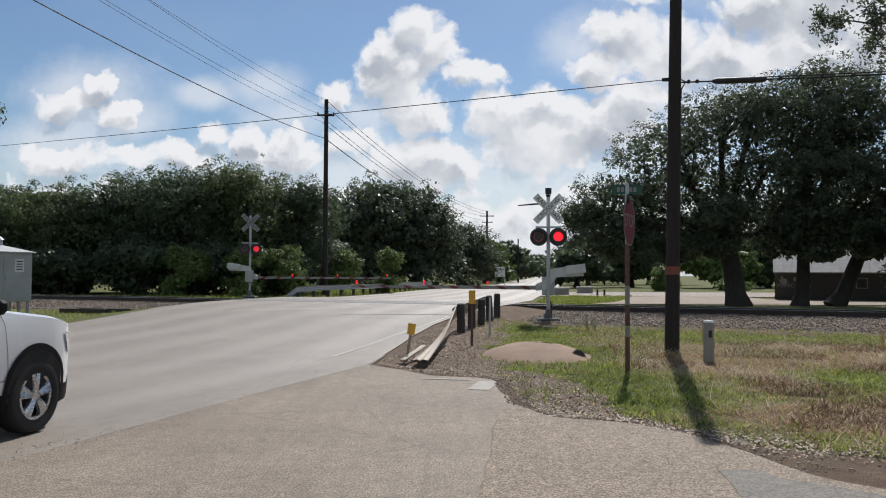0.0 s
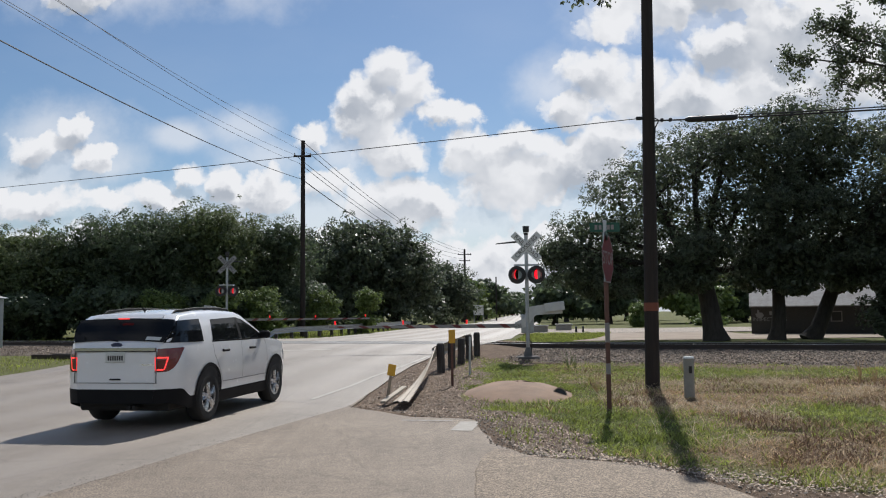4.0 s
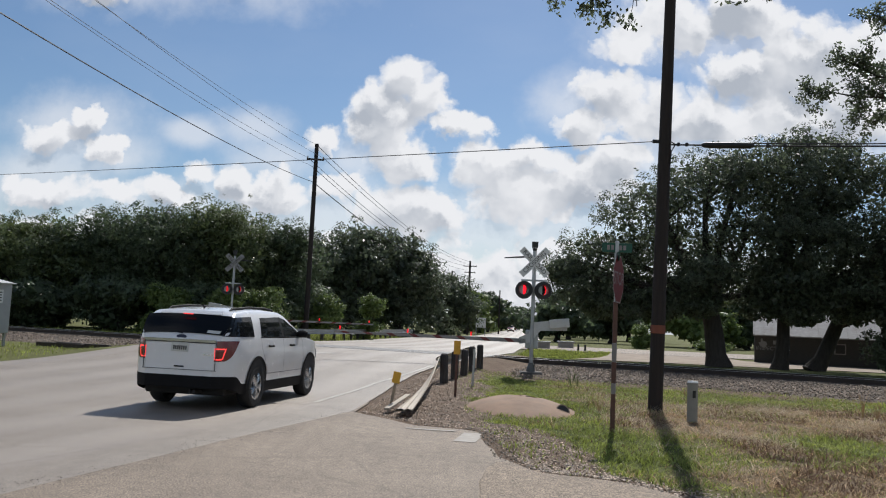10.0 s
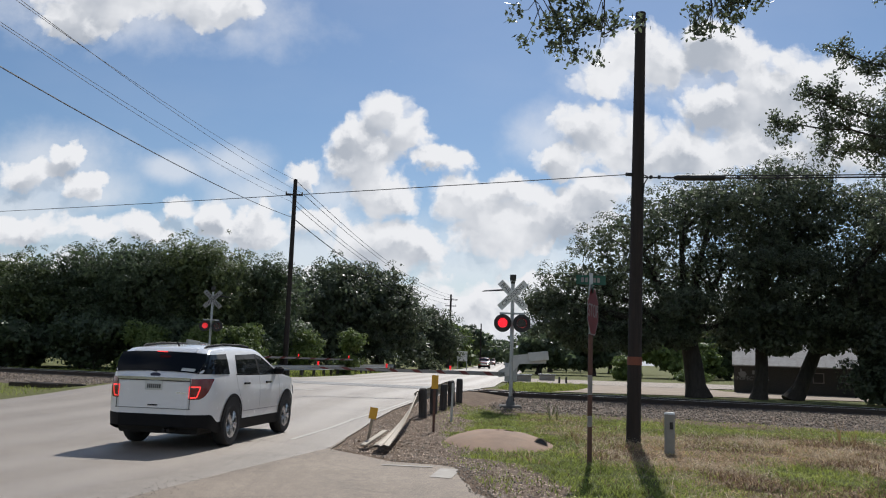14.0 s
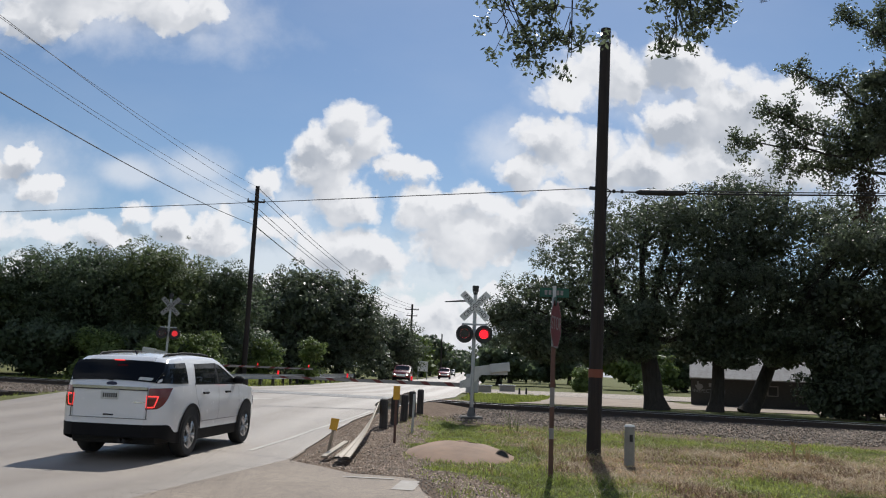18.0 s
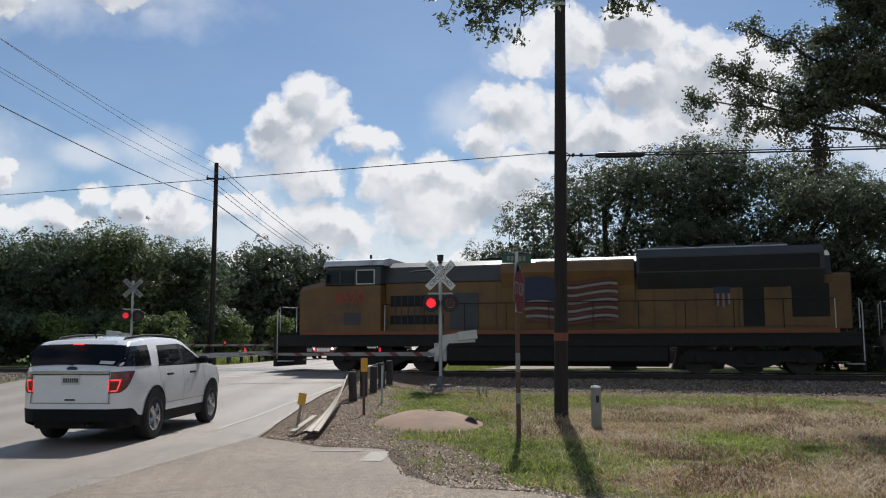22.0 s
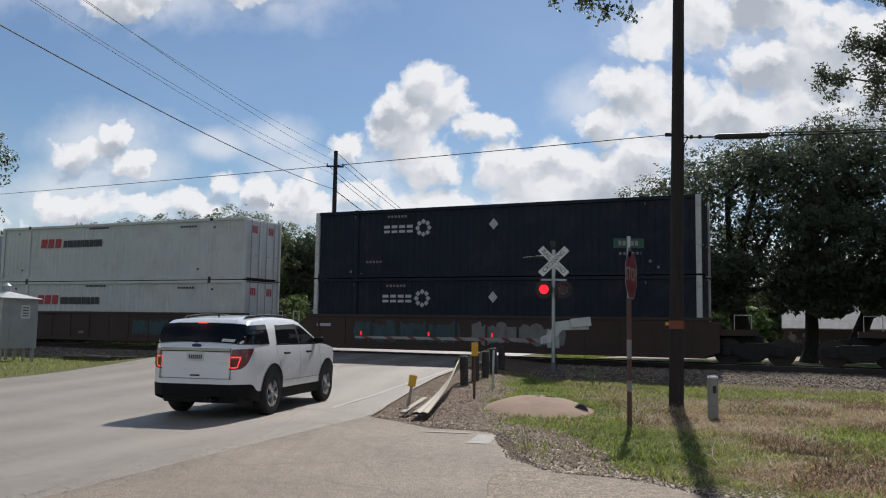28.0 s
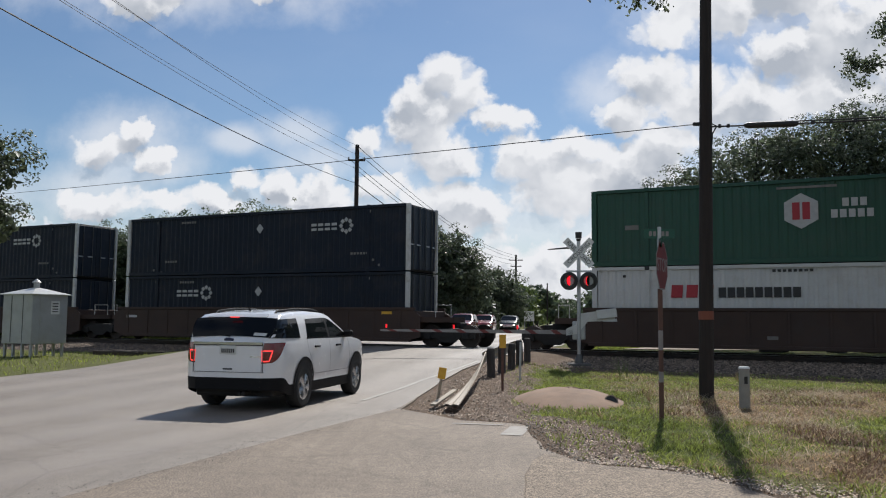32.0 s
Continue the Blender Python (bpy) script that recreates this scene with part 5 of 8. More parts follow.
def blades(name, xy, height, rng, material, label, category, width=0.012, flop=0.45):
    """Bent grass blades in tufts of uneven height."""
    n = len(xy)
    tall = np.array([0.8 + 0.9 * noise.noise((float(a) * 2.3, float(b) * 2.3, 51)) + 0.5 * noise.noise((float(a) * 0.8, float(b) * 0.8, 53)) for a, b in xy])
    h = height * rng.uniform(0.5, 1.4, n) * np.clip(tall, 0.35, 1.7)
    w = rng.uniform(0, 2 * np.pi, n)
    lean = rng.normal(0, flop, (n, 2)) * h[:, None]
    z = np.array([ground_z(float(a), float(b)) for a, b in xy]) - 0.01
    p = np.column_stack([xy, z])
    s = np.column_stack([np.cos(w), np.sin(w), np.zeros(n)]) * width * rng.uniform(0.6, 1.4, (n, 1))
    mid = p + np.column_stack([lean * 0.35, h * 0.6])
    tip = p + np.column_stack([lean, h * 0.9])
    v = np.stack([p - s, p + s, mid + s * 0.7, mid - s * 0.7, tip], 1).reshape(-1, 3)
    f = np.arange(n)[:, None] * 5
    tri = np.concatenate([f + np.array([[0, 1, 2]]), f + np.array([[0, 2, 3]]), f + np.array([[3, 2, 4]])])
    tagged(new(name, fast_mesh(name, v, tri, material)), label, category, kind="stuff")


def verge_points(n, rng, x0, x1, y0, y1, keep):
    out = []
    while len(out) < n:
        x, y = rng.uniform(x0, x1), y0 + (y1 - y0) * rng.random() ** 1.45
        if off_track(x, y) < 6.3 + 0.8 * noise.noise((x * 0.6, y * 0.6, 31)) or x < max(along(ROAD_R, y) + 0.1, along(STREET_R, y) + 0.12 if y < 16 else -99) or y < grass_front(x):
            continue
        if ((x - 1.75) / 1.04) ** 2 + ((y - 16.3) / 1.42) ** 2 < 1:
            continue
        if keep(x, y, rng.random()):
            out.append((x, y))
    return np.array(out)


def build_verge():
    rng = np.random.default_rng(11)

    def green(x, y, r):
        return r < (1.08 - dryness(x, y)) * (1 - 0.86 * bareness(x, y))

    def dry(x, y, r):
        return r < (dryness(x, y) - 0.1) * (1 - 0.9 * bareness(x, y)) * (0.35 + 0.65 * (noise.noise((x * 0.7, y * 0.7, 21)) > -0.12))

    def dead(x, y, r):
        return r < dryness(x, y) * (noise.noise((x * 0.7, y * 0.7, 21)) < 0.0) * (1 - bareness(x, y))
    blades("grass", verge_points(74000, rng, 0.6, 13, 6.6, 29, green), 0.075, rng, M["blade_green"], "short green grass on the verge", "grass", 0.007, 0.85)
    blades("dry_grass", verge_points(46000, rng, 1.5, 13, 6.8, 27, dry), 0.075, rng, M["blade_dry"], "dry straw-coloured grass on the verge", "grass", 0.0055, 1.6)
    blades("dead_grass", verge_points(19000, rng, 1.5, 13, 6.8, 25, dead), 0.10, rng, M["blade_dead"], "matted brown dead grass on the verge", "grass", 0.007, 0.9)
    straw = lambda x, y, r: r < dryness(x, y) ** 2 * (noise.noise((x * 0.5, y * 0.5, 41)) > -0.05) * (1 - bareness(x, y))
    blades("straw", verge_points(13000, rng, 2.5, 13, 6.8, 24, straw), 0.15, rng, mat("bleached_straw", (0.66, 0.55, 0.38), (0.48, 0.38, 0.25), rough=0.8, island=0.3, bump=0, trans=0.25), "bleached straw lying in the dry grass", "grass", 0.004, 1.7)
    # grass island and strips beyond the track
    xy = np.column_stack([rng.uniform(-26, -11, 5000), rng.uniform(43.5, 48.5, 5000)])
    blades("far_grass", xy, 0.2, rng, M["blade_green"], "green grass strip behind the track", "grass", 0.02)
    xy = np.column_stack([rng.uniform(3.6, 13.0, 26000), rng.uniform(37.0, 54.0, 26000)])
    xy = xy[[along(ROAD_R, y) + 0.5 < x < along(LOT_L, y) + 0.4 * noise.noise((x, y, 0)) and off_track(x, y) < -4.2 for x, y in xy]]
    blades("island_grass", xy, 0.13, rng, M["blade_green"], "green grass island beside the crossing", "grass", 0.014)
    xy = np.column_stack([rng.uniform(-24, -12.3, 4500), rng.uniform(20, 34, 4500)])
    xy = xy[[x < along(ROAD_L, y) - 0.3 and off_track(x, y) > 5.4 for x, y in xy]]
    blades("left_grass", xy, 0.12, rng, M["blade_green"], "green grass beside the signal cabinet", "grass", 0.012)
    xy = np.column_stack([rng.uniform(-12, 6, 14000), rng.uniform(46, 75, 14000)])
    xy = xy[[x < along(ROAD_L, y) - 0.3 for x, y in xy]]
    blades("roadside_grass", xy, 0.2, rng, M["blade_green"], "green grass beside the far road", "grass", 0.02)
    # dark litter, gravel and pebbles at the bare corner and along the asphalt's edge
    pts = verge_points(13000, rng, -2, 3.2, 8.4, 28, lambda x, y, r: r < bareness(x, y))
    z = np.array([ground_z(float(a), float(b)) for a, b in pts])
    lv = leaf_mesh("leaf_litter", np.column_stack([pts, z + 0.010]), 0.033, rng, M["litter"], flat=True)
    tagged(new("leaf_litter", lv), "brown fallen leaves on the bare ground", "leaf litter", kind="stuff")
    x = rng.uniform(1.0, 9, 7500)
    y = np.array([grass_front(a) for a in x]) + rng.normal(0.12, 0.27, len(x))
    ok = np.array([a > along(STREET_R, b) - 0.1 for a, b in zip(x, y)])
    x, y = x[ok], y[ok]
    z = np.array([max(0.0, ground_z(float(a), float(b))) for a, b in zip(x, y)])
    lv = leaf_mesh("edge_litter", np.column_stack([x, y, z + 0.010]), 0.035, rng, M["litter"], flat=True)
    tagged(new("edge_litter", lv), "fallen leaves and dry grass along the asphalt's edge", "leaf litter", kind="stuff")
    pts = verge_points(500, rng, -2, 2.8, 9.0, 26, lambda x, y, r: r < bareness(x, y))
    z = np.array([ground_z(float(a), float(b)) for a, b in pts])
    scatter_stones("gravel", np.column_stack([pts, z + 0.014]), rng, 0.008, 0.022, "grey gravel on the bare corner", M["pebble"])
    t = rng.uniform(6.7, 13.2, 500)
    x = np.array([along(STREET_R, a) for a in t]) + np.abs(rng.normal(0, 0.22, len(t))) - 0.06
    z = np.array([ground_z(float(a), float(b)) for a, b in zip(x, t)])
    scatter_stones("edge_gravel", np.column_stack([x, t, np.maximum(z, 0.0) + 0.010]), rng, 0.006, 0.020, "pale gravel along the asphalt's edge", M["pebble"])
    t = rng.uniform(3.5, 14.5, 900)
    x = np.array([along(ROAD_R, a) for a in t]) + rng.normal(0.05, 0.16, len(t)) + 0.12 * np.sin(t * 2.3)
    scatter_stones("asphalt_crumbs", np.column_stack([x, t, np.full(len(t), 0.010)]), rng, 0.003, 0.008, "loose asphalt crumbs where the street meets the road", M["crumb"])
    # single dry weeds
    for i, (x, y, h) in enumerate([(9.1, 17.4, 0.6), (9.3, 17.2, 0.5), (3.3, 16.4, 0.5), (6.6, 21.5, 0.35), (3.9, 23.2, 0.6), (4.1, 23.3, 0.45)]):
        w = thing("weed", "thin dry weed standing in the grass", "weed", "weeds")
        z = ground_z(x, y)
        r2 = np.random.default_rng(i)
        for k in range(9):
            e = (x + r2.normal(0, 0.14), y + r2.normal(0, 0.14), z + h * r2.uniform(0.6, 1))
            ms = Mesh().path([(x, y, z - 0.02), ((x + e[0]) / 2 + r2.normal(0, 0.03), (y + e[1]) / 2, z + h * 0.5), e], [0.006, 0.005, 0.002], 4)
            part("stem", ms, M["blade_dry"] if i < 4 else M["leaf_light"], w)


build_verge()

# ---- level-crossing signals ----
def face(p, azimuth, tilt=0):
    """A pose whose local z is the facing direction (azimuth: degrees counter-clockwise from +x), local y up."""
    a = radians(azimuth)
    z = Vector((math.cos(a), math.sin(a), 0))
    y = Vector((0, 0, 1))
    x = y.cross(z)
    m = Matrix((x, y, z)).transposed().to_4x4()
    return Matrix.Translation(p) @ m @ pose(0, 0, 0, 0, 0, tilt)


M["arm_white"] = mat("weathered_white_arm", (0.30, 0.29, 0.28), (0.22, 0.21, 0.20), rough=0.6, bump=0.03, dirt=(0.12, 0.1, 0.09), dirt_amt=0.5, dirt_scale=3)
M["stripe_red"] = mat("faded_red_stripe", (0.17, 0.035, 0.03), (0.12, 0.03, 0.03), rough=0.6, bump=0)
M["footing"] = mat("stained_concrete", (0.13, 0.12, 0.108), (0.07, 0.064, 0.057), rough=0.9, scale=4, fine=40, bump=0.3)
M["mast_base"] = mat("dull_cast_iron", (0.16, 0.16, 0.155), (0.10, 0.10, 0.095), rough=0.6, metal=0.4, bump=0.1)
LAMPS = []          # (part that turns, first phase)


def signal_lamp(mast, p, azimuth, phase, glowing="lamp_on"):
    """Lamp head: round black backing, hood, and a one-side-lit disc, turned to imitate flashing."""
    m = face(p, azimuth)
    back = part("backing", Mesh().disc((0, 0, 0), (0, 0, 1), 0.29, 0.012, 28, 0.155), M["black_metal"], mast, "round black backing plate", m=m)
    part("housing", Mesh().tube((0, 0, -0.02), (0, 0, -0.16), 0.165, 0.12, 18), M["steel"], back)
    hood = Mesh()
    rows = []
    for k in range(15):
        a = radians(-35 + k * 250 / 14)
        rows.append([(math.cos(a) * 0.165, math.sin(a) * 0.165, 0.0), (math.cos(a) * 0.175, math.sin(a) * 0.175 - 0.03 * (1 - math.sin(a)) * 0.5, 0.26)])
    hood.grid(rows)
    part("hood", hood, M["black_metal"], back)
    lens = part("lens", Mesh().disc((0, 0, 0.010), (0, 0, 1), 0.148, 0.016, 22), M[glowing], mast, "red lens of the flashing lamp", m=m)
    # added dark face that the disc turns forward in place of switching off
    part("lens_back", Mesh().disc((0, 0, -0.010), (0, 0, 1), 0.148, 0.016, 22), M["red_lens"], lens, "dark face of the disc, shown while the lamp is off")
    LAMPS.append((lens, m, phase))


def crossing_signal(x, y, z, face_az, arm_az, arm_len, label, back_lamps, top, drop=1.62, glowing="lamp_on", sheet="white_sign"):
    """Mast with crossbuck, flashing lamps and a lowered gate arm."""
    t = thing("crossing_signal", label, "railway signal", "crossing signals", m=pose(x, y, z))
    part("foundation", Mesh().box(-0.36, 0.36, -0.36, 0.36, -0.3, 0.17, 0.04), M["footing"], t, "dark stained concrete footing")
    part("base", Mesh().tube((0, 0, 0.06), (0, 0, 0.30), 0.17, 0.13, 14).tube((0, 0, 0.30), (0, 0, 0.46), 0.13, 0.075, 14), M["mast_base"], t, "cast mast base", smooth=True)
    part("mast", Mesh().tube((0, 0, 0.06), (0, 0, top - 0.3), 0.062, n=16), M["steel"], t, smooth=True)
    bell = Mesh().tube((0, 0, top - 0.34), (0, 0, top - 0.22), 0.05, 0.085, 14).tube((0, 0, top - 0.20), (0, 0, top), 0.10, 0.11, 16)
    part("bell", bell, M["black_metal"], t, "dark bell on the mast top")
    cz = top - 0.69
    fa = radians(face_az)
    f = Vector((math.cos(fa), math.sin(fa), 0))
    for k, (tilt, words) in enumerate(((-45, "RAIL ROAD"), (45, "CROSSING"))):
        m = face(Vector((0, 0, cz)) + f * (0.10 + 0.012 * k), face_az, tilt)
        b = part("crossbuck_blade", Mesh().box(-0.61, 0.61, -0.115, 0.115, -0.004, 0.004, 0.002), M[sheet], t, "white crossbuck blade", m=m)
        lettering("letters", words, 0.20, M["black_sign"], b, pose(0, 0, 0.0055), 0.001, "black letters")
    part("lamp_bar", Mesh().box(-0.42, 0.42, -0.03, 0.03, -0.02, 0.02, 0.005, face(Vector((0, 0, top - drop + 0.32)) + f * 0.08, face_az)), M["steel"], t)
    u = Vector((-f.y, f.x, 0))
    for k, s in enumerate((-1, 1)):
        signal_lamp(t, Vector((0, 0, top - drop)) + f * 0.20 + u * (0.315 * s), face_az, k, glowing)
        if back_lamps:
            m = face(Vector((0, 0, top - drop)) - f * 0.20 + u * (0.315 * s), face_az + 180)
            part("rear_backing", Mesh().disc((0, 0, 0), (0, 0, 1), 0.29, 0.012, 28), M["black_metal"], t, m=m)
            part("rear_housing", Mesh().tube((0, 0, -0.015), (0, 0, -0.14), 0.17, 0.12, 18), M["steel"], t, m=m)
            part("rear_hood", Mesh().disc((0, 0, 0.12), (0, 0, 1), 0.175, 0.24, 20, 0.165), M["white_metal"], t, m=m)
    # thin bracket bar near the top
    aa = radians(arm_az)
    a = Vector((math.cos(aa), math.sin(aa), 0))
    p = Vector((0, 0, top - 0.46))
    part("bracket_bar", Mesh().tube(p - a * 0.05, p + a * 0.98 - Vector((0, 0, 0.10)), 0.018, n=8).tube(p + a * 0.25 - Vector((0, 0, 0.07)), p + a * 1.02 - Vector((0, 0, 0.11)), 0.014, n=8), M["black_metal"], t)
    # gate mechanism, counterweight and arm
    g = Matrix.Translation((0, 0, 1.22)) @ pose(0, 0, 0, 0, 0, arm_az)        # local x along the arm
    part("gate_mechanism", Mesh().box(-0.20, 0.22, -0.30, -0.07, -0.30, 0.32, 0.03), M["steel"], t, "gate motor housing", m=g)
    w = Mesh().prism([(0.42, -0.16), (0.05, -0.10), (-0.28, 0.30), (-1.15, 0.34), (-1.15, 0.62), (-0.55, 0.64), (0.02, 0.56), (0.10, 0.20), (0.42, 0.06)], g @ pose(0, 0.02, 0, 90), 0.10)
    part("support_arm", w, M["white_metal"], t, "pale cast support arm")
    part("counterweight", Mesh().box(-1.28, -0.62, -0.16, 0.13, 0.30, 0.60, 0.02), M["white_metal"], t, "pale steel counterweight", m=g @ pose(0, 0, 0, 0, 7, 0))
    arm = part("gate_arm", Mesh().prism([(0.2, -0.07), (0.2, 0.07), (arm_len, 0.035), (arm_len, -0.035)], g @ pose(0, 0.02, -0.05, 90), 0.035), M["arm_white"], t, "lowered gate arm in white and red stripes")
    n = int(arm_len / 0.8)
    for k in range(n):
        x0 = 0.55 + k * 0.8
        h = 0.07 - 0.035 * (x0 - 0.2) / (arm_len - 0.2)
        q = [(x0, -h), (x0 + 0.22, -h), (x0 + 0.40, h), (x0 + 0.18, h)]
        part("red_stripe", Mesh().prism(q, g @ pose(0, 0.024, -0.05, 90), 0.043), M["stripe_red"], arm)
    for k, xx in enumerate((arm_len * 0.30, arm_len * 0.62, arm_len * 0.97)):
        part("arm_lamp", Mesh().tube(g @ Vector((xx, 0, 0.03)), g @ Vector((xx, 0, 0.16)), 0.028, 0.032, 10), M["arm_red"], t, "small red lamp on the arm")
    part("cable", Mesh().path([g @ Vector((0.1, -0.2, -0.3)), Vector((0.12, -0.1, 0.6)), Vector((0.08, -0.06, 0.15))], 0.015, 6), M["wire"], t)
    return t


crossing_signal(3.24, 27.2, 0.0, 264, 171, 6.75, "steel crossing signal with crossbuck and lowered gate", True, 4.47)
crossing_signal(-10.95, 44.6, 0.22, 286, 1, 7.7, "crossing signal on the far side of the track, gate down", True, 4.85, 2.12, "lamp_dim", "old_sign")


# ---- poles and cables ----
def utility_pole(x, y, z0, height, r, label, arms=(), lean=0.0):
    t = thing("utility_pole", label, "utility pole", m=pose(x, y, z0))
    top = Vector((lean * height, 0, height))
    part("pole", Mesh().path([(0, 0, -0.4), top * 0.5, top], [r * 1.08, r * 0.95, r * 0.8], 14), M["dark_wood"], t, smooth=True)
    for z, half, yaw in arms:
        c = top * (z / height)
        a = part("crossarm", Mesh().box(-half, half, -0.05, 0.05, -0.055, 0.055, 0.008), M["dark_wood"], t, m=Matrix.Translation(c) @ pose(0, -r - 0.05, 0, 0, 0, yaw))
        for s in (-0.9, 0.9):
            part("insulator", Mesh().tube((half * s, 0, 0.05), (half * s, 0, 0.20), 0.05, 0.035, 10), M["ceramic"], a)
    return t


p1 = utility_pole(4.57, 17.0, 0.03, 9.27, 0.141, "tall dark wooden pole with a cable and orange tag", lean=0.0165)
part("band", Mesh().disc((0.03, 0, 1.66), (0, 0, 1), 0.152, 0.17, 18, 0.12), M["orange"], p1, "faded orange tag band")
part("cap_band", Mesh().disc((0.148, 0, 8.96), (0, 0, 1), 0.122, 0.06, 18, 0.10), M["steel"], p1)
part("clamp", Mesh().box(-0.17, 0.22, -0.03, 0.03, 5.59, 5.66, 0.01), M["wire"], p1)
part("drip_loop", Mesh().path([(0.20, -0.05, 5.62), (0.30, -0.06, 5.57), (0.20, -0.10, 5.40), (0.16, -0.10, 4.9)], 0.014, 6), M["wire"], p1)
utility_pole(-8.0, 52, 0.15, 12.6, 0.16, "tall wooden line pole with one crossarm", ((11.55, 0.55, 6),))
utility_pole(5.2, 120, 0.2, 10.8, 0.17, "distant line pole with two crossarms", ((10.0, 1.0, 6), (9.1, 0.8, 6)))
utility_pole(3.3, 150, 0.2, 11.2, 0.16, "distant bare pole of dark wood")
utility_pole(12.2, 150, 0.2, 8.0, 0.14, "distant slim street pole of wood")
utility_pole(-42.5, 53.5, 0.1, 9.6, 0.14, "wooden cable pole at the wood's edge")


def cable(name, f, ys, r, label):
    tagged(part(name, Mesh().path([f(y) for y in ys], r, 6), M["wire"]), label, "cable", "overhead lines")


def build_cables():
    def line(x0, y0, slope, z0, b, c):
        return lambda y: (x0 + (y - y0) * slope, y, z0 + b * (y - y0) + c * (y - y0) ** 2)
    near = list(np.linspace(-14, 52, 34))
    cable("power_cable", lambda y: (-8.08 - (52 - y) * 0.06125, y, 8.17 + 0.0384 * (y - 19.5) + 0.00106 * (y - 19.5) * (y - 27.57)), near, 0.018, "heavy black cable along the road")
    cable("power_line", line(-8.53, 52, 0.0683, 11.85, 0.104, 0.0011), near, 0.008, "thin overhead power line")
    cable("power_line", line(-8.25, 52, 0.0683, 11.30, 0.0945, 0.0011), near, 0.008, "thin overhead power line")
    cable("power_line", line(-7.51, 52, 0.0670, 11.85, 0.0985, 0.0011), near, 0.008, "thin overhead power line")
    cable("power_line", line(-8.0, 52, 0.0690, 12.7, 0.1155, 0.0011), near, 0.008, "thin overhead power line")
    far = list(np.linspace(52, 120, 20))
    for xa, za, xb, zb, r in ((-8.08, 10.26, 5.2, 8.6, 0.03), (-8.53, 11.85, 4.3, 10.3, 0.018), (-8.25, 11.30, 4.9, 9.6, 0.018), (-7.51, 11.85, 6.1, 10.3, 0.018), (-8.0, 12.7, 5.2, 10.9, 0.018)):
        cable("power_line", lambda y: (xa + (xb - xa) * (y - 52) / 68, y, za + (zb - za) * (y - 52) / 68 - 1.3 * (1 - ((y - 86) / 34) ** 2)), far, r, "overhead line to the distant pole")
    ts = list(np.linspace(0, 1, 20))
    cable("telephone_cable", lambda k: (4.52 - 46.97 * k, 17.0 + 36.4 * k, 5.66 + 3.22 * k - 0.5 * k * (1 - k)), ts, 0.010, "telephone cable crossing over the road")
    right = lambda k: (4.77 + 20 * k, 17.0 - 7.5 * k * (1 + 0.3 * k), 5.6 - 1.2 * k * (1 - k) * 0.6 - 0.35 * k)
    cable("bundle_cable", right, [k / 18 for k in range(19)], 0.017, "thick lashed cable hung from the pole")
    cable("bundle_cable", lambda k: tuple(a + b for a, b in zip(right(k), (0, 0, 0.05))), [0.075 + k / 20 for k in range(18)], 0.012, "support wire above the cable")
    t = thing("splice_case", "long black splice case hanging on the cable", "splice case")
    a, b = Vector(right(0.030)), Vector(right(0.078))
    part("case", Mesh().path([a, a.lerp(b, 0.08), a.lerp(b, 0.92), b], [0.035, 0.062, 0.062, 0.035], 12), M["wire"], t, smooth=True)
    for k in (0.008, 0.016, 0.09, 0.105, 0.125, 0.15):
        q = Vector(right(k))
        part("cable_tie", Mesh().box(q.x - 0.03, q.x + 0.03, q.y - 0.03, q.y + 0.03, q.z - 0.03, q.z + 0.045, 0.01), M["wire"], t)


build_cables()


# ---- signs, posts and rails at the roadside ----
def stop_sign():
    t = thing("stop_sign", "red stop sign with street-name blades on a post", "stop sign", m=pose(2.83, 13.1, 0.0))
    part("post", Mesh().box(-0.028, 0.028, -0.02, 0.02, -0.3, 3.06, 0.006), M["steel"], t)
    for k, (z0, z1, mt) in enumerate(((0.0, 0.62, "rust"), (0.62, 0.78, "dull_white"), (0.78, 1.12, "rust"), (1.12, 1.42, "dull_white"), (1.42, 2.08, "rust"))):
        part("reflective_strip", Mesh().box(-0.034, 0.034, -0.026, 0.026, z0, z1 - 0.004, 0.004), M[mt], t, "reflective strip on the post")
    m = face((0.03, -0.02, 2.44), 335)
    r = 0.381 / math.cos(math.pi / 8)
    oct_ = [(math.cos(math.pi / 8 + k * math.pi / 4) * r, math.sin(math.pi / 8 + k * math.pi / 4) * r) for k in range(8)]
    b = part("sign_plate", Mesh().prism(oct_, m, 0.004), M["dull_white"], t, "octagonal plate with white rim", m=Matrix())
    part("red_field", Mesh().prism([(x * 0.94, y * 0.94) for x, y in oct_], m @ pose(0, 0, 0.0045), 0.0015), M["red_paint"], b)
    lettering("letters", "STOP", 0.30, M["dull_white"], b, m @ pose(0, 0, 0.0075), 0.001, "white letters")
    for z, az, w in ((2.95, 268, 0.48), (2.80, 178, 0.44)):
        mm = face((0, 0, z), az)
        p = part("name_blade", Mesh().box(-w / 2, w / 2, -0.075, 0.075, -0.003, 0.003, 0.001), M["green_sign"], t, "green street-name blade", m=mm)
        for k in range(5):
            part("letter_bar", Mesh().box(-0.16 + k * 0.065, -0.115 + k * 0.065, -0.038, 0.038, 0.0035, 0.005), M["dull_white"], p)


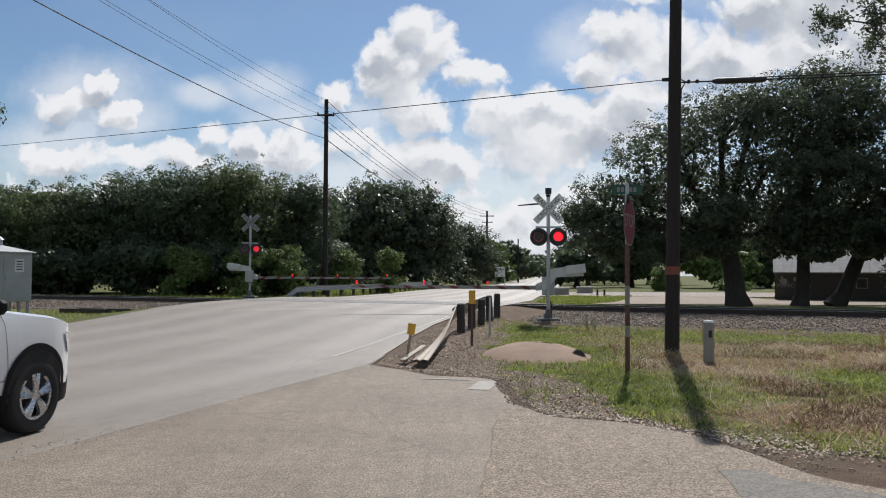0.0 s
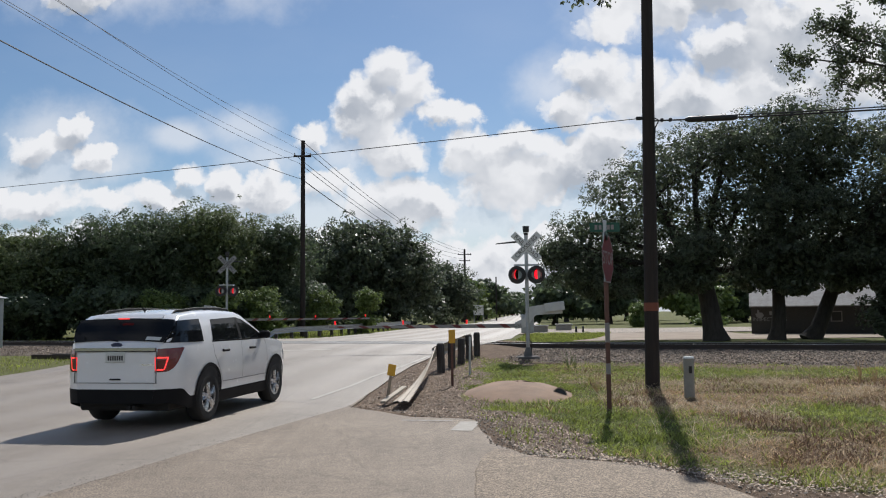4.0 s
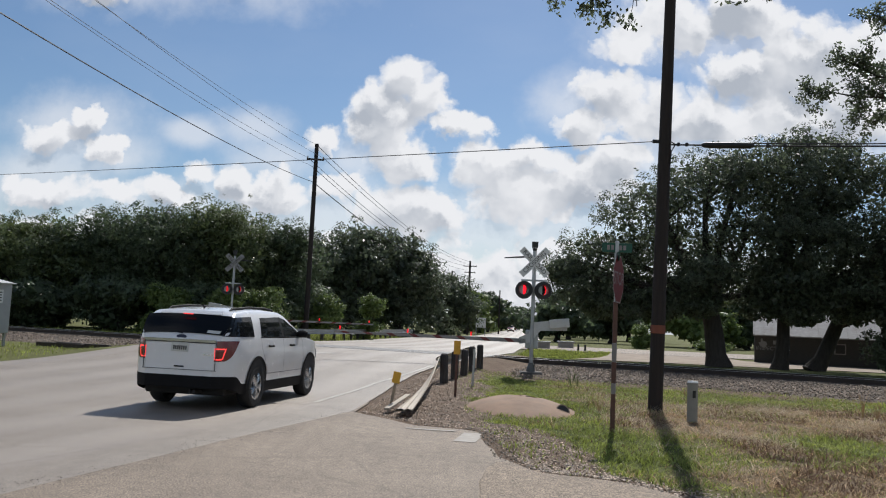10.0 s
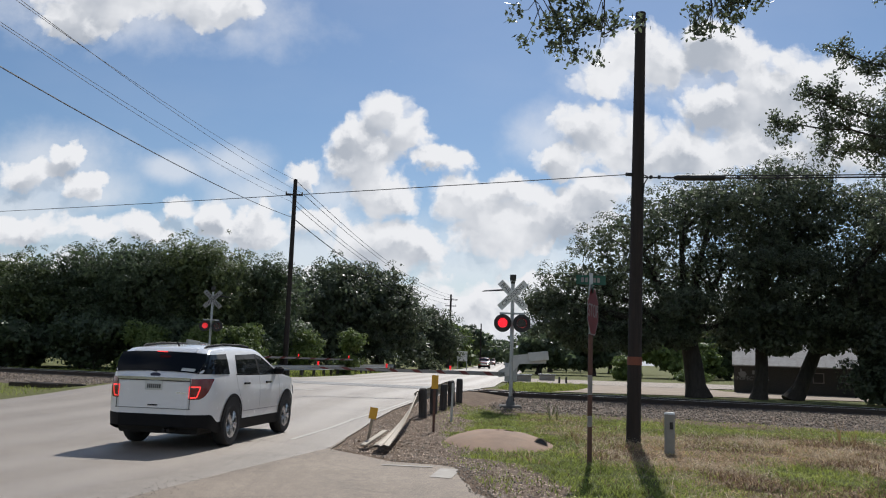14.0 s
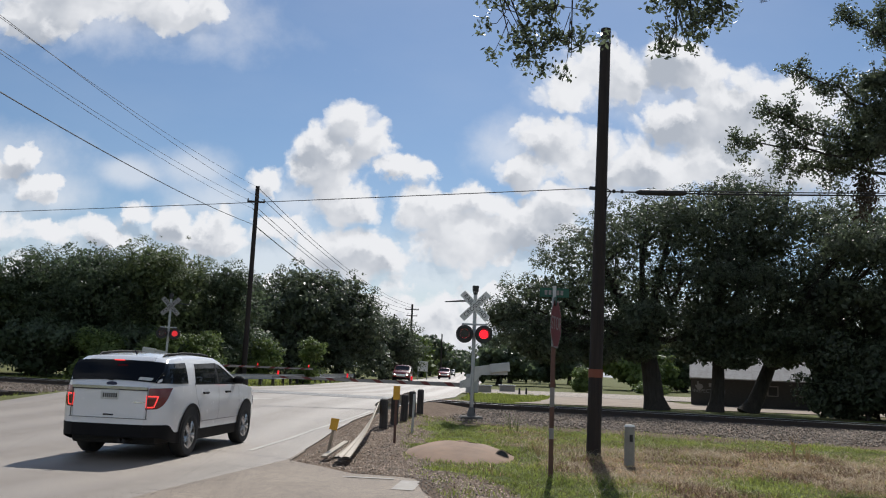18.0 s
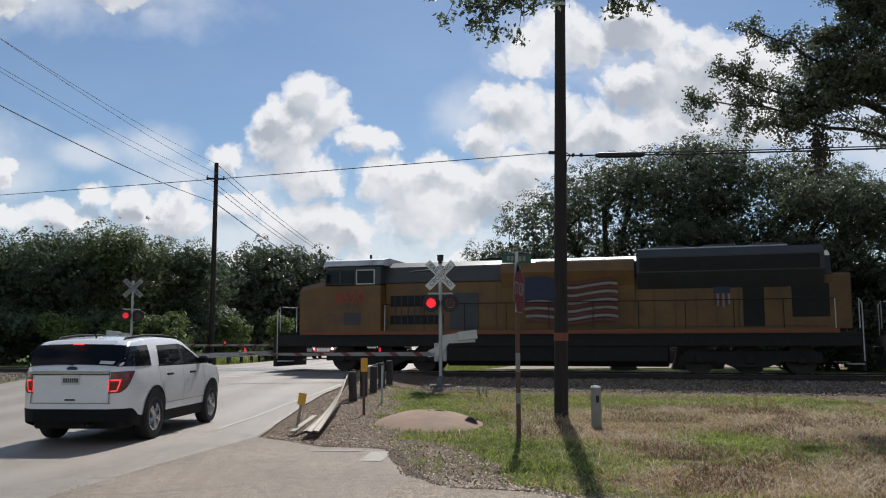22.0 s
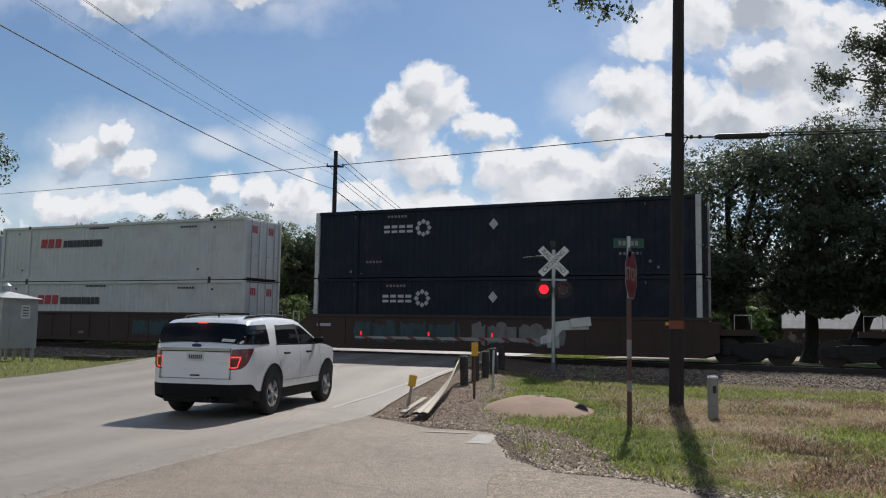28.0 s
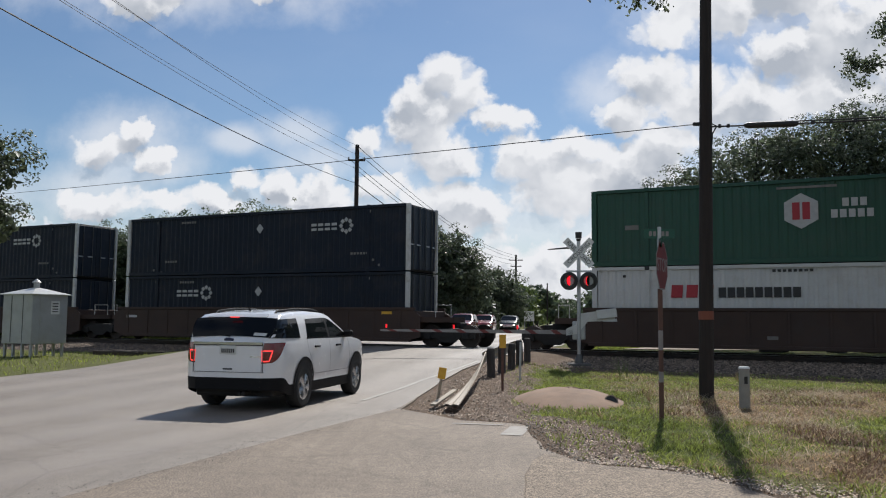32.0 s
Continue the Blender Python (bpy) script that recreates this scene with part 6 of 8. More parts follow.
# white darkened in its colour to look dim as in shade
M["dull_white"] = mat("dirty_white_strip", (0.30, 0.27, 0.26), (0.20, 0.18, 0.17), rough=0.7, bump=0.05)
M["rust"] = mat("rusty_painted_steel", (0.16, 0.075, 0.055), (0.08, 0.045, 0.035), rough=0.8, scale=8, fine=40, bump=0.15)
M["tan_rail"] = mat("weathered_tan_rail", (0.50, 0.43, 0.33), (0.36, 0.30, 0.23), rough=0.75, scale=3, fine=40, bump=0.15, dirt=(0.22, 0.15, 0.1), dirt_amt=0.5, dirt_scale=3)
stop_sign()

st = thing("bollard", "short pale round post in the grass", "post", m=pose(4.8, 15.3, 0.0))
part("shaft", Mesh().tube((0, 0, -0.2), (0, 0, 0.72), 0.098, 0.094, 20), mat("grey_plastic_pipe", (0.30, 0.29, 0.255), (0.22, 0.21, 0.185), rough=0.6, dirt=(0.2, 0.17, 0.12), dirt_amt=0.4), st, smooth=True)
part("cap", Mesh().tube((0, 0, 0.72), (0, 0, 0.755), 0.103, 0.085, 20), M["white_sign"], st)
part("label_plate", Mesh().box(-0.03, 0.03, -0.099, -0.095, 0.45, 0.58), M["black_sign"], st)

for x, y, h, pw, ph, lean, mt, lab in ((-0.80, 15.4, 0.50, 0.145, 0.21, 9, "old_wood", "leaning stake with a small yellow marker"), (0.50, 18.5, 0.95, 0.15, 0.30, 0, "rust", "post with a faded yellow object marker"), (1.02, 21.2, 0.98, 0, 0, 1, "steel", "bare grey steel marker post")):
    mk = thing("marker_post", lab, "marker post", "marker posts", m=pose(x, y, ground_z(x, y), 0, lean, 0))
    part("stake", Mesh().box(-0.028, 0.028, -0.018, 0.018, -0.25, h + ph * 0.9, 0.006), M[mt], mk)
    if pw:
        part("marker_plate", Mesh().box(-pw / 2, pw / 2, -0.026, -0.021, h, h + ph, 0.002), M["yellow"], mk, "yellow plate")


def w_beam(pts, height=0.31):
    """A corrugated guard-rail beam through points."""
    prof = [(-0.5, 0.0), (-0.42, 0.03), (-0.32, 0.075), (-0.14, 0.075), (-0.05, 0.012), (0.05, 0.012), (0.14, 0.075), (0.32, 0.075), (0.42, 0.03), (0.5, 0.0)]
    rows = []
    for i, p in enumerate(pts):
        p = Vector(p)
        d = (Vector(pts[min(i + 1, len(pts) - 1)]) - Vector(pts[max(i - 1, 0)]))
        side = Vector((-d.y, d.x, 0)).normalized()
        front = [tuple(p + side * o + Vector((0, 0, h * height))) for h, o in prof]
        back = [tuple(p + side * (o - 0.006) + Vector((0, 0, h * height))) for h, o in reversed(prof)]
        rows.append(front + back + [front[0]])
    return Mesh().grid(rows)


gr = thing("guard_rail", "guard rail with a turned-down end and dark wooden posts", "guard rail")
pts = [(-0.50, 14.15, 0.10), (-0.36, 16.4, 0.25), (-0.20, 18.6, 0.38), (-0.02, 20.6, 0.52), (0.13, 21.9, 0.58), (0.44, 23.3, 0.62), (0.75, 24.6, 0.68), (1.05, 25.9, 0.74), (1.38, 27.4, 0.78)]
part("beam", w_beam(pts[4:]), M["tan_rail"], gr, "tan weathered W-shaped beam")
rows = []
for k in np.linspace(0, 1, 16):       # the end of the beam, twisted flat and bent down to the ground
    q = Vector(pts[0]).lerp(Vector(pts[4]), k) + Vector((0, 0, -0.10 * math.sin(math.pi * k)))
    w = Vector((math.cos(k * 1.45), 0.1, math.sin(k * 1.45))).normalized() * 0.135
    up = Vector((-w.z, 0, w.x)).normalized() * 0.012
    rows.append([tuple(q - w + up), tuple(q - w * 0.4 + up * 2.5), tuple(q + up * 0.5), tuple(q + w * 0.4 + up * 2.5), tuple(q + w + up), tuple(q + w - up), tuple(q - w - up), tuple(q - w + up)])
part("beam_end", Mesh().grid(rows), M["tan_rail"], gr, "turned-down beam end")
part("end_plate", Mesh().box(-0.05, 0.05, -0.7, 0.7, -0.02, 0.02, 0.008), M["tan_rail"], gr, m=pose(-0.66, 15.3, 0.13, 6, 0, -14))
for k in range(5):
    x, y = 0.30 + 0.312 * k, 21.95 + 1.31 * k
    z = ground_z(x, y)
    part("post", Mesh().path([(0, 0, -0.4), (0, 0, 0.70), (0, 0, 0.75), (0, 0, 0.775)], [0.112, 0.106, 0.095, 0.06], 14), M["post_wood"], gr, smooth=True, m=pose(x, y, z, 0, (k % 3 - 1) * 1.5, 0))
gl = thing("guard_rail", "galvanised guard rail along the far road", "guard rail")
pts = [(along(ROAD_L, 44.6) - 0.55, 44.6, 0.25), (along(ROAD_L, 45.8) - 0.5, 45.8, 0.72)] + [(along(ROAD_L, y) - 0.5, y, 0.78) for y in np.arange(48, 84, 3.0)]
part("beam", w_beam(pts), M["steel"], gl)
gpost = data_of("post", Mesh().box(-0.09, 0.09, -0.09, 0.09, -0.3, 0.62, 0.01), M["post_wood"])
for y in np.arange(46.4, 83, 1.9):
    part("post", gpost, None, gl, m=pose(along(ROAD_L, y) - 0.72, y, 0.2))

# bare rounded mound of earth with a dark pipe mouth
md = Mesh()
rows = []
for i in range(13):
    r = i / 12
    rows.append([(1.72 + 1.18 * r * math.cos(a) + 0.04 * noise.noise((3 * math.cos(a), 3 * math.sin(a), r)), 16.35 + 1.62 * r * math.sin(a), ground_z(1.72, 16.35) - 0.08 + 0.31 * (1 - r * r) ** 0.9 + 0.02 * noise.noise((r * 4, a, 0)))
                 for a in np.linspace(0, 2 * math.pi, 40)])
md.grid(rows)
mound = thing("mound", "smooth sandy mound over a culvert mouth", "mound")
part("crust", md, mat("smooth_sandy_crust", (0.34, 0.215, 0.135), (0.20, 0.125, 0.082), rough=0.9, scale=2.5, fine=60, bump=0.2, dirt=(0.2, 0.15, 0.11), dirt_amt=0.5), mound, smooth=True)
part("pipe_mouth", Mesh().disc((0, 0, 0), (0.25, -0.9, 0.35), 0.14, 0.05, 18, 0.118), M["dirt"], mound, m=pose(2.44, 15.60, 0.05))
# flat black disc in place of the pipe's unlit depth
part("pipe_inside", Mesh().disc((0, 0, 0), (0.25, -0.9, 0.35), 0.12, 0.03, 18), M["black_metal"], mound, m=pose(2.44, 15.60, 0.05))


# ---- signal cabinet beside the track ----
def signal_cabinet():
    t = thing("signal_cabinet", "grey metal railway signal cabinet on short legs", "signal cabinet", m=pose(-17.1, 30.9, 0.0, 0, 0, TRACK_YAW - 180))
    g = mat("dull_aluminium_sheet", (0.46, 0.47, 0.47), (0.36, 0.37, 0.38), rough=0.5, metal=0.35, scale=1.5, fine=30, bump=0.05, dirt=(0.24, 0.2, 0.15), dirt_amt=0.35)
    part("body", Mesh().box(-0.82, 0.82, -0.78, 0.78, 0.5, 2.38, 0.02), g, t)
    roof = Mesh()
    roof.add([(-0.92, -0.88, 2.38), (0.92, -0.88, 2.38), (0.92, 0.88, 2.38), (-0.92, 0.88, 2.38), (0, 0, 2.66), (-0.92, -0.88, 2.35), (0.92, -0.88, 2.35), (0.92, 0.88, 2.35), (-0.92, 0.88, 2.35)],
             [(0, 1, 4), (1, 2, 4), (2, 3, 4), (3, 0, 4), (0, 5, 6, 1), (1, 6, 7, 2), (2, 7, 8, 3), (3, 8, 5, 0), (5, 8, 7, 6)])
    part("roof", roof, M["white_metal"], t, "pale hipped roof")
    vent = part("vent", Mesh().tube((0, 0, 2.6), (0, 0, 2.86), 0.11, n=16), g, t, smooth=True)
    part("vent_cap", Mesh().tube((0, 0, 2.84), (0, 0, 2.97), 0.17, 0.03, 16), M["white_metal"], vent, smooth=True)
    for x in (-0.72, -0.25, 0.25, 0.72):
        for y in (-0.68, 0.68):
            part("leg", Mesh().box(x - 0.045, x + 0.045, y - 0.045, y + 0.045, -0.1, 0.5, 0.006), g, t)
    for x in (-0.32, 0.32):
        part("seam", Mesh().box(x - 0.008, x + 0.008, -0.792, -0.779, 0.55, 2.33), M["black_metal"], t)
    part("door", Mesh().box(0.819, 0.835, -0.45, 0.45, 0.6, 2.25, 0.004), g, t, "plain cabinet door")
    part("notice", Mesh().box(0.836, 0.839, 0.02, 0.40, 1.62, 2.12), M["white_sign"], t, "small white notice")
    for k in range(4):
        part("notice_line", Mesh().box(0.8395, 0.841, 0.08, 0.34, 1.70 + k * 0.1, 1.74 + k * 0.1), M["black_sign"], t)
    part("latch", Mesh().box(0.836, 0.86, -0.38, -0.33, 1.3, 1.5, 0.005), M["steel"], t)


signal_cabinet()
wood = thing("timber_pile", "old rail timbers lying beside the cabinet", "timber")
for k, (x, y, a) in enumerate(((-14.2, 31.6, 160), (-13.7, 31.9, 150), (-13.2, 31.4, 168))):
    part("timber", Mesh().box(-1.1, 1.1, -0.09, 0.09, 0, 0.16, 0.015), M["tie"], wood, m=pose(x, y, ground_z(x, y) + 0.02, 0, 0, a))


# ---- beyond the crossing ----
def low_building():
    t = thing("low_building", "long low building with a pale metal roof", "building", m=pose(18.7, 47.6, 0.1, 0, 0, -21.5))
    wall = mat("dark_board_wall", (0.085, 0.08, 0.075), (0.05, 0.047, 0.043), rough=0.9, stretch=(1, 1, 6), bump=0.2)
    pale = mat("pale_metal_roof", (0.42, 0.41, 0.40), (0.31, 0.30, 0.295), rough=0.85, spec=0.1, metal=0.0, bump=0.05, dirt=(0.2, 0.17, 0.15), dirt_amt=0.4)
    part("wall", Mesh().box(0, 6.75, 0, 6, 0, 1.75, 0.02), wall, t)
    gable = Mesh()
    for x in (0.0, 6.69):
        gable.prism([(0, 1.75), (6, 1.75), (3, 3.3)], pose(x, 0, 0, 90, 0, 90), 0.06)
    part("gable", gable, wall, t)
    roof = part("roof", Mesh().prism([(-0.4, 1.72), (3, 3.42), (6.4, 1.72), (6.4, 1.66), (3, 3.36), (-0.4, 1.66)], pose(-0.08, 0, 0, 90, 0, 90), 6.91), pale, t, "pale ribbed metal roof")
    for k in range(14):
        x = -0.02 + k * 0.49
        part("roof_rib", Mesh().path([(x, -0.4, 1.735), (x, 3.0, 3.435)], 0.018, 4), pale, roof)
    wing = part("wing", Mesh().box(6.755, 8.4, 0.3, 5, 0, 1.35, 0.02), mat("tan_board_wall", (0.30, 0.25, 0.16), (0.22, 0.18, 0.12), rough=0.85, bump=0.2), t, "lower tan lean-to")
    part("wing_roof", Mesh().box(6.84, 8.6, 0.0, 5.2, 1.36, 1.42, 0.01), pale, wing)
    lettering("letters", "INSPECTIONS", 0.30, M["old_sign"], t, pose(1.0, -0.012, 0.95, 90), 0.004, "pale letters on the wall")
    part("writing_bar", Mesh().box(1.0, 1.6, -0.02, -0.002, 1.2, 1.42), M["old_sign"], t)
    part("emblem", Mesh().prism([(0.30, 1.10), (0.52, 0.98), (0.70, 1.18), (0.62, 1.34), (0.46, 1.36), (0.44, 1.50), (0.34, 1.50), (0.34, 1.30), (0.22, 1.28)], pose(0, -0.002, 0, 90), 0.012), M["old_sign"], t, "pale painted emblem")
    for x in (4.2, 5.9):
        w = part("window", Mesh().box(x, x + 0.6, -0.05, 0.02, 0.8, 1.4, 0.01), M["dull_white"], t)
        part("pane", Mesh().box(x + 0.06, x + 0.54, -0.062, -0.045, 0.86, 1.34), M["black_metal"], w)


low_building()
bd = thing("notice_board", "white board on two posts beside the far road", "board", m=pose(6.65, 112, 0.2))
part("panel", Mesh().box(-0.68, 0.68, -0.04, 0.04, 1.15, 2.5, 0.01), M["white_sign"], bd)
for s in (-0.6, 0.6):
    part("post", Mesh().box(s - 0.05, s + 0.05, 0.04, 0.12, -0.3, 2.4, 0.01), M["steel"], bd)
for x, y in ((9.9, 55.6), (10.35, 55.5)):
    h = thing("small_post", "short dark post beside the side road", "post", "short posts", m=pose(x, y, 0.23))
    part("shaft", Mesh().tube((0, 0, -0.1), (0, 0, 0.34), 0.09, 0.06, 10).tube((0, 0, 0.34), (0, 0, 0.42), 0.10, 0.04, 10), M["black_metal"], h)
for x, y in ((7.6, 57.0), (10.1, 62.0)):
    h = thing("concrete_block", "low concrete block at the road's edge", "concrete block", "concrete blocks", m=pose(x, y, 0.23))
    part("block", Mesh().box(-0.55, 0.55, -0.3, 0.3, -0.1, 0.42, 0.04), M["concrete"], h)
    part("top_slab", Mesh().box(-0.62, 0.62, -0.36, 0.36, 0.42, 0.5, 0.02), M["white_metal"], h)

# ---- the train ----
SPEED, T_REF = 18.9, 27.0
TRAIN = []          # (thing, metres along the track at T_REF)

M["navy"] = mat("navy_container_paint", (0.010, 0.016, 0.030), (0.007, 0.012, 0.022), rough=0.5, spec=0.2, scale=1, fine=20, bump=0.03, dirt=(0.06, 0.05, 0.045), dirt_amt=0.3)
M["box_white"] = mat("white_container_paint", (0.58, 0.58, 0.57), (0.50, 0.50, 0.49), rough=0.5, scale=0.7, fine=20, bump=0.03, dirt=(0.30, 0.24, 0.18), dirt_amt=0.35)
M["box_green"] = mat("green_container_paint", (0.010, 0.072, 0.042), (0.008, 0.055, 0.034), rough=0.5, scale=0.8, fine=20, bump=0.03, dirt=(0.05, 0.05, 0.04), dirt_amt=0.25)
M["logo_white"] = mat("white_decal", (0.50, 0.50, 0.50), (0.38, 0.38, 0.38), rough=0.5, bump=0)
M["logo_red"] = mat("red_decal", (0.40, 0.02, 0.035), (0.32, 0.02, 0.03), rough=0.5, bump=0)
M["logo_black"] = mat("black_decal", (0.02, 0.02, 0.022), rough=0.5, bump=0)
M["post_white"] = mat("pale_corner_post", (0.62, 0.62, 0.6), (0.45, 0.45, 0.43), rough=0.5, bump=0.05, dirt=(0.25, 0.2, 0.15), dirt_amt=0.5, dirt_scale=4)
M["well_rust"] = mat("rusty_well_car_paint", (0.062, 0.035, 0.025), (0.04, 0.024, 0.018), rough=0.8, scale=1.2, fine=14, bump=0.15, dirt=(0.05, 0.035, 0.03), dirt_amt=0.8, dirt_scale=0.9)
M["well_yellow"] = mat("faded_yellow_well_car_paint", (0.105, 0.062, 0.028), (0.065, 0.04, 0.022), rough=0.8, scale=1.0, fine=14, bump=0.15, dirt=(0.07, 0.045, 0.03), dirt_amt=0.8, dirt_scale=0.9)
M["under"] = mat("sooty_running_gear", (0.020, 0.018, 0.0165), (0.012, 0.011, 0.010), rough=0.85, scale=4, bump=0.2)
M["wheel"] = mat("worn_wheel_steel", (0.06, 0.045, 0.038), (0.035, 0.028, 0.025), rough=0.6, metal=0.5, bump=0.1)
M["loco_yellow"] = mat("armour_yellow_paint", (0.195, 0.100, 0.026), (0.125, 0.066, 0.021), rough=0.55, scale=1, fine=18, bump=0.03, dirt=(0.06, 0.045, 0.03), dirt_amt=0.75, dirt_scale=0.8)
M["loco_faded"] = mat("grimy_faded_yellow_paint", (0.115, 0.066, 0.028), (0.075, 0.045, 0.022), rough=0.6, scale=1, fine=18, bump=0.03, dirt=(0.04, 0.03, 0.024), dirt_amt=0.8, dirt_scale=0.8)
M["loco_grey"] = mat("harbour_grey_paint", (0.055, 0.058, 0.062), (0.038, 0.040, 0.043), rough=0.5, scale=1, fine=18, bump=0.03, dirt=(0.04, 0.035, 0.03), dirt_amt=0.6)
# roof grey lightened so that sunlight from above is in the colour
M["loco_roof_sunlit"] = mat("pale_sunlit_roof_paint", (0.66, 0.66, 0.66), (0.5, 0.5, 0.5), rough=0.45, bump=0.03, dirt=(0.12, 0.1, 0.09), dirt_amt=0.5)
M["loco_red"] = mat("red_stripe_paint", (0.38, 0.03, 0.02), rough=0.5, bump=0)
M["loco_glass"] = glass("cab_window_glass", (0.02, 0.025, 0.03), see=0.15)
M["flag_blue"] = mat("dark_blue_decal", (0.02, 0.028, 0.075), rough=0.5, bump=0)
M["flag_red"] = mat("dull_red_decal", (0.13, 0.03, 0.03), rough=0.5, bump=0)
M["flag_white"] = mat("dull_white_decal", (0.27, 0.25, 0.25), rough=0.5, bump=0)
M["teal"] = mat("teal_spray_paint", (0.045, 0.085, 0.09), (0.03, 0.055, 0.06), rough=0.7, bump=0)
M["pale_spray"] = mat("pale_spray_paint", (0.22, 0.21, 0.195), (0.14, 0.13, 0.12), rough=0.7, bump=0)


def wheelset(parent, x, r, material=None):
    w = Mesh()
    for y in (-0.755, 0.755):
        w.disc((x, y, r), (0, 1, 0), r, 0.13, 26)
        w.disc((x, y - 0.05 * (1 if y > 0 else -1), r), (0, 1, 0), r + 0.03, 0.03, 26)
    w.tube((x, -1.0, r), (x, 1.0, r), 0.09, n=10)
    part("wheelset", w, M["wheel"], parent, smooth=True)


def truck(parent, x, axles, r, half, name="truck"):
    """A bogie with side frames, springs, journal boxes and its wheelsets."""
    t = part(name, Mesh().box(x - 0.3, x + 0.3, -1.15, 1.15, r - 0.05, r + 0.32, 0.04), M["under"], parent)
    for y in (-1.05, 1.05):
        f = Mesh().prism([(-half, r - 0.10), (-half, r + 0.16), (-half * 0.5, r + 0.30), (half * 0.5, r + 0.30), (half, r + 0.16), (half, r - 0.10), (half * 0.45, r - 0.06), (half * 0.25, r - 0.26), (-half * 0.25, r - 0.26), (-half * 0.45, r - 0.06)], pose(x, y + 0.09, 0, 90), 0.18)
        part("side_frame", f, M["under"], t)
        for a in axles:
            part("journal_box", Mesh().box(x + a - 0.15, x + a + 0.15, y - 0.16, y + 0.16, r - 0.14, r + 0.14, 0.03), M["under"], t)
        part("spring_group", Mesh().tube((x - 0.18, y, r - 0.2), (x - 0.18, y, r + 0.2), 0.09, n=10).tube((x + 0.18, y, r - 0.2), (x + 0.18, y, r + 0.2), 0.09, n=10), M["wheel"], t)
    for a in axles:
        wheelset(t, x + a, r)
    return t


def corrugated(x0, x1, y, z0, z1, pitch, depth, out):
    """A wall of upright folds; out: +1 or -1, the side it faces."""
    n = int((x1 - x0) / pitch)
    xs, ys = [x0], [y]
    for k in range(n):
        a = x0 + (x1 - x0) * k / n
        p = (x1 - x0) / n
        for f, d in ((0.10, 0), (0.28, depth), (0.62, depth), (0.80, 0)):
            xs.append(a + p * f)
            ys.append(y - out * d)
    xs.append(x1)
    ys.append(y)
    return Mesh().grid([[(a, b, z0) for a, b in zip(xs, ys)], [(a, b, z1) for a, b in zip(xs, ys)]])


L2, HW, CH = 8.075, 1.295, 2.90


def container(kind, deco):
    """A 53-foot container with folded sides, rails, posts, castings and doors at its rear (-x) end."""
    body, post, label = {"navy": ("navy", "post_white", "dark navy 53-foot container with pale corner posts"),
                         "white": ("box_white", "box_white", "white ribbed 53-foot freight container"),
                         "green": ("box_green", "box_green", "dark green 53-foot freight container")}[kind]
    t = thing("freight_container", label, "container", "containers on the train")
    b = M[body]
    for s in (1, -1):
        part("side_wall", corrugated(-L2 + 0.12, L2 - 0.12, s * (HW - 0.015), 0.16, CH - 0.12, 0.30, 0.026, s), b, t)
        part("top_rail", Mesh().box(-L2 + 0.1, L2 - 0.1, s * HW - 0.05, s * HW + 0.004 * s + 0.045, CH - 0.14, CH - 0.01, 0.01), b, t)
        part("bottom_rail", Mesh().box(-L2 + 0.1, L2 - 0.1, s * HW - 0.05, s * HW + 0.045, 0.0, 0.17, 0.01), b, t)
        for e in (-1, 1):
            part("corner_post", Mesh().box(e * L2 - 0.10, e * L2 + 0.10, s * HW - 0.06, s * HW + 0.055, 0.02, CH - 0.02, 0.015), M[post], t)
            for xx in (e * (L2 - 1.98),):
                part("lift_casting", Mesh().box(xx - 0.09, xx + 0.09, s * HW - 0.09, s * HW + 0.062, CH - 0.14, CH + 0.015, 0.015), M["logo_black"] if kind == "white" else b, t)
                part("stack_casting", Mesh().box(xx - 0.09, xx + 0.09, s * HW - 0.09, s * HW + 0.062, -0.01, 0.13, 0.015), M["logo_black"] if kind == "white" else b, t)
                part("lift_post", Mesh().box(xx - 0.07, xx + 0.07, s * HW - 0.05, s * HW + 0.012, 0.15, CH - 0.13, 0.008), b, t)
    part("roof", Mesh().box(-L2 + 0.1, L2 - 0.1, -HW + 0.05, HW - 0.05, CH - 0.05, CH - 0.015, 0.008), b, t)
    part("floor", Mesh().box(-L2 + 0.1, L2 - 0.1, -HW + 0.05, HW - 0.05, 0.02, 0.14), M["under"], t)
    part("front_wall", Mesh().box(L2 - 0.06, L2 - 0.02, -HW + 0.05, HW - 0.05, 0.1, CH - 0.05, 0.005), b, t)
    for s in (-1, 1):
        d = part("door", Mesh().box(-L2 + 0.0, -L2 + 0.05, min(0.01 * s, 1.23 * s), max(0.01 * s, 1.23 * s), 0.1, CH - 0.1, 0.008), b, t)
        for k in (0.28, 0.88):
            part("lock_bar", Mesh().tube((-L2 - 0.035, s * k, 0.08), (-L2 - 0.035, s * k, CH - 0.08), 0.021, n=8), M["loco_grey"] if kind == "navy" else M["steel"], d)
            part("lock_handle", Mesh().box(-L2 - 0.06, -L2 - 0.03, min(s * k, s * k + 0.3 * s), max(s * k, s * k + 0.3 * s), 1.12, 1.17, 0.006), M["steel"], d)
        if kind == "white":
            for k in range(3):
                part("decal_bar", Mesh().box(-L2 - 0.012, -L2 - 0.002, s * 0.62 - 0.18 + k * 0.14, s * 0.62 - 0.09 + k * 0.14, 2.2, 2.55), M["logo_red"], d)
    Y = HW + 0.006

    def bar(x0, x1, z0, z1, mt, name="decal_bar"):
        part(name, Mesh().box(min(x0, x1), max(x0, x1), Y - 0.012, Y + 0.004, z0, z1), M[mt], t)

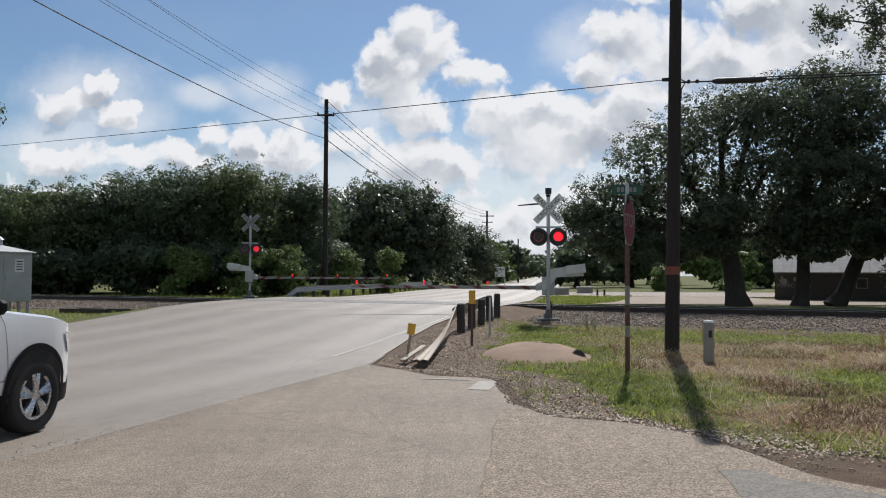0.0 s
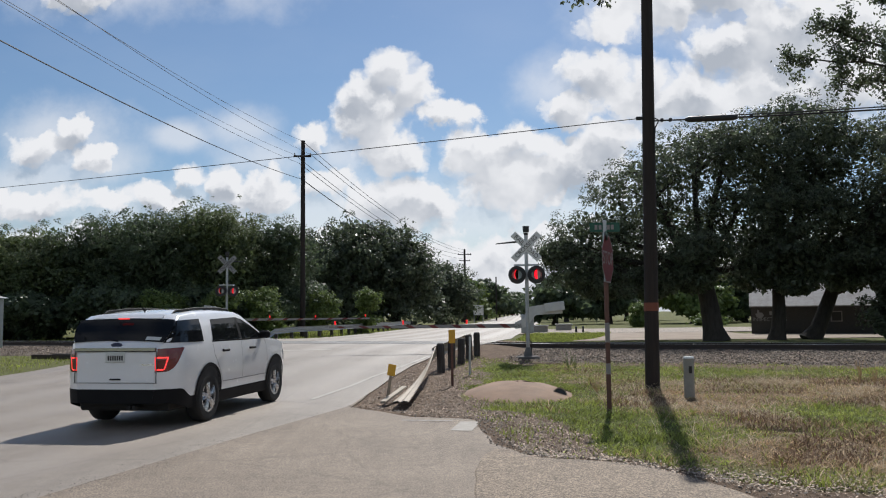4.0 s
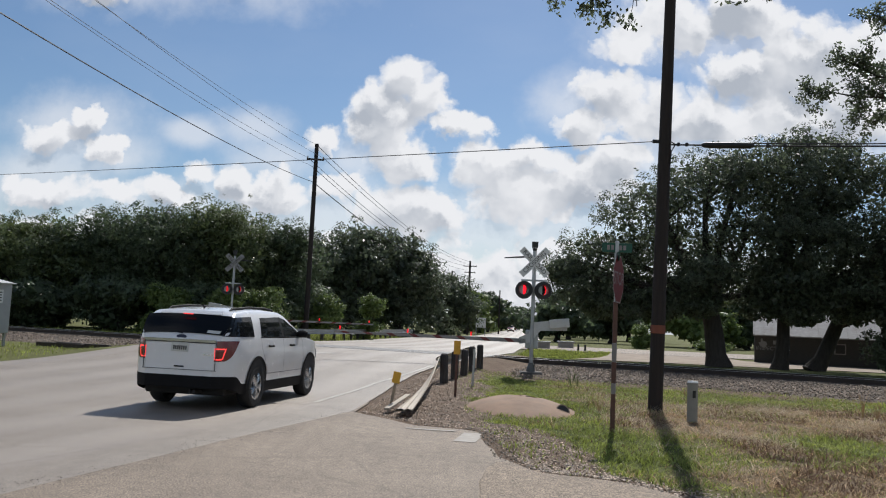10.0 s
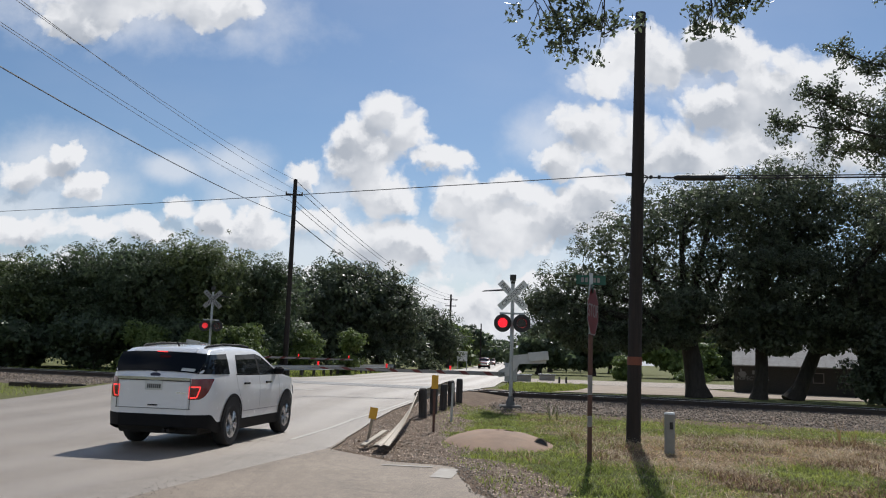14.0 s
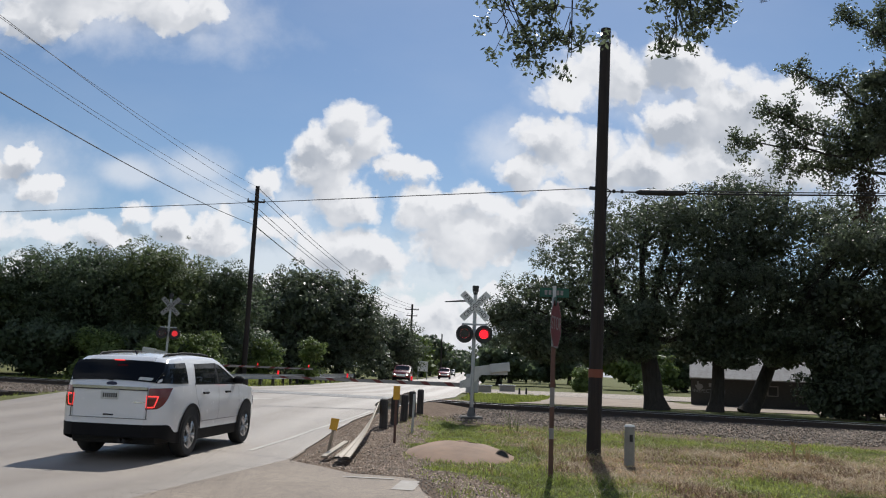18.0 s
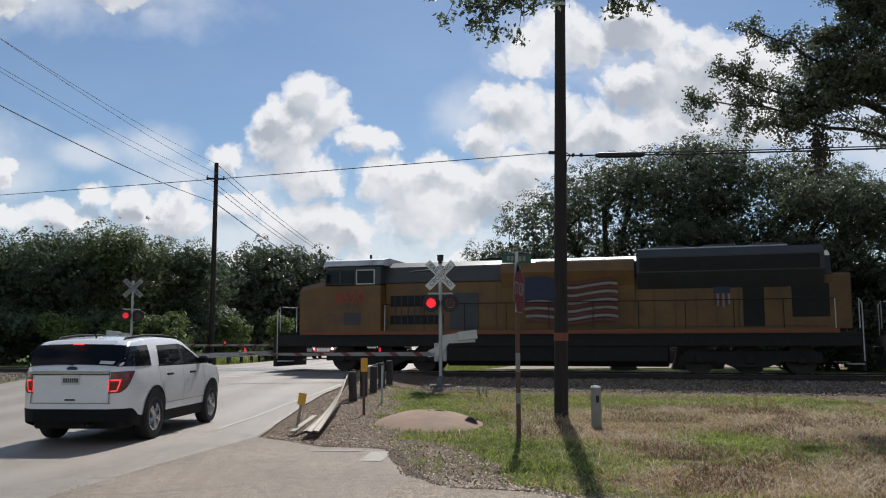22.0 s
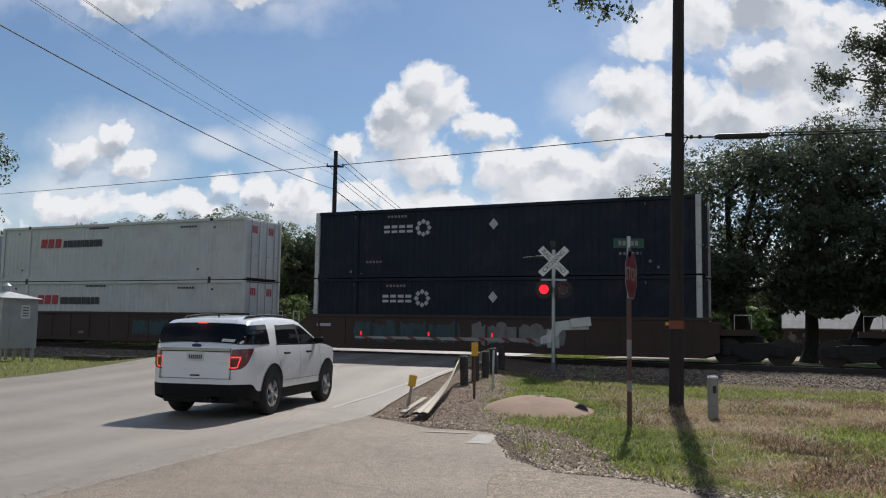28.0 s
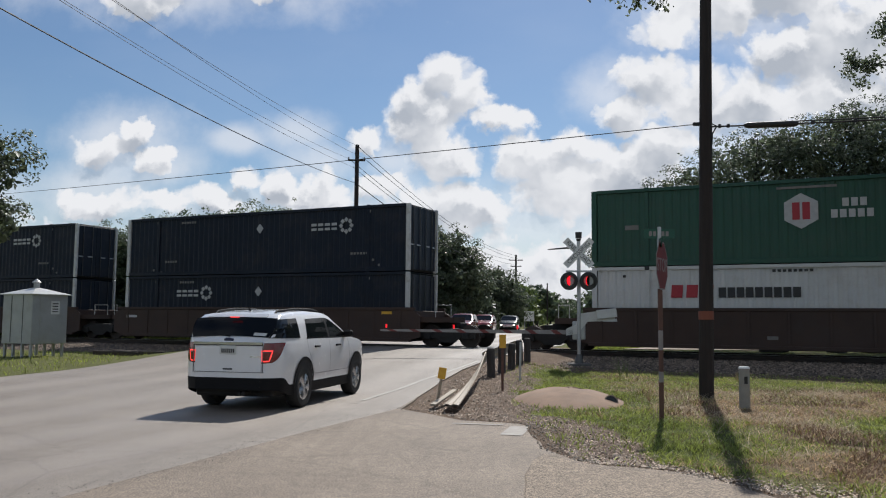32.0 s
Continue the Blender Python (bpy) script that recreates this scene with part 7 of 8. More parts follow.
    def slanted(pts, mt, name="decal_shape"):
        part(name, Mesh().prism(pts, pose(0, Y + 0.006, 0, 90), 0.018), M[mt], t)
    if kind == "navy":
        up_x, dia = deco
        x = up_x
        for k in range(4):       # four blocks and a ring of lozenges
            h = (0.06, 0.05, 0.07, 0.05)[k]
            bar(x - k * 0.36, x - k * 0.36 - 0.27, 1.88, 1.97 + h * 0.3, "logo_white")
            bar(x - k * 0.36, x - k * 0.36 - 0.27, 2.08, 2.20, "logo_white")
        cx, cz = x - 1.85, 2.05
        for k in range(8):
            a = k * math.pi / 4
            px_, pz = cx + 0.27 * math.cos(a), cz + 0.27 * math.sin(a)
            slanted([(px_ - 0.11, pz), (px_, pz - 0.11), (px_ + 0.11, pz), (px_, pz + 0.11)], "logo_white")
        if dia:
            slanted([(-0.2 - 0.2, 2.1), (-0.2, 1.87), (-0.2 + 0.2, 2.1), (-0.2, 2.33)], "logo_white")
        for x0, z0, w in ((6.2, 2.58, 0.28), (-6.1, 2.58, 0.28), (4.6, 2.52, 1.0), (5.6, 0.62, 0.9), (-5.2, 0.75, 1.1), (-6.6, 0.22, 0.25), (6.4, 0.22, 0.25), (5.9, 0.10, 0.12), (-6.3, 0.45, 0.16)):
            n = max(1, int(w / 0.16))
            for k in range(n):
                bar(x0 - k * 0.16, x0 - k * 0.16 - 0.10, z0, z0 + 0.10, "pale_spray", "marking_bar")
    elif kind == "white":
        x = 5.25
        for k in range(3):
            slanted([(x - k * 0.53, 1.74), (x - k * 0.53 - 0.40, 1.74), (x - k * 0.53 - 0.44, 2.20), (x - k * 0.53 - 0.04, 2.20)], "logo_red")
        for k in range(9):
            bar(x - 1.66 - k * 0.305, x - 1.66 - k * 0.305 - 0.25, 1.74, 2.10, "logo_black")
        for x0, z0, w in ((1.8, 2.62, 1.5), (-4.2, 2.50, 1.1), (-6.2, 2.42, 0.3), (6.6, 0.55, 0.16), (-5.3, 0.45, 0.18), (7.0, 2.5, 0.14)):
            for k in range(max(1, int(w / 0.17))):
                bar(x0 - k * 0.17, x0 - k * 0.17 - 0.11, z0, z0 + 0.09, "logo_black", "marking_bar")
    else:
        c = (0.83, 1.78)
        slanted([(c[0] + 0.62 * math.sin(k * math.pi / 3), c[1] + 0.62 * math.cos(k * math.pi / 3)) for k in range(6)], "logo_white")
        for dx in (-0.2, 0.12):
            part("decal_bar", Mesh().box(c[0] + dx - 0.08, c[0] + dx + 0.16, Y + 0.006, Y + 0.012, c[1] - 0.3, c[1] + 0.3), M["logo_red"], t)
        for k in range(5):
            bar(-0.1 - k * 0.27, -0.1 - k * 0.27 - 0.20, 1.50, 1.78, "logo_white")
        for k in range(3):
            bar(-0.45 - k * 0.27, -0.45 - k * 0.27 - 0.20, 1.88, 2.16, "logo_white")
        bar(6.9, 6.4, 1.35, 1.52, "pale_spray", "marking_bar")
        bar(1.6, -0.3, 2.56, 2.64, "pale_spray", "marking_bar")
    return t


def well_car(paint, label, graffiti, front_truck):
    """One well of a double-stack car: two deep sides, end decks, trucks."""
    t = thing("well_car", label, "railway car", "well cars")
    b = M[paint]
    for s in (1, -1):
        y = 1.42 * s
        part("side_sill", Mesh().prism([(-8.75, 0.42), (-8.2, 0.24), (8.2, 0.24), (8.75, 0.42), (8.75, 1.30), (8.3, 1.58), (-8.3, 1.58), (-8.75, 1.30)], pose(0, y + 0.03, 0, 90), 0.06), b, t)
        part("top_chord", Mesh().box(-8.5, 8.5, y - 0.08, y + 0.07, 1.52, 1.64, 0.015), b, t)
        part("bottom_chord", Mesh().box(-8.3, 8.3, y - 0.10, y + 0.08, 0.20, 0.34, 0.015), b, t)
        for k in range(13):
            x = -7.8 + k * 1.3
            part("side_rib", Mesh().box(x - 0.05, x + 0.05, min(y, y + 0.06 * s), max(y, y + 0.06 * s), 0.33, 1.53, 0.01), b, t)
        if s > 0:
            for k, (x, z, w, mt) in enumerate(((7.9, 1.12, 0.7, "logo_white"), (-6.9, 1.35, 0.5, "yellow"), (2.0, 0.55, 0.35, "pale_spray"))):
                part("marking_bar", Mesh().box(x - w, x, y + 0.031, y + 0.036, z, z + 0.12), M[mt], t)
            rr = random.Random(graffiti)
            for x0, x1, mt in ((graffiti * 1.0, graffiti * 1.0 - 4.6, "teal"), (graffiti - 5.4, graffiti - 9.0, "pale_spray")):
                if not graffiti:
                    continue
                x = x0
                while x > max(x1, -8.2):
                    w = rr.uniform(0.35, 0.6)
                    z0, z1 = rr.uniform(0.42, 0.55), rr.uniform(1.25, 1.46)
                    q = []
                    for j in range(12):       # an uneven rounded patch
                        a = 2 * math.pi * j / 12
                        f = rr.uniform(0.8, 1.15)
                        q.append((x - w / 2 - math.copysign(abs(math.cos(a)) ** 0.6, math.cos(a)) * w * 0.58 * f, (z0 + z1) / 2 - math.copysign(abs(math.sin(a)) ** 0.6, math.sin(a)) * (z1 - z0) * 0.46 * f))
                    part("spray_shape", Mesh().prism(q, pose(0, y + 0.040, 0, 90), 0.006), M[mt], t, "spray-painted shape")
                    x -= w + rr.uniform(-0.06, 0.05)
    part("well_floor", Mesh().box(-8.3, 8.3, -1.4, 1.4, 0.22, 0.30), M["under"], t)
    for e in (-1, 1):
        part("end_bulkhead", Mesh().box(e * 8.45 - 0.08, e * 8.45 + 0.08, -1.4, 1.4, 0.4, 1.5, 0.02), b, t)
        part("end_deck", Mesh().prism([(8.5, -1.35), (9.9, -0.55), (9.9, 0.55), (8.5, 1.35)] if e > 0 else [(-8.5, 1.35), (-9.9, 0.55), (-9.9, -0.55), (-8.5, -1.35)], pose(0, 0, 1.02), 0.22), b, t)
        part("draft_sill", Mesh().box(min(e * 8.5, e * 10.1), max(e * 8.5, e * 10.1), -0.3, 0.3, 0.72, 1.02, 0.03), M["under"], t)
        part("hand_rail", Mesh().path([(e * 9.2, 0.9, 1.2), (e * 9.2, 0.9, 1.75), (e * 9.75, 0.55, 1.75), (e * 9.75, 0.55, 1.2)], 0.018, 6), M["post_white"], t)
    truck(t, -9.83, (-0.88, 0.88), 0.46, 1.25)
    if front_truck:
        truck(t, 9.83, (-0.88, 0.88), 0.46, 1.25)
        part("coupler", Mesh().box(9.9, 10.5, -0.12, 0.12, 0.72, 0.96, 0.03), M["under"], t)
    return t


def ribbon(x0, x1, z, amp, h, n=18, ph=0.0):
    """A wavy stripe outline."""
    xs = np.linspace(x0, x1, n)
    w = [z + amp * math.sin((x - x0) * 2.6 + ph) + 0.12 * amp * math.sin((x - x0) * 6 + ph) for x in xs]
    return Mesh().grid([[(x, 0, a) for x, a in zip(xs, w)], [(x, 0, a + h) for x, a in zip(xs, w)]])


def locomotive(number, flag_x, shields, rear_vents, label):
    """A six-axle freight locomotive; +x is its front, +y the side with the lettering."""
    t = thing("locomotive", label, "locomotive", "locomotives")
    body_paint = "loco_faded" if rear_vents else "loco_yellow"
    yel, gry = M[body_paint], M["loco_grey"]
    # underframe
    part("frame", Mesh().box(-10.4, 11.25, -1.45, 1.45, 0.98, 1.50, 0.03), M["under"], t)
    part("walkway", Mesh().box(-9.7, 11.2, -1.50, 1.50, 1.50, 1.55, 0.01), M["under"], t)
    for s in (1, -1):
        part("sill_stripe", Mesh().box(-9.7, 10.2, s * 1.527 - 0.006, s * 1.527 + 0.006, 1.44, 1.60), yel, t)
        part("red_line", Mesh().box(-9.7, 10.2, s * 1.538 - 0.004, s * 1.538 + 0.004, 1.49, 1.535), M["loco_red"], t)
    tank = Mesh().prism([(-1.35, 0.45), (-1.0, 0.25), (1.0, 0.25), (1.35, 0.45), (1.42, 1.15), (-1.42, 1.15)], pose(-4.1, 0, 0, 90, 0, 90), 8.2)
    part("fuel_tank", tank, M["under"], t)
    part("air_tank", Mesh().tube((-2.2, 1.25, 1.02), (1.8, 1.25, 1.02), 0.16, n=14), M["under"], t, smooth=True)
    for x in (-6.85, 6.85):
        truck(t, x, (-1.7, 0, 1.7), 0.52, 2.35)
    for e in (-1, 1):
        x1 = 11.25 if e > 0 else 10.42          # the front porch reaches further than the rear one
        part("pilot", Mesh().prism([(-1.4, 0.18), (1.4, 0.18), (1.45, 1.35), (-1.45, 1.35)], pose(e * (x1 + 0.06), 0, 0, 90, 0, 90), 0.12), M["under"], t)
        part("coupler", Mesh().box(min(e * (x1 + 0.2), e * (x1 + 0.5)), max(e * (x1 + 0.2), e * (x1 + 0.5)), -0.13, 0.13, 0.70, 0.98, 0.04), M["under"], t)
        part("hose", Mesh().path([(e * (x1 + 0.2), 0.5, 0.9), (e * (x1 + 0.4), 0.5, 0.45), (e * (x1 + 0.5), 0.4, 0.55)], 0.03, 6), M["under"], t)
        for s in (1, -1):
            for k in range(4):
                part("step", Mesh().box(min(e * (x1 - 0.5), e * x1), max(e * (x1 - 0.5), e * x1), s * 1.18 - 0.28, s * 1.18 + 0.28, 0.38 + k * 0.32, 0.42 + k * 0.32, 0.005), M["post_white"] if k == 0 else M["under"], t)
            part("corner_rail", Mesh().path([(e * x1, s * 1.45, 0.5), (e * x1, s * 1.45, 2.45), (e * (x1 - 0.07), s * 1.35, 2.6), (e * (x1 - 0.07), s * 1.35, 1.6)], 0.02, 6), M["post_white"], t, "pale grab rail")
            if e > 0:
                part("porch_rail", Mesh().path([(10.42, s * 1.40, 1.55), (10.42, s * 1.40, 2.55), (11.1, s * 1.36, 2.58)], 0.018, 6), M["post_white"], t, "pale porch handrail")
    # nose and cab
    nose = Mesh()
    sec = [(10.35, 1.55, 3.28, 1.25), (10.28, 1.55, 3.40, 1.42), (9.15, 1.55, 3.62, 1.50)]
    rows = []
    for x, z0, z1, w in sec:
        rows.append([(x, -w, z0), (x, -w, z1 - 0.22), (x, -w + 0.22, z1), (x, w - 0.22, z1), (x, w, z1 - 0.22), (x, w, z0)])
    nose.grid(rows)
    nose.add([(p[0], p[1], p[2]) for p in rows[0]], [(0, 1, 2, 3, 4, 5)])
    part("nose", nose, yel, t)
    part("nose_top", Mesh().grid([[(10.24, -1.15, 3.425), (10.24, 1.15, 3.425)], [(9.2, -1.25, 3.635), (9.2, 1.25, 3.635)]]), M["loco_roof_sunlit"], t, "top of the nose, coloured pale for the sun on it")
    part("headlight", Mesh().disc((10.37, 0.12, 3.05), (1, 0, 0), 0.1, 0.05, 14).disc((10.37, -0.12, 3.05), (1, 0, 0), 0.1, 0.05, 14), M["post_white"], t)
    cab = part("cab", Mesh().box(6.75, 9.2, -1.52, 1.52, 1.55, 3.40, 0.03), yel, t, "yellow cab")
    part("cab_upper", Mesh().box(6.75, 9.12, -1.50, 1.50, 3.40, 4.18, 0.04), gry, cab)
    part("cab_roof", Mesh().prism([(-1.62, 4.18), (1.62, 4.18), (1.45, 4.40), (0.9, 4.50), (-0.9, 4.50), (-1.45, 4.40)], pose(6.62, 0, 0, 90, 0, 90), 2.55), M["loco_roof_sunlit"], cab, "cab roof, coloured pale for the sun on it")
    for s in (1, -1):
        for k, (x0, x1) in enumerate(((7.05, 7.75), (7.9, 8.45), (8.55, 9.02))):
            part("window_frame", Mesh().box(x0 - 0.05, x1 + 0.05, s * 1.505 - 0.012, s * 1.505 + 0.012, 3.43, 4.03, 0.004), M["post_white"] if k == 0 else M["black_metal"], cab)
            part("pane", Mesh().box(x0, x1, s * 1.52 - 0.008, s * 1.52 + 0.008, 3.48, 3.98), M["loco_glass"], cab)
        part("hatch", Mesh().box(7.6, 8.3, s * 1.53 - 0.006, s * 1.53 + 0.006, 1.85, 2.30, 0.004), M["loco_grey"], cab)
    for y in (-0.75, 0.75):
        part("windscreen", Mesh().box(9.125, 9.15, y - 0.55, y + 0.55, 3.66, 4.05, 0.01), M["loco_glass"], cab)
    lettering("number", number, 0.62, M["loco_red"], t, face((8.05, 1.535, 2.88), 90), 0.004, "red road number on the cab side")
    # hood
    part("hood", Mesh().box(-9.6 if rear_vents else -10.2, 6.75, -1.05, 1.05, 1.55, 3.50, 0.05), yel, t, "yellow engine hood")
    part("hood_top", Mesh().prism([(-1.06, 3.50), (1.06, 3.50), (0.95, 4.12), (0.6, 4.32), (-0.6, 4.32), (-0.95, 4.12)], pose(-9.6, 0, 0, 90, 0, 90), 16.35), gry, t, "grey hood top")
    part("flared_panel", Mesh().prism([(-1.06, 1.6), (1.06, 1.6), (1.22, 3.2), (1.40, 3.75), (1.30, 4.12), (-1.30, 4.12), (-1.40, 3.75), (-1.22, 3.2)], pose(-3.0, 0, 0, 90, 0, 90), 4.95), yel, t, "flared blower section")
    part("flared_roof", Mesh().box(-2.98, 0.62, -1.28, 1.28, 4.12, 4.17, 0.01), M["loco_roof_sunlit"], t)
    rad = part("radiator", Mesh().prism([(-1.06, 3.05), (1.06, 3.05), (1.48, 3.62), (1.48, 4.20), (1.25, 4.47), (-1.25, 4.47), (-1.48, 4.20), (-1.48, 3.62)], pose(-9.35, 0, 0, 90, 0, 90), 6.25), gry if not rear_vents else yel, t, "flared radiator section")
    part("radiator_roof", Mesh().box(-9.3 if rear_vents else -8.2, -3.12, -1.22, 1.22, 4.475, 4.52, 0.01), M["loco_roof_sunlit"], rad, "radiator roof, coloured pale for the sun on it")
    for k in range(3):
        part("fan", Mesh().tube((-4.3 - k * 1.7, 0, 4.5), (-4.3 - k * 1.7, 0, 4.66), 0.72, 0.66, 22), M["loco_grey"], rad)
    # doors, vents and panels along the hood
    for s in (1, -1):
        y = 1.05 * s

        def plate(x0, x1, z0, z1, mt, name, d=0.022, yy=None):
            q = (yy if yy is not None else y)
            return part(name, Mesh().box(x0, x1, min(q, q + d * s), max(q, q + d * s), z0, z1, 0.006), M[mt], t)
        for k in range(9):
            x0 = -9.4 + k * 0.72
            if x0 < -3.2:
                plate(x0, x0 + 0.66, 1.68, 3.0, body_paint, "hood_door")
        plate(4.3, 6.5, 2.55, 2.98, "under", "vent_screen")
        plate(4.3, 6.5, 1.85, 2.2, "under", "vent_screen")
        plate(2.9, 4.05, 1.65, 3.05, "loco_grey", "hood_door")
        plate(2.2, 2.8, 1.65, 3.4, body_paint, "hood_door")
        for k in range(8):
            plate(4.4 + k * 0.27, 4.43 + k * 0.27, 1.86, 2.97, "loco_grey", "vent_slat", 0.03)
        if rear_vents:
            for x0 in (-4.95, -5.55, -6.15, -7.0, -7.6):
                plate(x0, x0 + 0.42, 1.9, 3.0, "under", "vent_screen", 0.03)
            for x0 in (-6.5, -8.6):
                part("radiator_screen", Mesh().box(x0, x0 + 1.8, s * 1.485 - 0.01, s * 1.485 + 0.01, 3.68, 4.1), M["under"], rad)
        else:
            plate(-9.5, -8.3, 2.0, 3.15, "under", "vent_screen", 0.03)
            plate(-7.4, -6.7, 1.7, 3.1, "under", "hood_door", 0.03)
            part("radiator_screen", Mesh().box(-9.2, -3.2, s * 1.485 - 0.01, s * 1.485 + 0.01, 3.66, 4.15), M["under"], rad)
        part("sill_rail", Mesh().tube((-9.6, s * 1.42, 2.62), (6.7, s * 1.42, 2.62), 0.017, n=6), M["under"], t)
        for k in range(11):
            x = -9.6 + k * 1.62
            part("stanchion", Mesh().tube((x, s * 1.44, 1.55), (x, s * 1.42, 2.62), 0.017, n=6), M["post_white"] if k in (0, 10) else M["under"], t)
        # small shield: blue chief with pale and red pales
        for sx in shields:
            w = 0.56
            part("shield_top", Mesh().box(sx - w / 2, sx + w / 2, s * 1.085 - 0.004, s * 1.085 + 0.004, 2.86, 3.10), M["flag_blue"], t)
            for k in range(6):
                part("shield_bar", Mesh().box(sx - w / 2 + k * 0.096, sx - w / 2 + k * 0.096 + 0.07, s * 1.085 - 0.004, s * 1.085 + 0.004, 2.36 + 0.04 * abs(k - 2.5), 2.84), M["flag_white"] if k % 2 == 0 else M["flag_red"], t)
        # wavy banner of red and white stripes with a dark blue corner
        fy = s * 1.245
        for k in range(11):
            z = 1.86 + k * 0.145
            st = ribbon(flag_x - 3.6, flag_x - (1.35 if k > 5 else 0.2 - 0.02 * k), z, 0.075, 0.10, ph=k * 0.06)
            st.v = [(a, fy + 0.10 * s * max(0.0, (c - 2.2) / 1.0) + 0.012 * s, c) for a, b_, c in st.v]
            part("banner_stripe", st, M["flag_red"] if k % 2 == 0 else M["flag_white"], t)
        cn = Mesh().grid([[(flag_x - 1.35 + 1.25 * a, fy + 0.10 * s * max(0.0, (z + 0.1 * math.sin(a * 3) - 2.2)) + 0.02 * s, z + 0.1 * math.sin(a * 3)) for a in np.linspace(0, 1, 8)] for z in (2.62, 2.9, 3.2, 3.5)])
        part("banner_corner", cn, M["flag_blue"], t)
    part("horn", Mesh().tube((1.0, 0.3, 4.55), (1.5, 0.3, 4.60), 0.03, 0.09, 10).tube((1.0, 0, 4.55), (1.6, 0, 4.62), 0.03, 0.1, 10).tube((0.9, -0.2, 4.3), (0.9, -0.2, 4.56), 0.04, n=8), M["under"], t, "horn cluster")
    part("exhaust", Mesh().box(1.6, 3.0, -0.35, 0.35, 4.3, 4.46, 0.03), M["under"], t)
    part("antenna", Mesh().tube((7.6, 0.4, 4.5), (7.6, 0.4, 4.72), 0.05, n=10), M["loco_grey"], t)
    part("mirror", Mesh().box(8.98, 9.04, 1.55, 1.75, 3.5, 3.9, 0.01), M["black_metal"], t)
    return t


def build_train():
    TRAIN.append((locomotive("8520", 1.2, (-6.0,), False, "dusty yellow locomotive with grey roof leading the train"), 86.05))
    TRAIN.append((locomotive("7710", 0.6, (6.4,), True, "dusty yellow locomotive coupled behind the leader"), 63.3))
    both, split, plain = (4.77, True), (-3.1, True), (4.77, False)
    base = {"navy_both": container("navy", both), "navy_plain": container("navy", plain), "navy_split": container("navy", split), "white": container("white", None), "green": container("green", None)}
    used = set()

    def box(kind, q, z):
        if kind in used:
            ob = copy_thing(base[kind], Matrix())
        else:
            used.add(kind)
            ob = base[kind]
        TRAIN.append((ob, q, z))
    cars = [(42.05, "well_yellow", 0, True, ("navy_plain",)), (19.05, "well_rust", 2.0, True, ("white", "white")), (-0.35, "well_rust", -1.6, False, ("white", "white")), (-20.45, "well_rust", 6.0, False, ("navy_both", "navy_both")),
            (-43.5, "well_rust", -2.4, True, ("navy_plain", "navy_plain")), (-63.1, "well_rust", 0, False, ("navy_both", "navy_split")), (-83.1, "well_rust", 0, False, ("navy_both", "navy_split")), (-107.3, "well_rust", 0, True, ("white", "green"))]
    for q, paint, graf, first, load in cars:
        lab = "rust-stained yellow well car with one container" if len(load) == 1 else "rusty brown well car carrying two stacked containers"
        TRAIN.append((well_car(paint, lab, graf, first), q))
        for k, kind in enumerate(load):
            box(kind, q, 0.27 + k * 2.925)


build_train()

# ---- road vehicles ----
M["suv_white"] = mat("white_car_paint", (0.80, 0.80, 0.80), (0.76, 0.76, 0.765), rough=0.28, scale=0.5, fine=6, bump=0.0, coat=0.8, dirt=(0.55, 0.53, 0.5), dirt_amt=0.15)
M["car_red"] = mat("dark_red_car_paint", (0.20, 0.018, 0.02), (0.17, 0.015, 0.018), rough=0.3, bump=0, coat=0.8)
M["car_maroon"] = mat("red_car_paint", (0.28, 0.03, 0.03), rough=0.3, bump=0, coat=0.8)
M["car_dark"] = mat("dark_grey_car_paint", (0.05, 0.055, 0.06), rough=0.3, bump=0, coat=0.8)
M["cladding"] = mat("black_plastic_cladding", (0.010, 0.010, 0.011), (0.007, 0.007, 0.008), rough=0.7, spec=0.15, fine=120, bump=0.1)
M["car_glass"] = glass("privacy_glass", (0.008, 0.009, 0.011), see=0.04)
M["clear_glass"] = glass("tinted_side_glass", (0.008, 0.009, 0.010), see=0.06)
M["tyre"] = mat("tyre_rubber", (0.018, 0.018, 0.018), (0.012, 0.012, 0.012), rough=0.85, fine=80, bump=0.2)
M["alloy"] = mat("silver_alloy", (0.62, 0.62, 0.63), (0.5, 0.5, 0.51), rough=0.3, metal=0.85, bump=0.02)
M["tail_chrome"] = mat("dull_chrome_strip", (0.50, 0.51, 0.53), (0.4, 0.4, 0.42), rough=0.22, metal=1.0, bump=0)
M["chrome"] = mat("bright_chrome", (0.85, 0.85, 0.87), rough=0.28, metal=1.0, bump=0)
M["tail_red"] = mat("red_tail_lens", (0.16, 0.008, 0.010), rough=0.15, bump=0, coat=0.5)
M["tail_on"] = glow("lit_tail_lamp", (1.0, 0.05, 0.045), 1.1)
M["head_on"] = glow("lit_headlamp", (1.0, 0.95, 0.85), 2.0)
M["plate"] = mat("number_plate_sheet", (0.62, 0.63, 0.60), rough=0.5, bump=0)
M["gap"] = mat("shaded_panel_gap", (0.12, 0.12, 0.125), rough=0.8, bump=0)
M["seam"] = mat("dark_panel_gap", (0.015, 0.015, 0.016), rough=0.8, bump=0)

ROOF = [(-2.56, 1.04), (-2.53, 1.15), (-2.47, 1.23), (-2.24, 1.62), (-2.08, 1.70), (-1.5, 1.755), (-0.8, 1.775), (0.0, 1.75), (0.20, 1.705), (0.60, 1.46), (1.02, 1.225), (1.25, 1.19), (1.7, 1.135), (2.05, 1.06), (2.26, 0.95), (2.37, 0.78), (2.42, 0.62)]
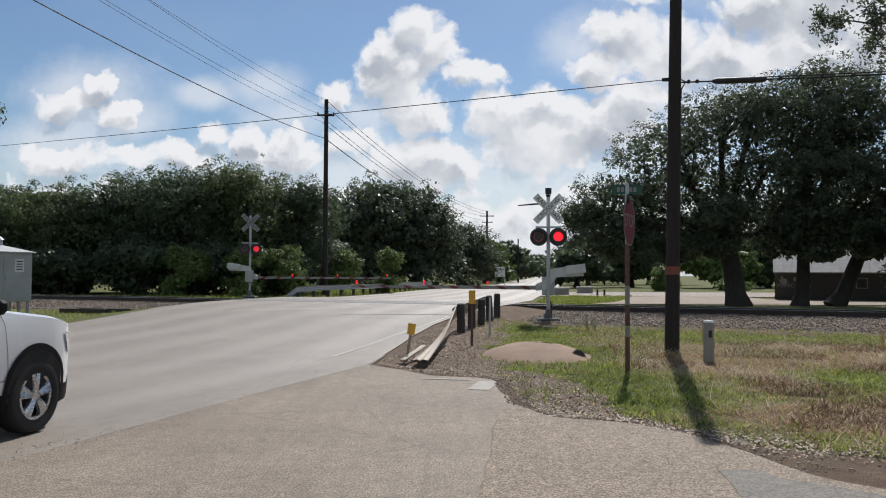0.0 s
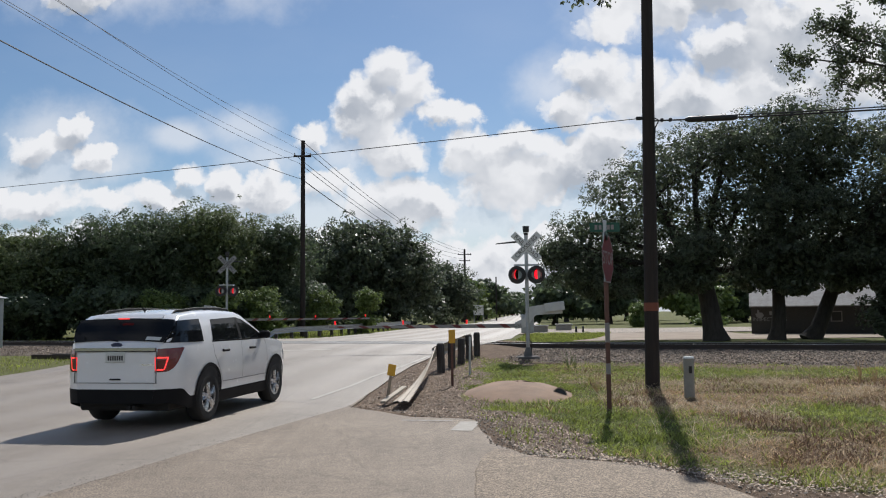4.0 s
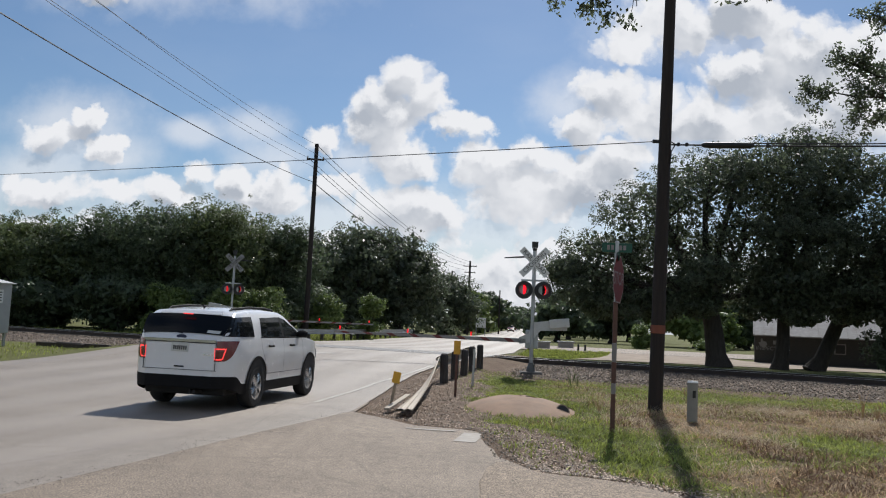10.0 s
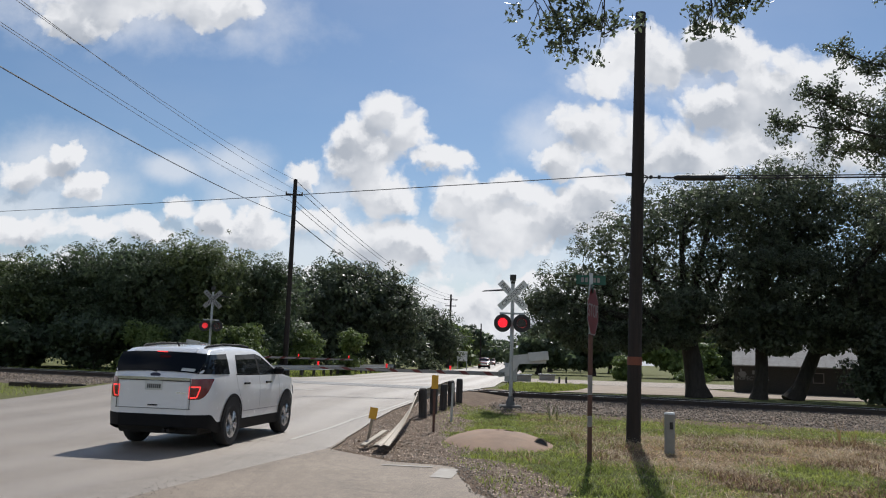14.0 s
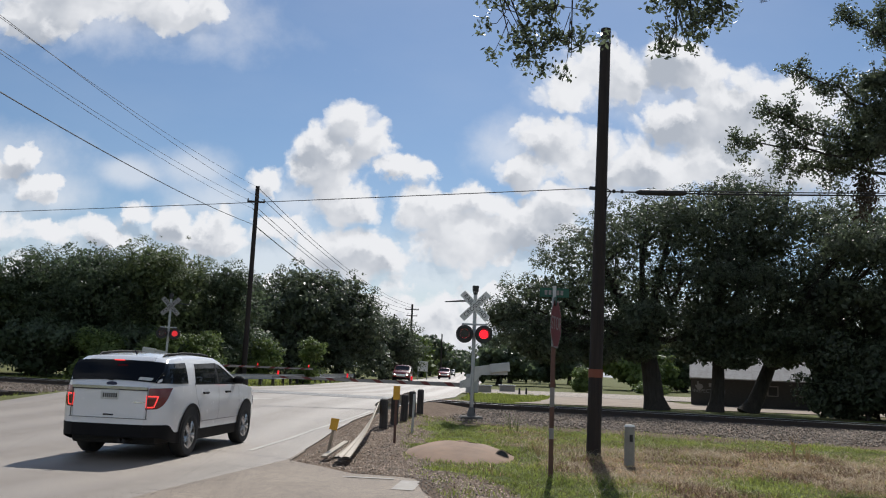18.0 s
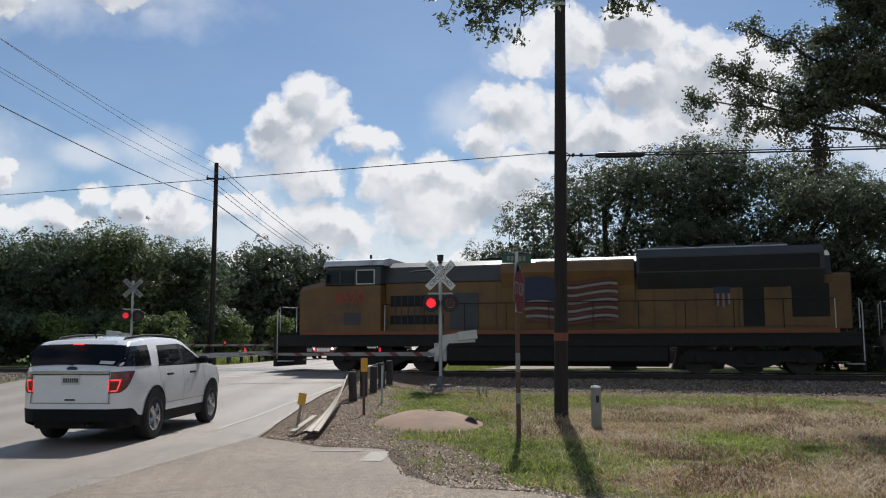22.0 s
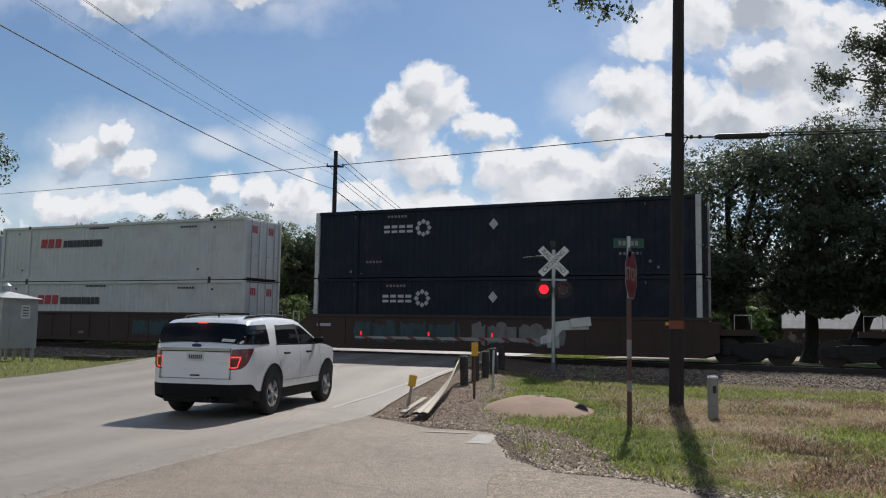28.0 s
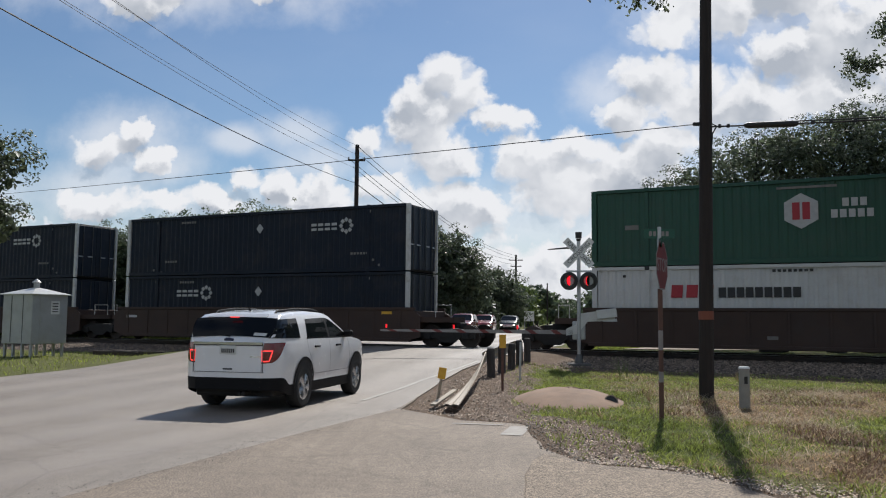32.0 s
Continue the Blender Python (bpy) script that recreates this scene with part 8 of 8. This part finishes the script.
SIDE = [(0.2, 0.90), (0.34, 0.93), (0.55, 0.955), (0.75, 0.965), (0.95, 0.955), (1.10, 0.938), (1.20, 0.915), (1.28, 0.892), (1.45, 0.848), (1.60, 0.800), (1.70, 0.750), (1.80, 0.665)]


def car_roof(x):
    return float(np.interp(x, [p[0] for p in ROOF], [p[1] for p in ROOF]))


def car_side(x, z):
    w = float(np.interp(z, [p[0] for p in SIDE], [p[1] for p in SIDE]))
    if x > 1.45:
        w *= 1 - 0.09 * ((x - 1.45) / 0.97) ** 2
    if x > 1.80:
        w *= 1 - 0.42 * ((x - 1.80) / 0.62) ** 2.2
    if x < -1.8:
        w *= 1 - 0.08 * ((-1.8 - x) / 0.76) ** 2
    if x < -2.15:
        w *= 1 - 0.30 * ((-2.15 - x) / 0.41) ** 3
    return w


def car_shell(levels, xs, low, top=None, grow=0.0):
    """Loft of the body: rings from sill to sill over the roof."""
    rows = []
    for x in xs:
        zr, zb = car_roof(x), low(x)
        cap = (zr if top is None else min(zr, top(x)))
        half = []
        for z in levels:
            zz = min(max(z, zb), cap - 0.035)
            half.append((x, car_side(x, zz) + grow, zz))
        if top is None:
            w = car_side(x, cap - 0.035)
            half += [(x, w * 0.955, cap - 0.012), (x, w * 0.80, cap + 0.006), (x, w * 0.4, cap + 0.022), (x, 0, cap + 0.027)]
            ring = half + [(a, -b, c) for a, b, c in reversed(half[:-1])]
        else:
            ring = half + [(a, -b, c) for a, b, c in reversed(half)]
        rows.append(ring)
    return rows


def side_patch(lower, upper, n, off, s):
    """A pane or trim on the body's side between two curves [(x, z)...]."""
    xs = np.linspace(max(lower[0][0], upper[0][0]), min(lower[-1][0], upper[-1][0]), n)
    rows = []
    for k in np.linspace(0, 1, 5):
        r = []
        for i, a in enumerate(np.linspace(0, 1, n)):
            xl, zl = np.interp(a, np.linspace(0, 1, len(lower)), [p[0] for p in lower]), np.interp(a, np.linspace(0, 1, len(lower)), [p[1] for p in lower])
            xu, zu = np.interp(a, np.linspace(0, 1, len(upper)), [p[0] for p in upper]), np.interp(a, np.linspace(0, 1, len(upper)), [p[1] for p in upper])
            x, z = xl + (xu - xl) * k, zl + (zu - zl) * k
            r.append((x, s * (car_side(x, z) + off), z))
        rows.append(r)
    return Mesh().grid(rows)


def seam(pts, s, w=0.006, off=0.004):
    rows = []
    for (x0, z0), (x1, z1) in zip(pts, pts[1:]):
        d = Vector((x1 - x0, z1 - z0)).normalized()
        for k in np.linspace(0, 1, 5):
            x, z = x0 + (x1 - x0) * k, z0 + (z1 - z0) * k
            rows.append([(x - d.y * w, s * (car_side(x, z) + off), z + d.x * w), (x + d.y * w, s * (car_side(x, z) + off), z - d.x * w)])
    return Mesh().grid(rows)


def rear_patch(z0, z1, y0, y1, off, nz=6, ny=10):
    """A pane on the slanted tail between two heights; y as a fraction of the half-width."""
    zs, rows = np.linspace(z0, z1, nz), []
    xs_, zs_ = [p[0] for p in ROOF[:5]], [p[1] for p in ROOF[:5]]
    for z in zs:
        x = float(np.interp(z, zs_, xs_))
        w = car_side(x, z - 0.035)
        rows.append([(x - off, w * f, z + 0.027 * (1 - f * f) + off * 0.6) for f in np.linspace(y0, y1, ny)])
    return Mesh().grid(rows)


def wheel_data():
    """Tyre and rim of one wheel, axis along y, outer face towards +y."""
    prof = [(0.245, 0.115), (0.30, 0.125), (0.355, 0.12), (0.382, 0.09), (0.385, 0), (0.382, -0.09), (0.355, -0.12), (0.30, -0.125), (0.245, -0.115)]
    n = 36
    ty = Mesh().grid([[(r * math.cos(2 * math.pi * k / n), y, r * math.sin(2 * math.pi * k / n)) for r, y in prof] for k in range(n + 1)])
    rim = Mesh().disc((0, 0.085, 0), (0, 1, 0), 0.25, 0.05, n, 0.212)
    rim.disc((0, 0.088, 0), (0, 1, 0), 0.062, 0.05, 16)
    for k in range(5):
        a = 2 * math.pi * k / 5 + 0.3
        for d in (-0.16, 0.16):
            c, s = math.cos(a + d), math.sin(a + d)
            p = Vector((c * 0.225, 0.085, s * 0.225))
            q = Vector((math.cos(a) * 0.05 + c * 0.01, 0.09, math.sin(a) * 0.05 + s * 0.01))
            rim.path([q, (p + q) / 2 + Vector((0, 0.012, 0)), p], [0.042, 0.036, 0.042], 6)
    hub = Mesh().disc((0, 0.02, 0), (0, 1, 0), 0.235, 0.04, 24)
    return data_of("tyre", ty, M["tyre"], True), data_of("rim", rim, M["alloy"], True), data_of("brake", hub, M["under"])


TYRE, RIM, BRAKE = wheel_data()


def car(name, label, category, paint, lights, fine, wheels_out=None, scale=1.0):
    """A five-door car in parts; +x is its front."""
    t = thing(name, label, category)
    xs = sorted(set([p[0] for p in ROOF] + list(np.arange(-2.5, 2.4, 0.16)) + [-2.556, -2.548, -2.515, -2.495, -2.44, -2.40, -2.35, -2.30, 2.15, 2.32, 2.40]))
    low = lambda x: 0.30 + 0.10 * ease((abs(x) - 1.9) / 0.6)
    lv = [0.2, 0.34, 0.5, 0.65, 0.8, 0.95, 1.06, 1.14, 1.20, 1.26, 1.36, 1.48, 1.58, 1.65, 1.70]
    rows = car_shell(lv, xs, low)
    sh = Mesh().grid(rows)
    n = len(rows[0])
    sh.add(rows[0], [tuple(range(n))[::-1]])
    sh.add(rows[-1], [tuple(range(n))])
    body = part("body", sh, M[paint], t, smooth=True)
    top = lambda x: 0.44 + 0.12 * ease((-2.0 - x) / 0.3) + 0.08 * ease((x - 2.0) / 0.3)
    cl = car_shell([0.2, 0.3, 0.4, 0.48, 0.56, 0.64], [x for x in xs], lambda x: low(x) - 0.05, top, 0.008)
    cm = Mesh().grid(cl)
    n = len(cl[0])
    ends = [[(p[0] - 0.001, p[1], p[2]) for p in cl[0]], [(p[0] + 0.001, p[1], p[2]) for p in cl[-1]]]
    cm.add(ends[0], [tuple(range(n))[::-1]])
    cm.add(ends[1], [tuple(range(n))])
    part("cladding", cm, M["cladding"], t, "black lower cladding and bumpers", smooth=True)
    for s in (1, -1):
        for wx in (-1.43, 1.43):
            arch = Mesh()
            ang = np.linspace(-0.30, math.pi + 0.30, 20)
            yv = lambda r, a: s * (car_side(wx + r * math.cos(a), max(0.25, 0.385 + r * math.sin(a))) + 0.012)
            arch.grid([[(wx + r * math.cos(a), yv(r, a), max(0.22, 0.385 + r * math.sin(a))) for a in ang] for r in (0.415, 0.44, 0.475)])
            part("wheel_arch", arch, M["cladding"], t)
            # dark sheet on the uncut body side stands in for the shaded wheel opening
            arch2 = Mesh().grid([[(wx + r * math.cos(a), yv(r, a) - s * 0.005, max(0.20, 0.385 + r * math.sin(a))) for a in ang] for r in (0.0, 0.2, 0.42)])
            part("wheel_well", arch2, M["seam"], t)
            w = new("wheel", TYRE)
            w.parent = t
            m = pose(wx, s * 0.845, 0.385, 0, 0, 0 if s > 0 else 180)
            w.matrix_basis = m
            for d in (RIM, BRAKE):
                o = new(d.name, d)
                o.parent = w
            if wheels_out is not None:
                wheels_out.append((w, m, s))
        g1 = side_patch([(-2.485, 1.21), (-1.9, 1.205), (-1.56, 1.205)], [(-2.262, 1.60), (-1.9, 1.615), (-1.50, 1.63)], 12, 0.011, s)
        g2 = side_patch([(-1.22, 1.21), (-0.16, 1.20)], [(-1.10, 1.615), (-0.16, 1.645)], 8, 0.006, s)
        g3 = side_patch([(-0.06, 1.20), (0.42, 1.20), (0.92, 1.20)], [(-0.06, 1.645), (0.16, 1.60), (0.74, 1.30)], 10, 0.006, s)
        part("quarter_window", g1, M["car_glass"], t, "dark rear quarter glass")
        part("door_window", g2, M["clear_glass"], t)
        part("door_window", g3, M["clear_glass"], t)
        part("pillar_trim", side_patch([(-0.17, 1.20), (-0.05, 1.20)], [(-0.17, 1.645), (-0.05, 1.645)], 3, 0.005, s), M["cladding"], t)
        part("belt_trim", seam([(-1.25, 1.195), (0.0, 1.185), (0.95, 1.185)], s, 0.012), M["cladding"], t)
        for pts in (((-0.12, 0.5), (-0.12, 1.19)), ((-1.26, 1.2), (-1.22, 0.98), (-0.98, 0.64), (-0.9, 0.5)), ((1.02, 0.5), (0.98, 1.06), (0.93, 1.19)), ((-0.9, 0.52), (1.0, 0.52))):
            part("panel_gap", seam(pts, s, 0.004), M["gap"], t)
        for x in (-0.86, 0.26):
            part("door_handle", Mesh().box(x - 0.12, x + 0.12, min(s * 0.965, s * 1.01), max(s * 0.965, s * 1.01), 1.01, 1.05, 0.012), M["cladding"], t)
        part("mirror", Mesh().box(0.72, 0.86, min(s * 0.90, s * 1.10), max(s * 0.90, s * 1.10), 1.18, 1.34, 0.05), M["cladding"], t)
        if fine:
            part("roof_rail", Mesh().path([(-1.98, s * 0.58, 1.70), (-1.86, s * 0.585, 1.755), (-1.2, s * 0.60, 1.80), (-0.4, s * 0.60, 1.805), (0.0, s * 0.59, 1.78), (0.14, s * 0.585, 1.705)], [0.014, 0.022, 0.022, 0.022, 0.02, 0.014], 8), M["cladding"], t, smooth=True)
            lamp = part("tail_lamp", side_patch([(-2.558, 0.775), (-2.46, 0.785), (-2.39, 0.85), (-2.25, 1.07)], [(-2.532, 1.125), (-2.42, 1.13), (-2.32, 1.135), (-2.19, 1.135)], 14, 0.008, s), M["tail_red"], t, "red wrap-round tail lamp")
            for lo_, hi_ in (([(-2.554, 0.80), (-2.50, 0.803)], [(-2.554, 0.822), (-2.50, 0.825)]), ([(-2.552, 0.98), (-2.455, 0.98)], [(-2.552, 1.002), (-2.45, 1.002)]),
                             ([(-2.5575, 0.80), (-2.552, 0.80)], [(-2.5565, 1.002), (-2.551, 1.002)]), ([(-2.50, 0.81), (-2.488, 0.815)], [(-2.462, 1.0), (-2.448, 1.0)])):
                part("brake_light", side_patch(lo_, hi_, 4, 0.013, s), M["tail_on"], lamp, "lit red brake light")
            part("fuel_door" if s < 0 else "side_badge", side_patch([(-2.02, 0.86), (-1.82, 0.86)], [(-2.02, 1.02), (-1.82, 1.02)], 4, 0.003, s) if s < 0 else seam([(0.75, 0.86), (0.9, 0.86)], s, 0.015), M[paint] if s < 0 else M["chrome"], t)
        hl = side_patch([(1.98, 0.72), (2.34, 0.68)], [(1.90, 0.96), (2.30, 0.84)], 5, 0.008, s)
        h = part("headlamp", hl, M["chrome"], t)
        if lights:
            part("headlight_bulb", Mesh().disc((2.40, s * 0.66, 0.76), (1, 0, 0), 0.10, 0.05, 12), M["head_on"], h, "lit headlight")
    # windscreen and rear glass
    ws = []
    for x in np.linspace(0.26, 0.99, 7):
        z = car_roof(x)
        w = car_side(x, z - 0.035)
        ws.append([(x + 0.008, w * f, z + 0.027 * (1 - f * f) * 0.9 + 0.010) for f in np.linspace(-0.9, 0.9, 9)])
    part("windscreen", Mesh().grid(ws), M["clear_glass"], t)
    part("rear_window", rear_patch(1.215, 1.615, -1.0, 1.0, 0.010, 8, 14), M["car_glass"], t, "dark wide rear glass")
    part("grille", Mesh().box(2.40, 2.44, -0.5, 0.5, 0.55, 0.82, 0.015), M["chrome"] if lights else M["cladding"], t)
    part("underbody", Mesh().box(-2.3, 2.1, -0.75, 0.75, 0.24, 0.36, 0.03), M["under"], t)
    if not fine:
        return t
    part("spoiler", Mesh().box(-0.06, 0.06, -0.57, 0.57, -0.014, 0.014, 0.012), M[paint], t, "roof spoiler", m=pose(-2.20, 0, 1.668, 0, -30, 0))
    part("stop_light", Mesh().box(-2.355, -2.33, -0.09, 0.09, 1.632, 1.652, 0.004), M["tail_on"], t, "high red stop light")
    part("chrome_strip", Mesh().prism([(-0.655, 1.095), (0.655, 1.095), (0.655, 1.14), (-0.655, 1.14)], pose(-2.585, 0, 0, 90, 0, 90), 0.035), M["tail_chrome"], t, "chrome strip over the number plate")
    # dark strip drawn as the shadow below the chrome
    part("strip_shadow_gap", Mesh().box(-2.574, -2.55, -0.66, 0.66, 1.080, 1.094), M["seam"], t)
    part("tailgate_gap", Mesh().box(-2.572, -2.555, -0.68, 0.68, 0.616, 0.624), M["gap"], t)
    for y in (-0.66, 0.66):
        part("tailgate_gap", Mesh().box(-2.572, -2.555, y - 0.004, y + 0.004, 0.62, 1.09), M["gap"], t)
    pl = part("number_plate", Mesh().box(-2.58, -2.558, -0.155, 0.155, 0.925, 1.083, 0.006), M["plate"], t, "white number plate with plain bars")
    for k in range(7):
        part("plate_bar", Mesh().box(-2.584, -2.579, -0.13 + k * 0.037, -0.108 + k * 0.037, 0.955, 1.025), M["seam"], pl)
    part("badge", Mesh().add([(-2.535, 0.095 * math.cos(a), 1.182 + 0.035 * math.sin(a)) for a in np.linspace(0, 2 * math.pi, 24)[:-1]], [tuple(range(23))]), M["flag_blue"], t, "dark oval badge")
    part("model_badge", Mesh().box(-2.566, -2.558, -0.62, -0.42, 0.88, 0.90), M["chrome"], t)
    part("tailgate_pull", Mesh().box(-2.572, -2.555, -0.09, 0.09, 0.66, 0.685, 0.005), M["seam"], t)
    part("wiper", Mesh().tube((-2.50, 0.0, 1.24), (-2.43, 0.42, 1.30), 0.010, n=6), M["cladding"], t)
    stk = part("window_sticker", rear_patch(1.235, 1.29, -0.90, -0.58, 0.014, 2, 3), M["plate"], t, "white window sticker with plain bars")
    part("antenna", Mesh().tube((-1.75, 0, 1.77), (-1.83, 0, 1.82), 0.02, 0.008, 8), M["cladding"], t)
    for y in (-0.3, -0.22):
        part("exhaust_pipe", Mesh().tube((-2.30, y, 0.30), (-2.55, y, 0.30), 0.028, n=10), M["under"], t)
    return t


def raise_waist(t, lift=0.07):
    """The SUV rides higher than its roof line alone gives: lift the body between sill and window tops."""
    for o in t.children_recursive:
        if o.type != "MESH" or o.data in (TYRE, RIM, BRAKE) or o.name.split(".")[0] in ("wheel", "spoiler"):
            continue
        for v in o.data.vertices:
            z = v.co.z
            v.co.z = z + lift * ease((z - 0.15) / 0.4) * (1 - ease((z - 1.2) / 0.5))


SUV_WHEELS = []
SUV_SIZE = 0.955
suv = car("suv", "white five-door SUV waiting with its brake lights on", "car", "suv_white", False, True, SUV_WHEELS)
suv.scale = (SUV_SIZE,) * 3
raise_waist(suv)
far_cars = [car("pickup", "dark red car waiting beyond the crossing, headlights on", "car", "car_red", True, False),
            car("far_car", "red car queuing on the far road", "car", "car_maroon", True, False),
            car("far_car", "dark grey car queuing on the far road", "car", "car_dark", True, False)]
parked = car("parked_car", "dark car parked beyond the side road", "car", "car_dark", False, False)
parked.matrix_basis = pose(38.6, 105, 0.24, 0, 0, 12)

# ---- what moves ----
def train_rows(q, z):
    rows = []
    for t, lag in ((0.0, -1.4), (10.0, -1.4), (20.0, -1.4), (21.0, -1.3), (21.5, -0.65), (22.0, 0), (22.5, -0.25), (23.0, -0.05), (23.5, -0.3), (24.0, 0), (27.0, 0), (29.0, 0), (30.0, -0.6), (31.0, 0.05), (32.0, 0)):
        p = TC + TU * (q + SPEED * (t - T_REF) + lag)
        rows.append((t, pose(p.x, p.y, RAIL_Z + z, 0, 0, TRACK_YAW)))
    return rows


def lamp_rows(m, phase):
    """Flashing imitated by turning the lens disc over, about every 0.6 s."""
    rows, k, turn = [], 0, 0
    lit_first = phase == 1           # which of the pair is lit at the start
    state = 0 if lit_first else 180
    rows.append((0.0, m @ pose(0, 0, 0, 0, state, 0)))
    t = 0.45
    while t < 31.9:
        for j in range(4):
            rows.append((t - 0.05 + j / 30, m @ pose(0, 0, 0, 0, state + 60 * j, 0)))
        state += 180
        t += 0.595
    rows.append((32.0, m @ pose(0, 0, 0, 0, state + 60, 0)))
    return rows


SUV_REAR = [(0.0, -4.62, 5.45), (0.5, -4.40, 6.93), (1.0, -4.22, 8.20), (1.5, -4.03, 9.35), (2.0, -3.86, 10.36), (2.5, -3.74, 11.20), (3.0, -3.64, 11.86), (3.5, -3.53, 12.40),
            (4.5, -3.38, 13.18), (5.5, -3.26, 13.76), (6.0, -3.22, 14.02), (7.0, -3.19, 14.28), (9.0, -3.17, 14.43), (13.0, -3.16, 14.50), (32.0, -3.16, 14.50)]


SUV_HEADING = 10.7


def suv_rows():
    """Poses from the path of the rear right tyre."""
    a = radians(SUV_HEADING)
    f, r = Vector((math.sin(a), math.cos(a), 0)), Vector((math.cos(a), -math.sin(a), 0))
    rows = []
    for t, x, y in SUV_REAR:
        c = Vector((x + 0.03, y, 0)) + (f * 1.43 - r * 0.93) * SUV_SIZE
        rows.append((t, pose(c.x, c.y, road_z(c.x, c.y) + 0.004, 0, 0, 90 - SUV_HEADING)))
    return rows


def wheel_rows(m, side):
    rows = []
    ts = [p[0] for p in SUV_REAR]
    for k in range(91):
        t = k * 0.1
        d = float(np.interp(t, ts, [p[2] for p in SUV_REAR])) - 5.45
        rows.append((t, m @ pose(0, 0, 0, 0, math.degrees(d / 0.368) * side, 0)))
    rows.append((32.0, rows[-1][1]))
    return rows


FAR = [[(0, 480), (6, 330), (11, 215), (12, 190), (13, 163), (14.5, 126), (16.5, 104), (17, 100), (18.5, 85), (20, 71), (21.5, 67), (23, 65), (32, 65)],
       [(0, 560), (8, 380), (12.5, 260), (14.5, 205), (17, 152), (18.5, 124), (20, 103), (21.5, 94), (24, 78), (32, 76)],
       [(0, 640), (10, 400), (16.5, 250), (18.5, 190), (20, 158), (21.5, 115), (24, 94), (32, 90)]]


def far_rows(ys):
    rows = []
    for t, y in ys:
        x = along(ROAD_L, y) + 2.5 + 0.4 * ease((y - 80) / 40)
        rows.append((float(t), pose(x, y, road_z(x, y) + 0.004, 0, 0, 263)))
    return rows


def motions():
    walk(suv, suv_rows())
    for w, m, side in SUV_WHEELS:
        walk(w, wheel_rows(m, side))
    for c, ys in zip(far_cars, FAR):
        walk(c, far_rows(ys))
    for row in TRAIN:
        walk(row[0], train_rows(row[1], row[2] if len(row) > 2 else 0.0))
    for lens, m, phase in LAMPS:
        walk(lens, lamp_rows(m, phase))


motions()
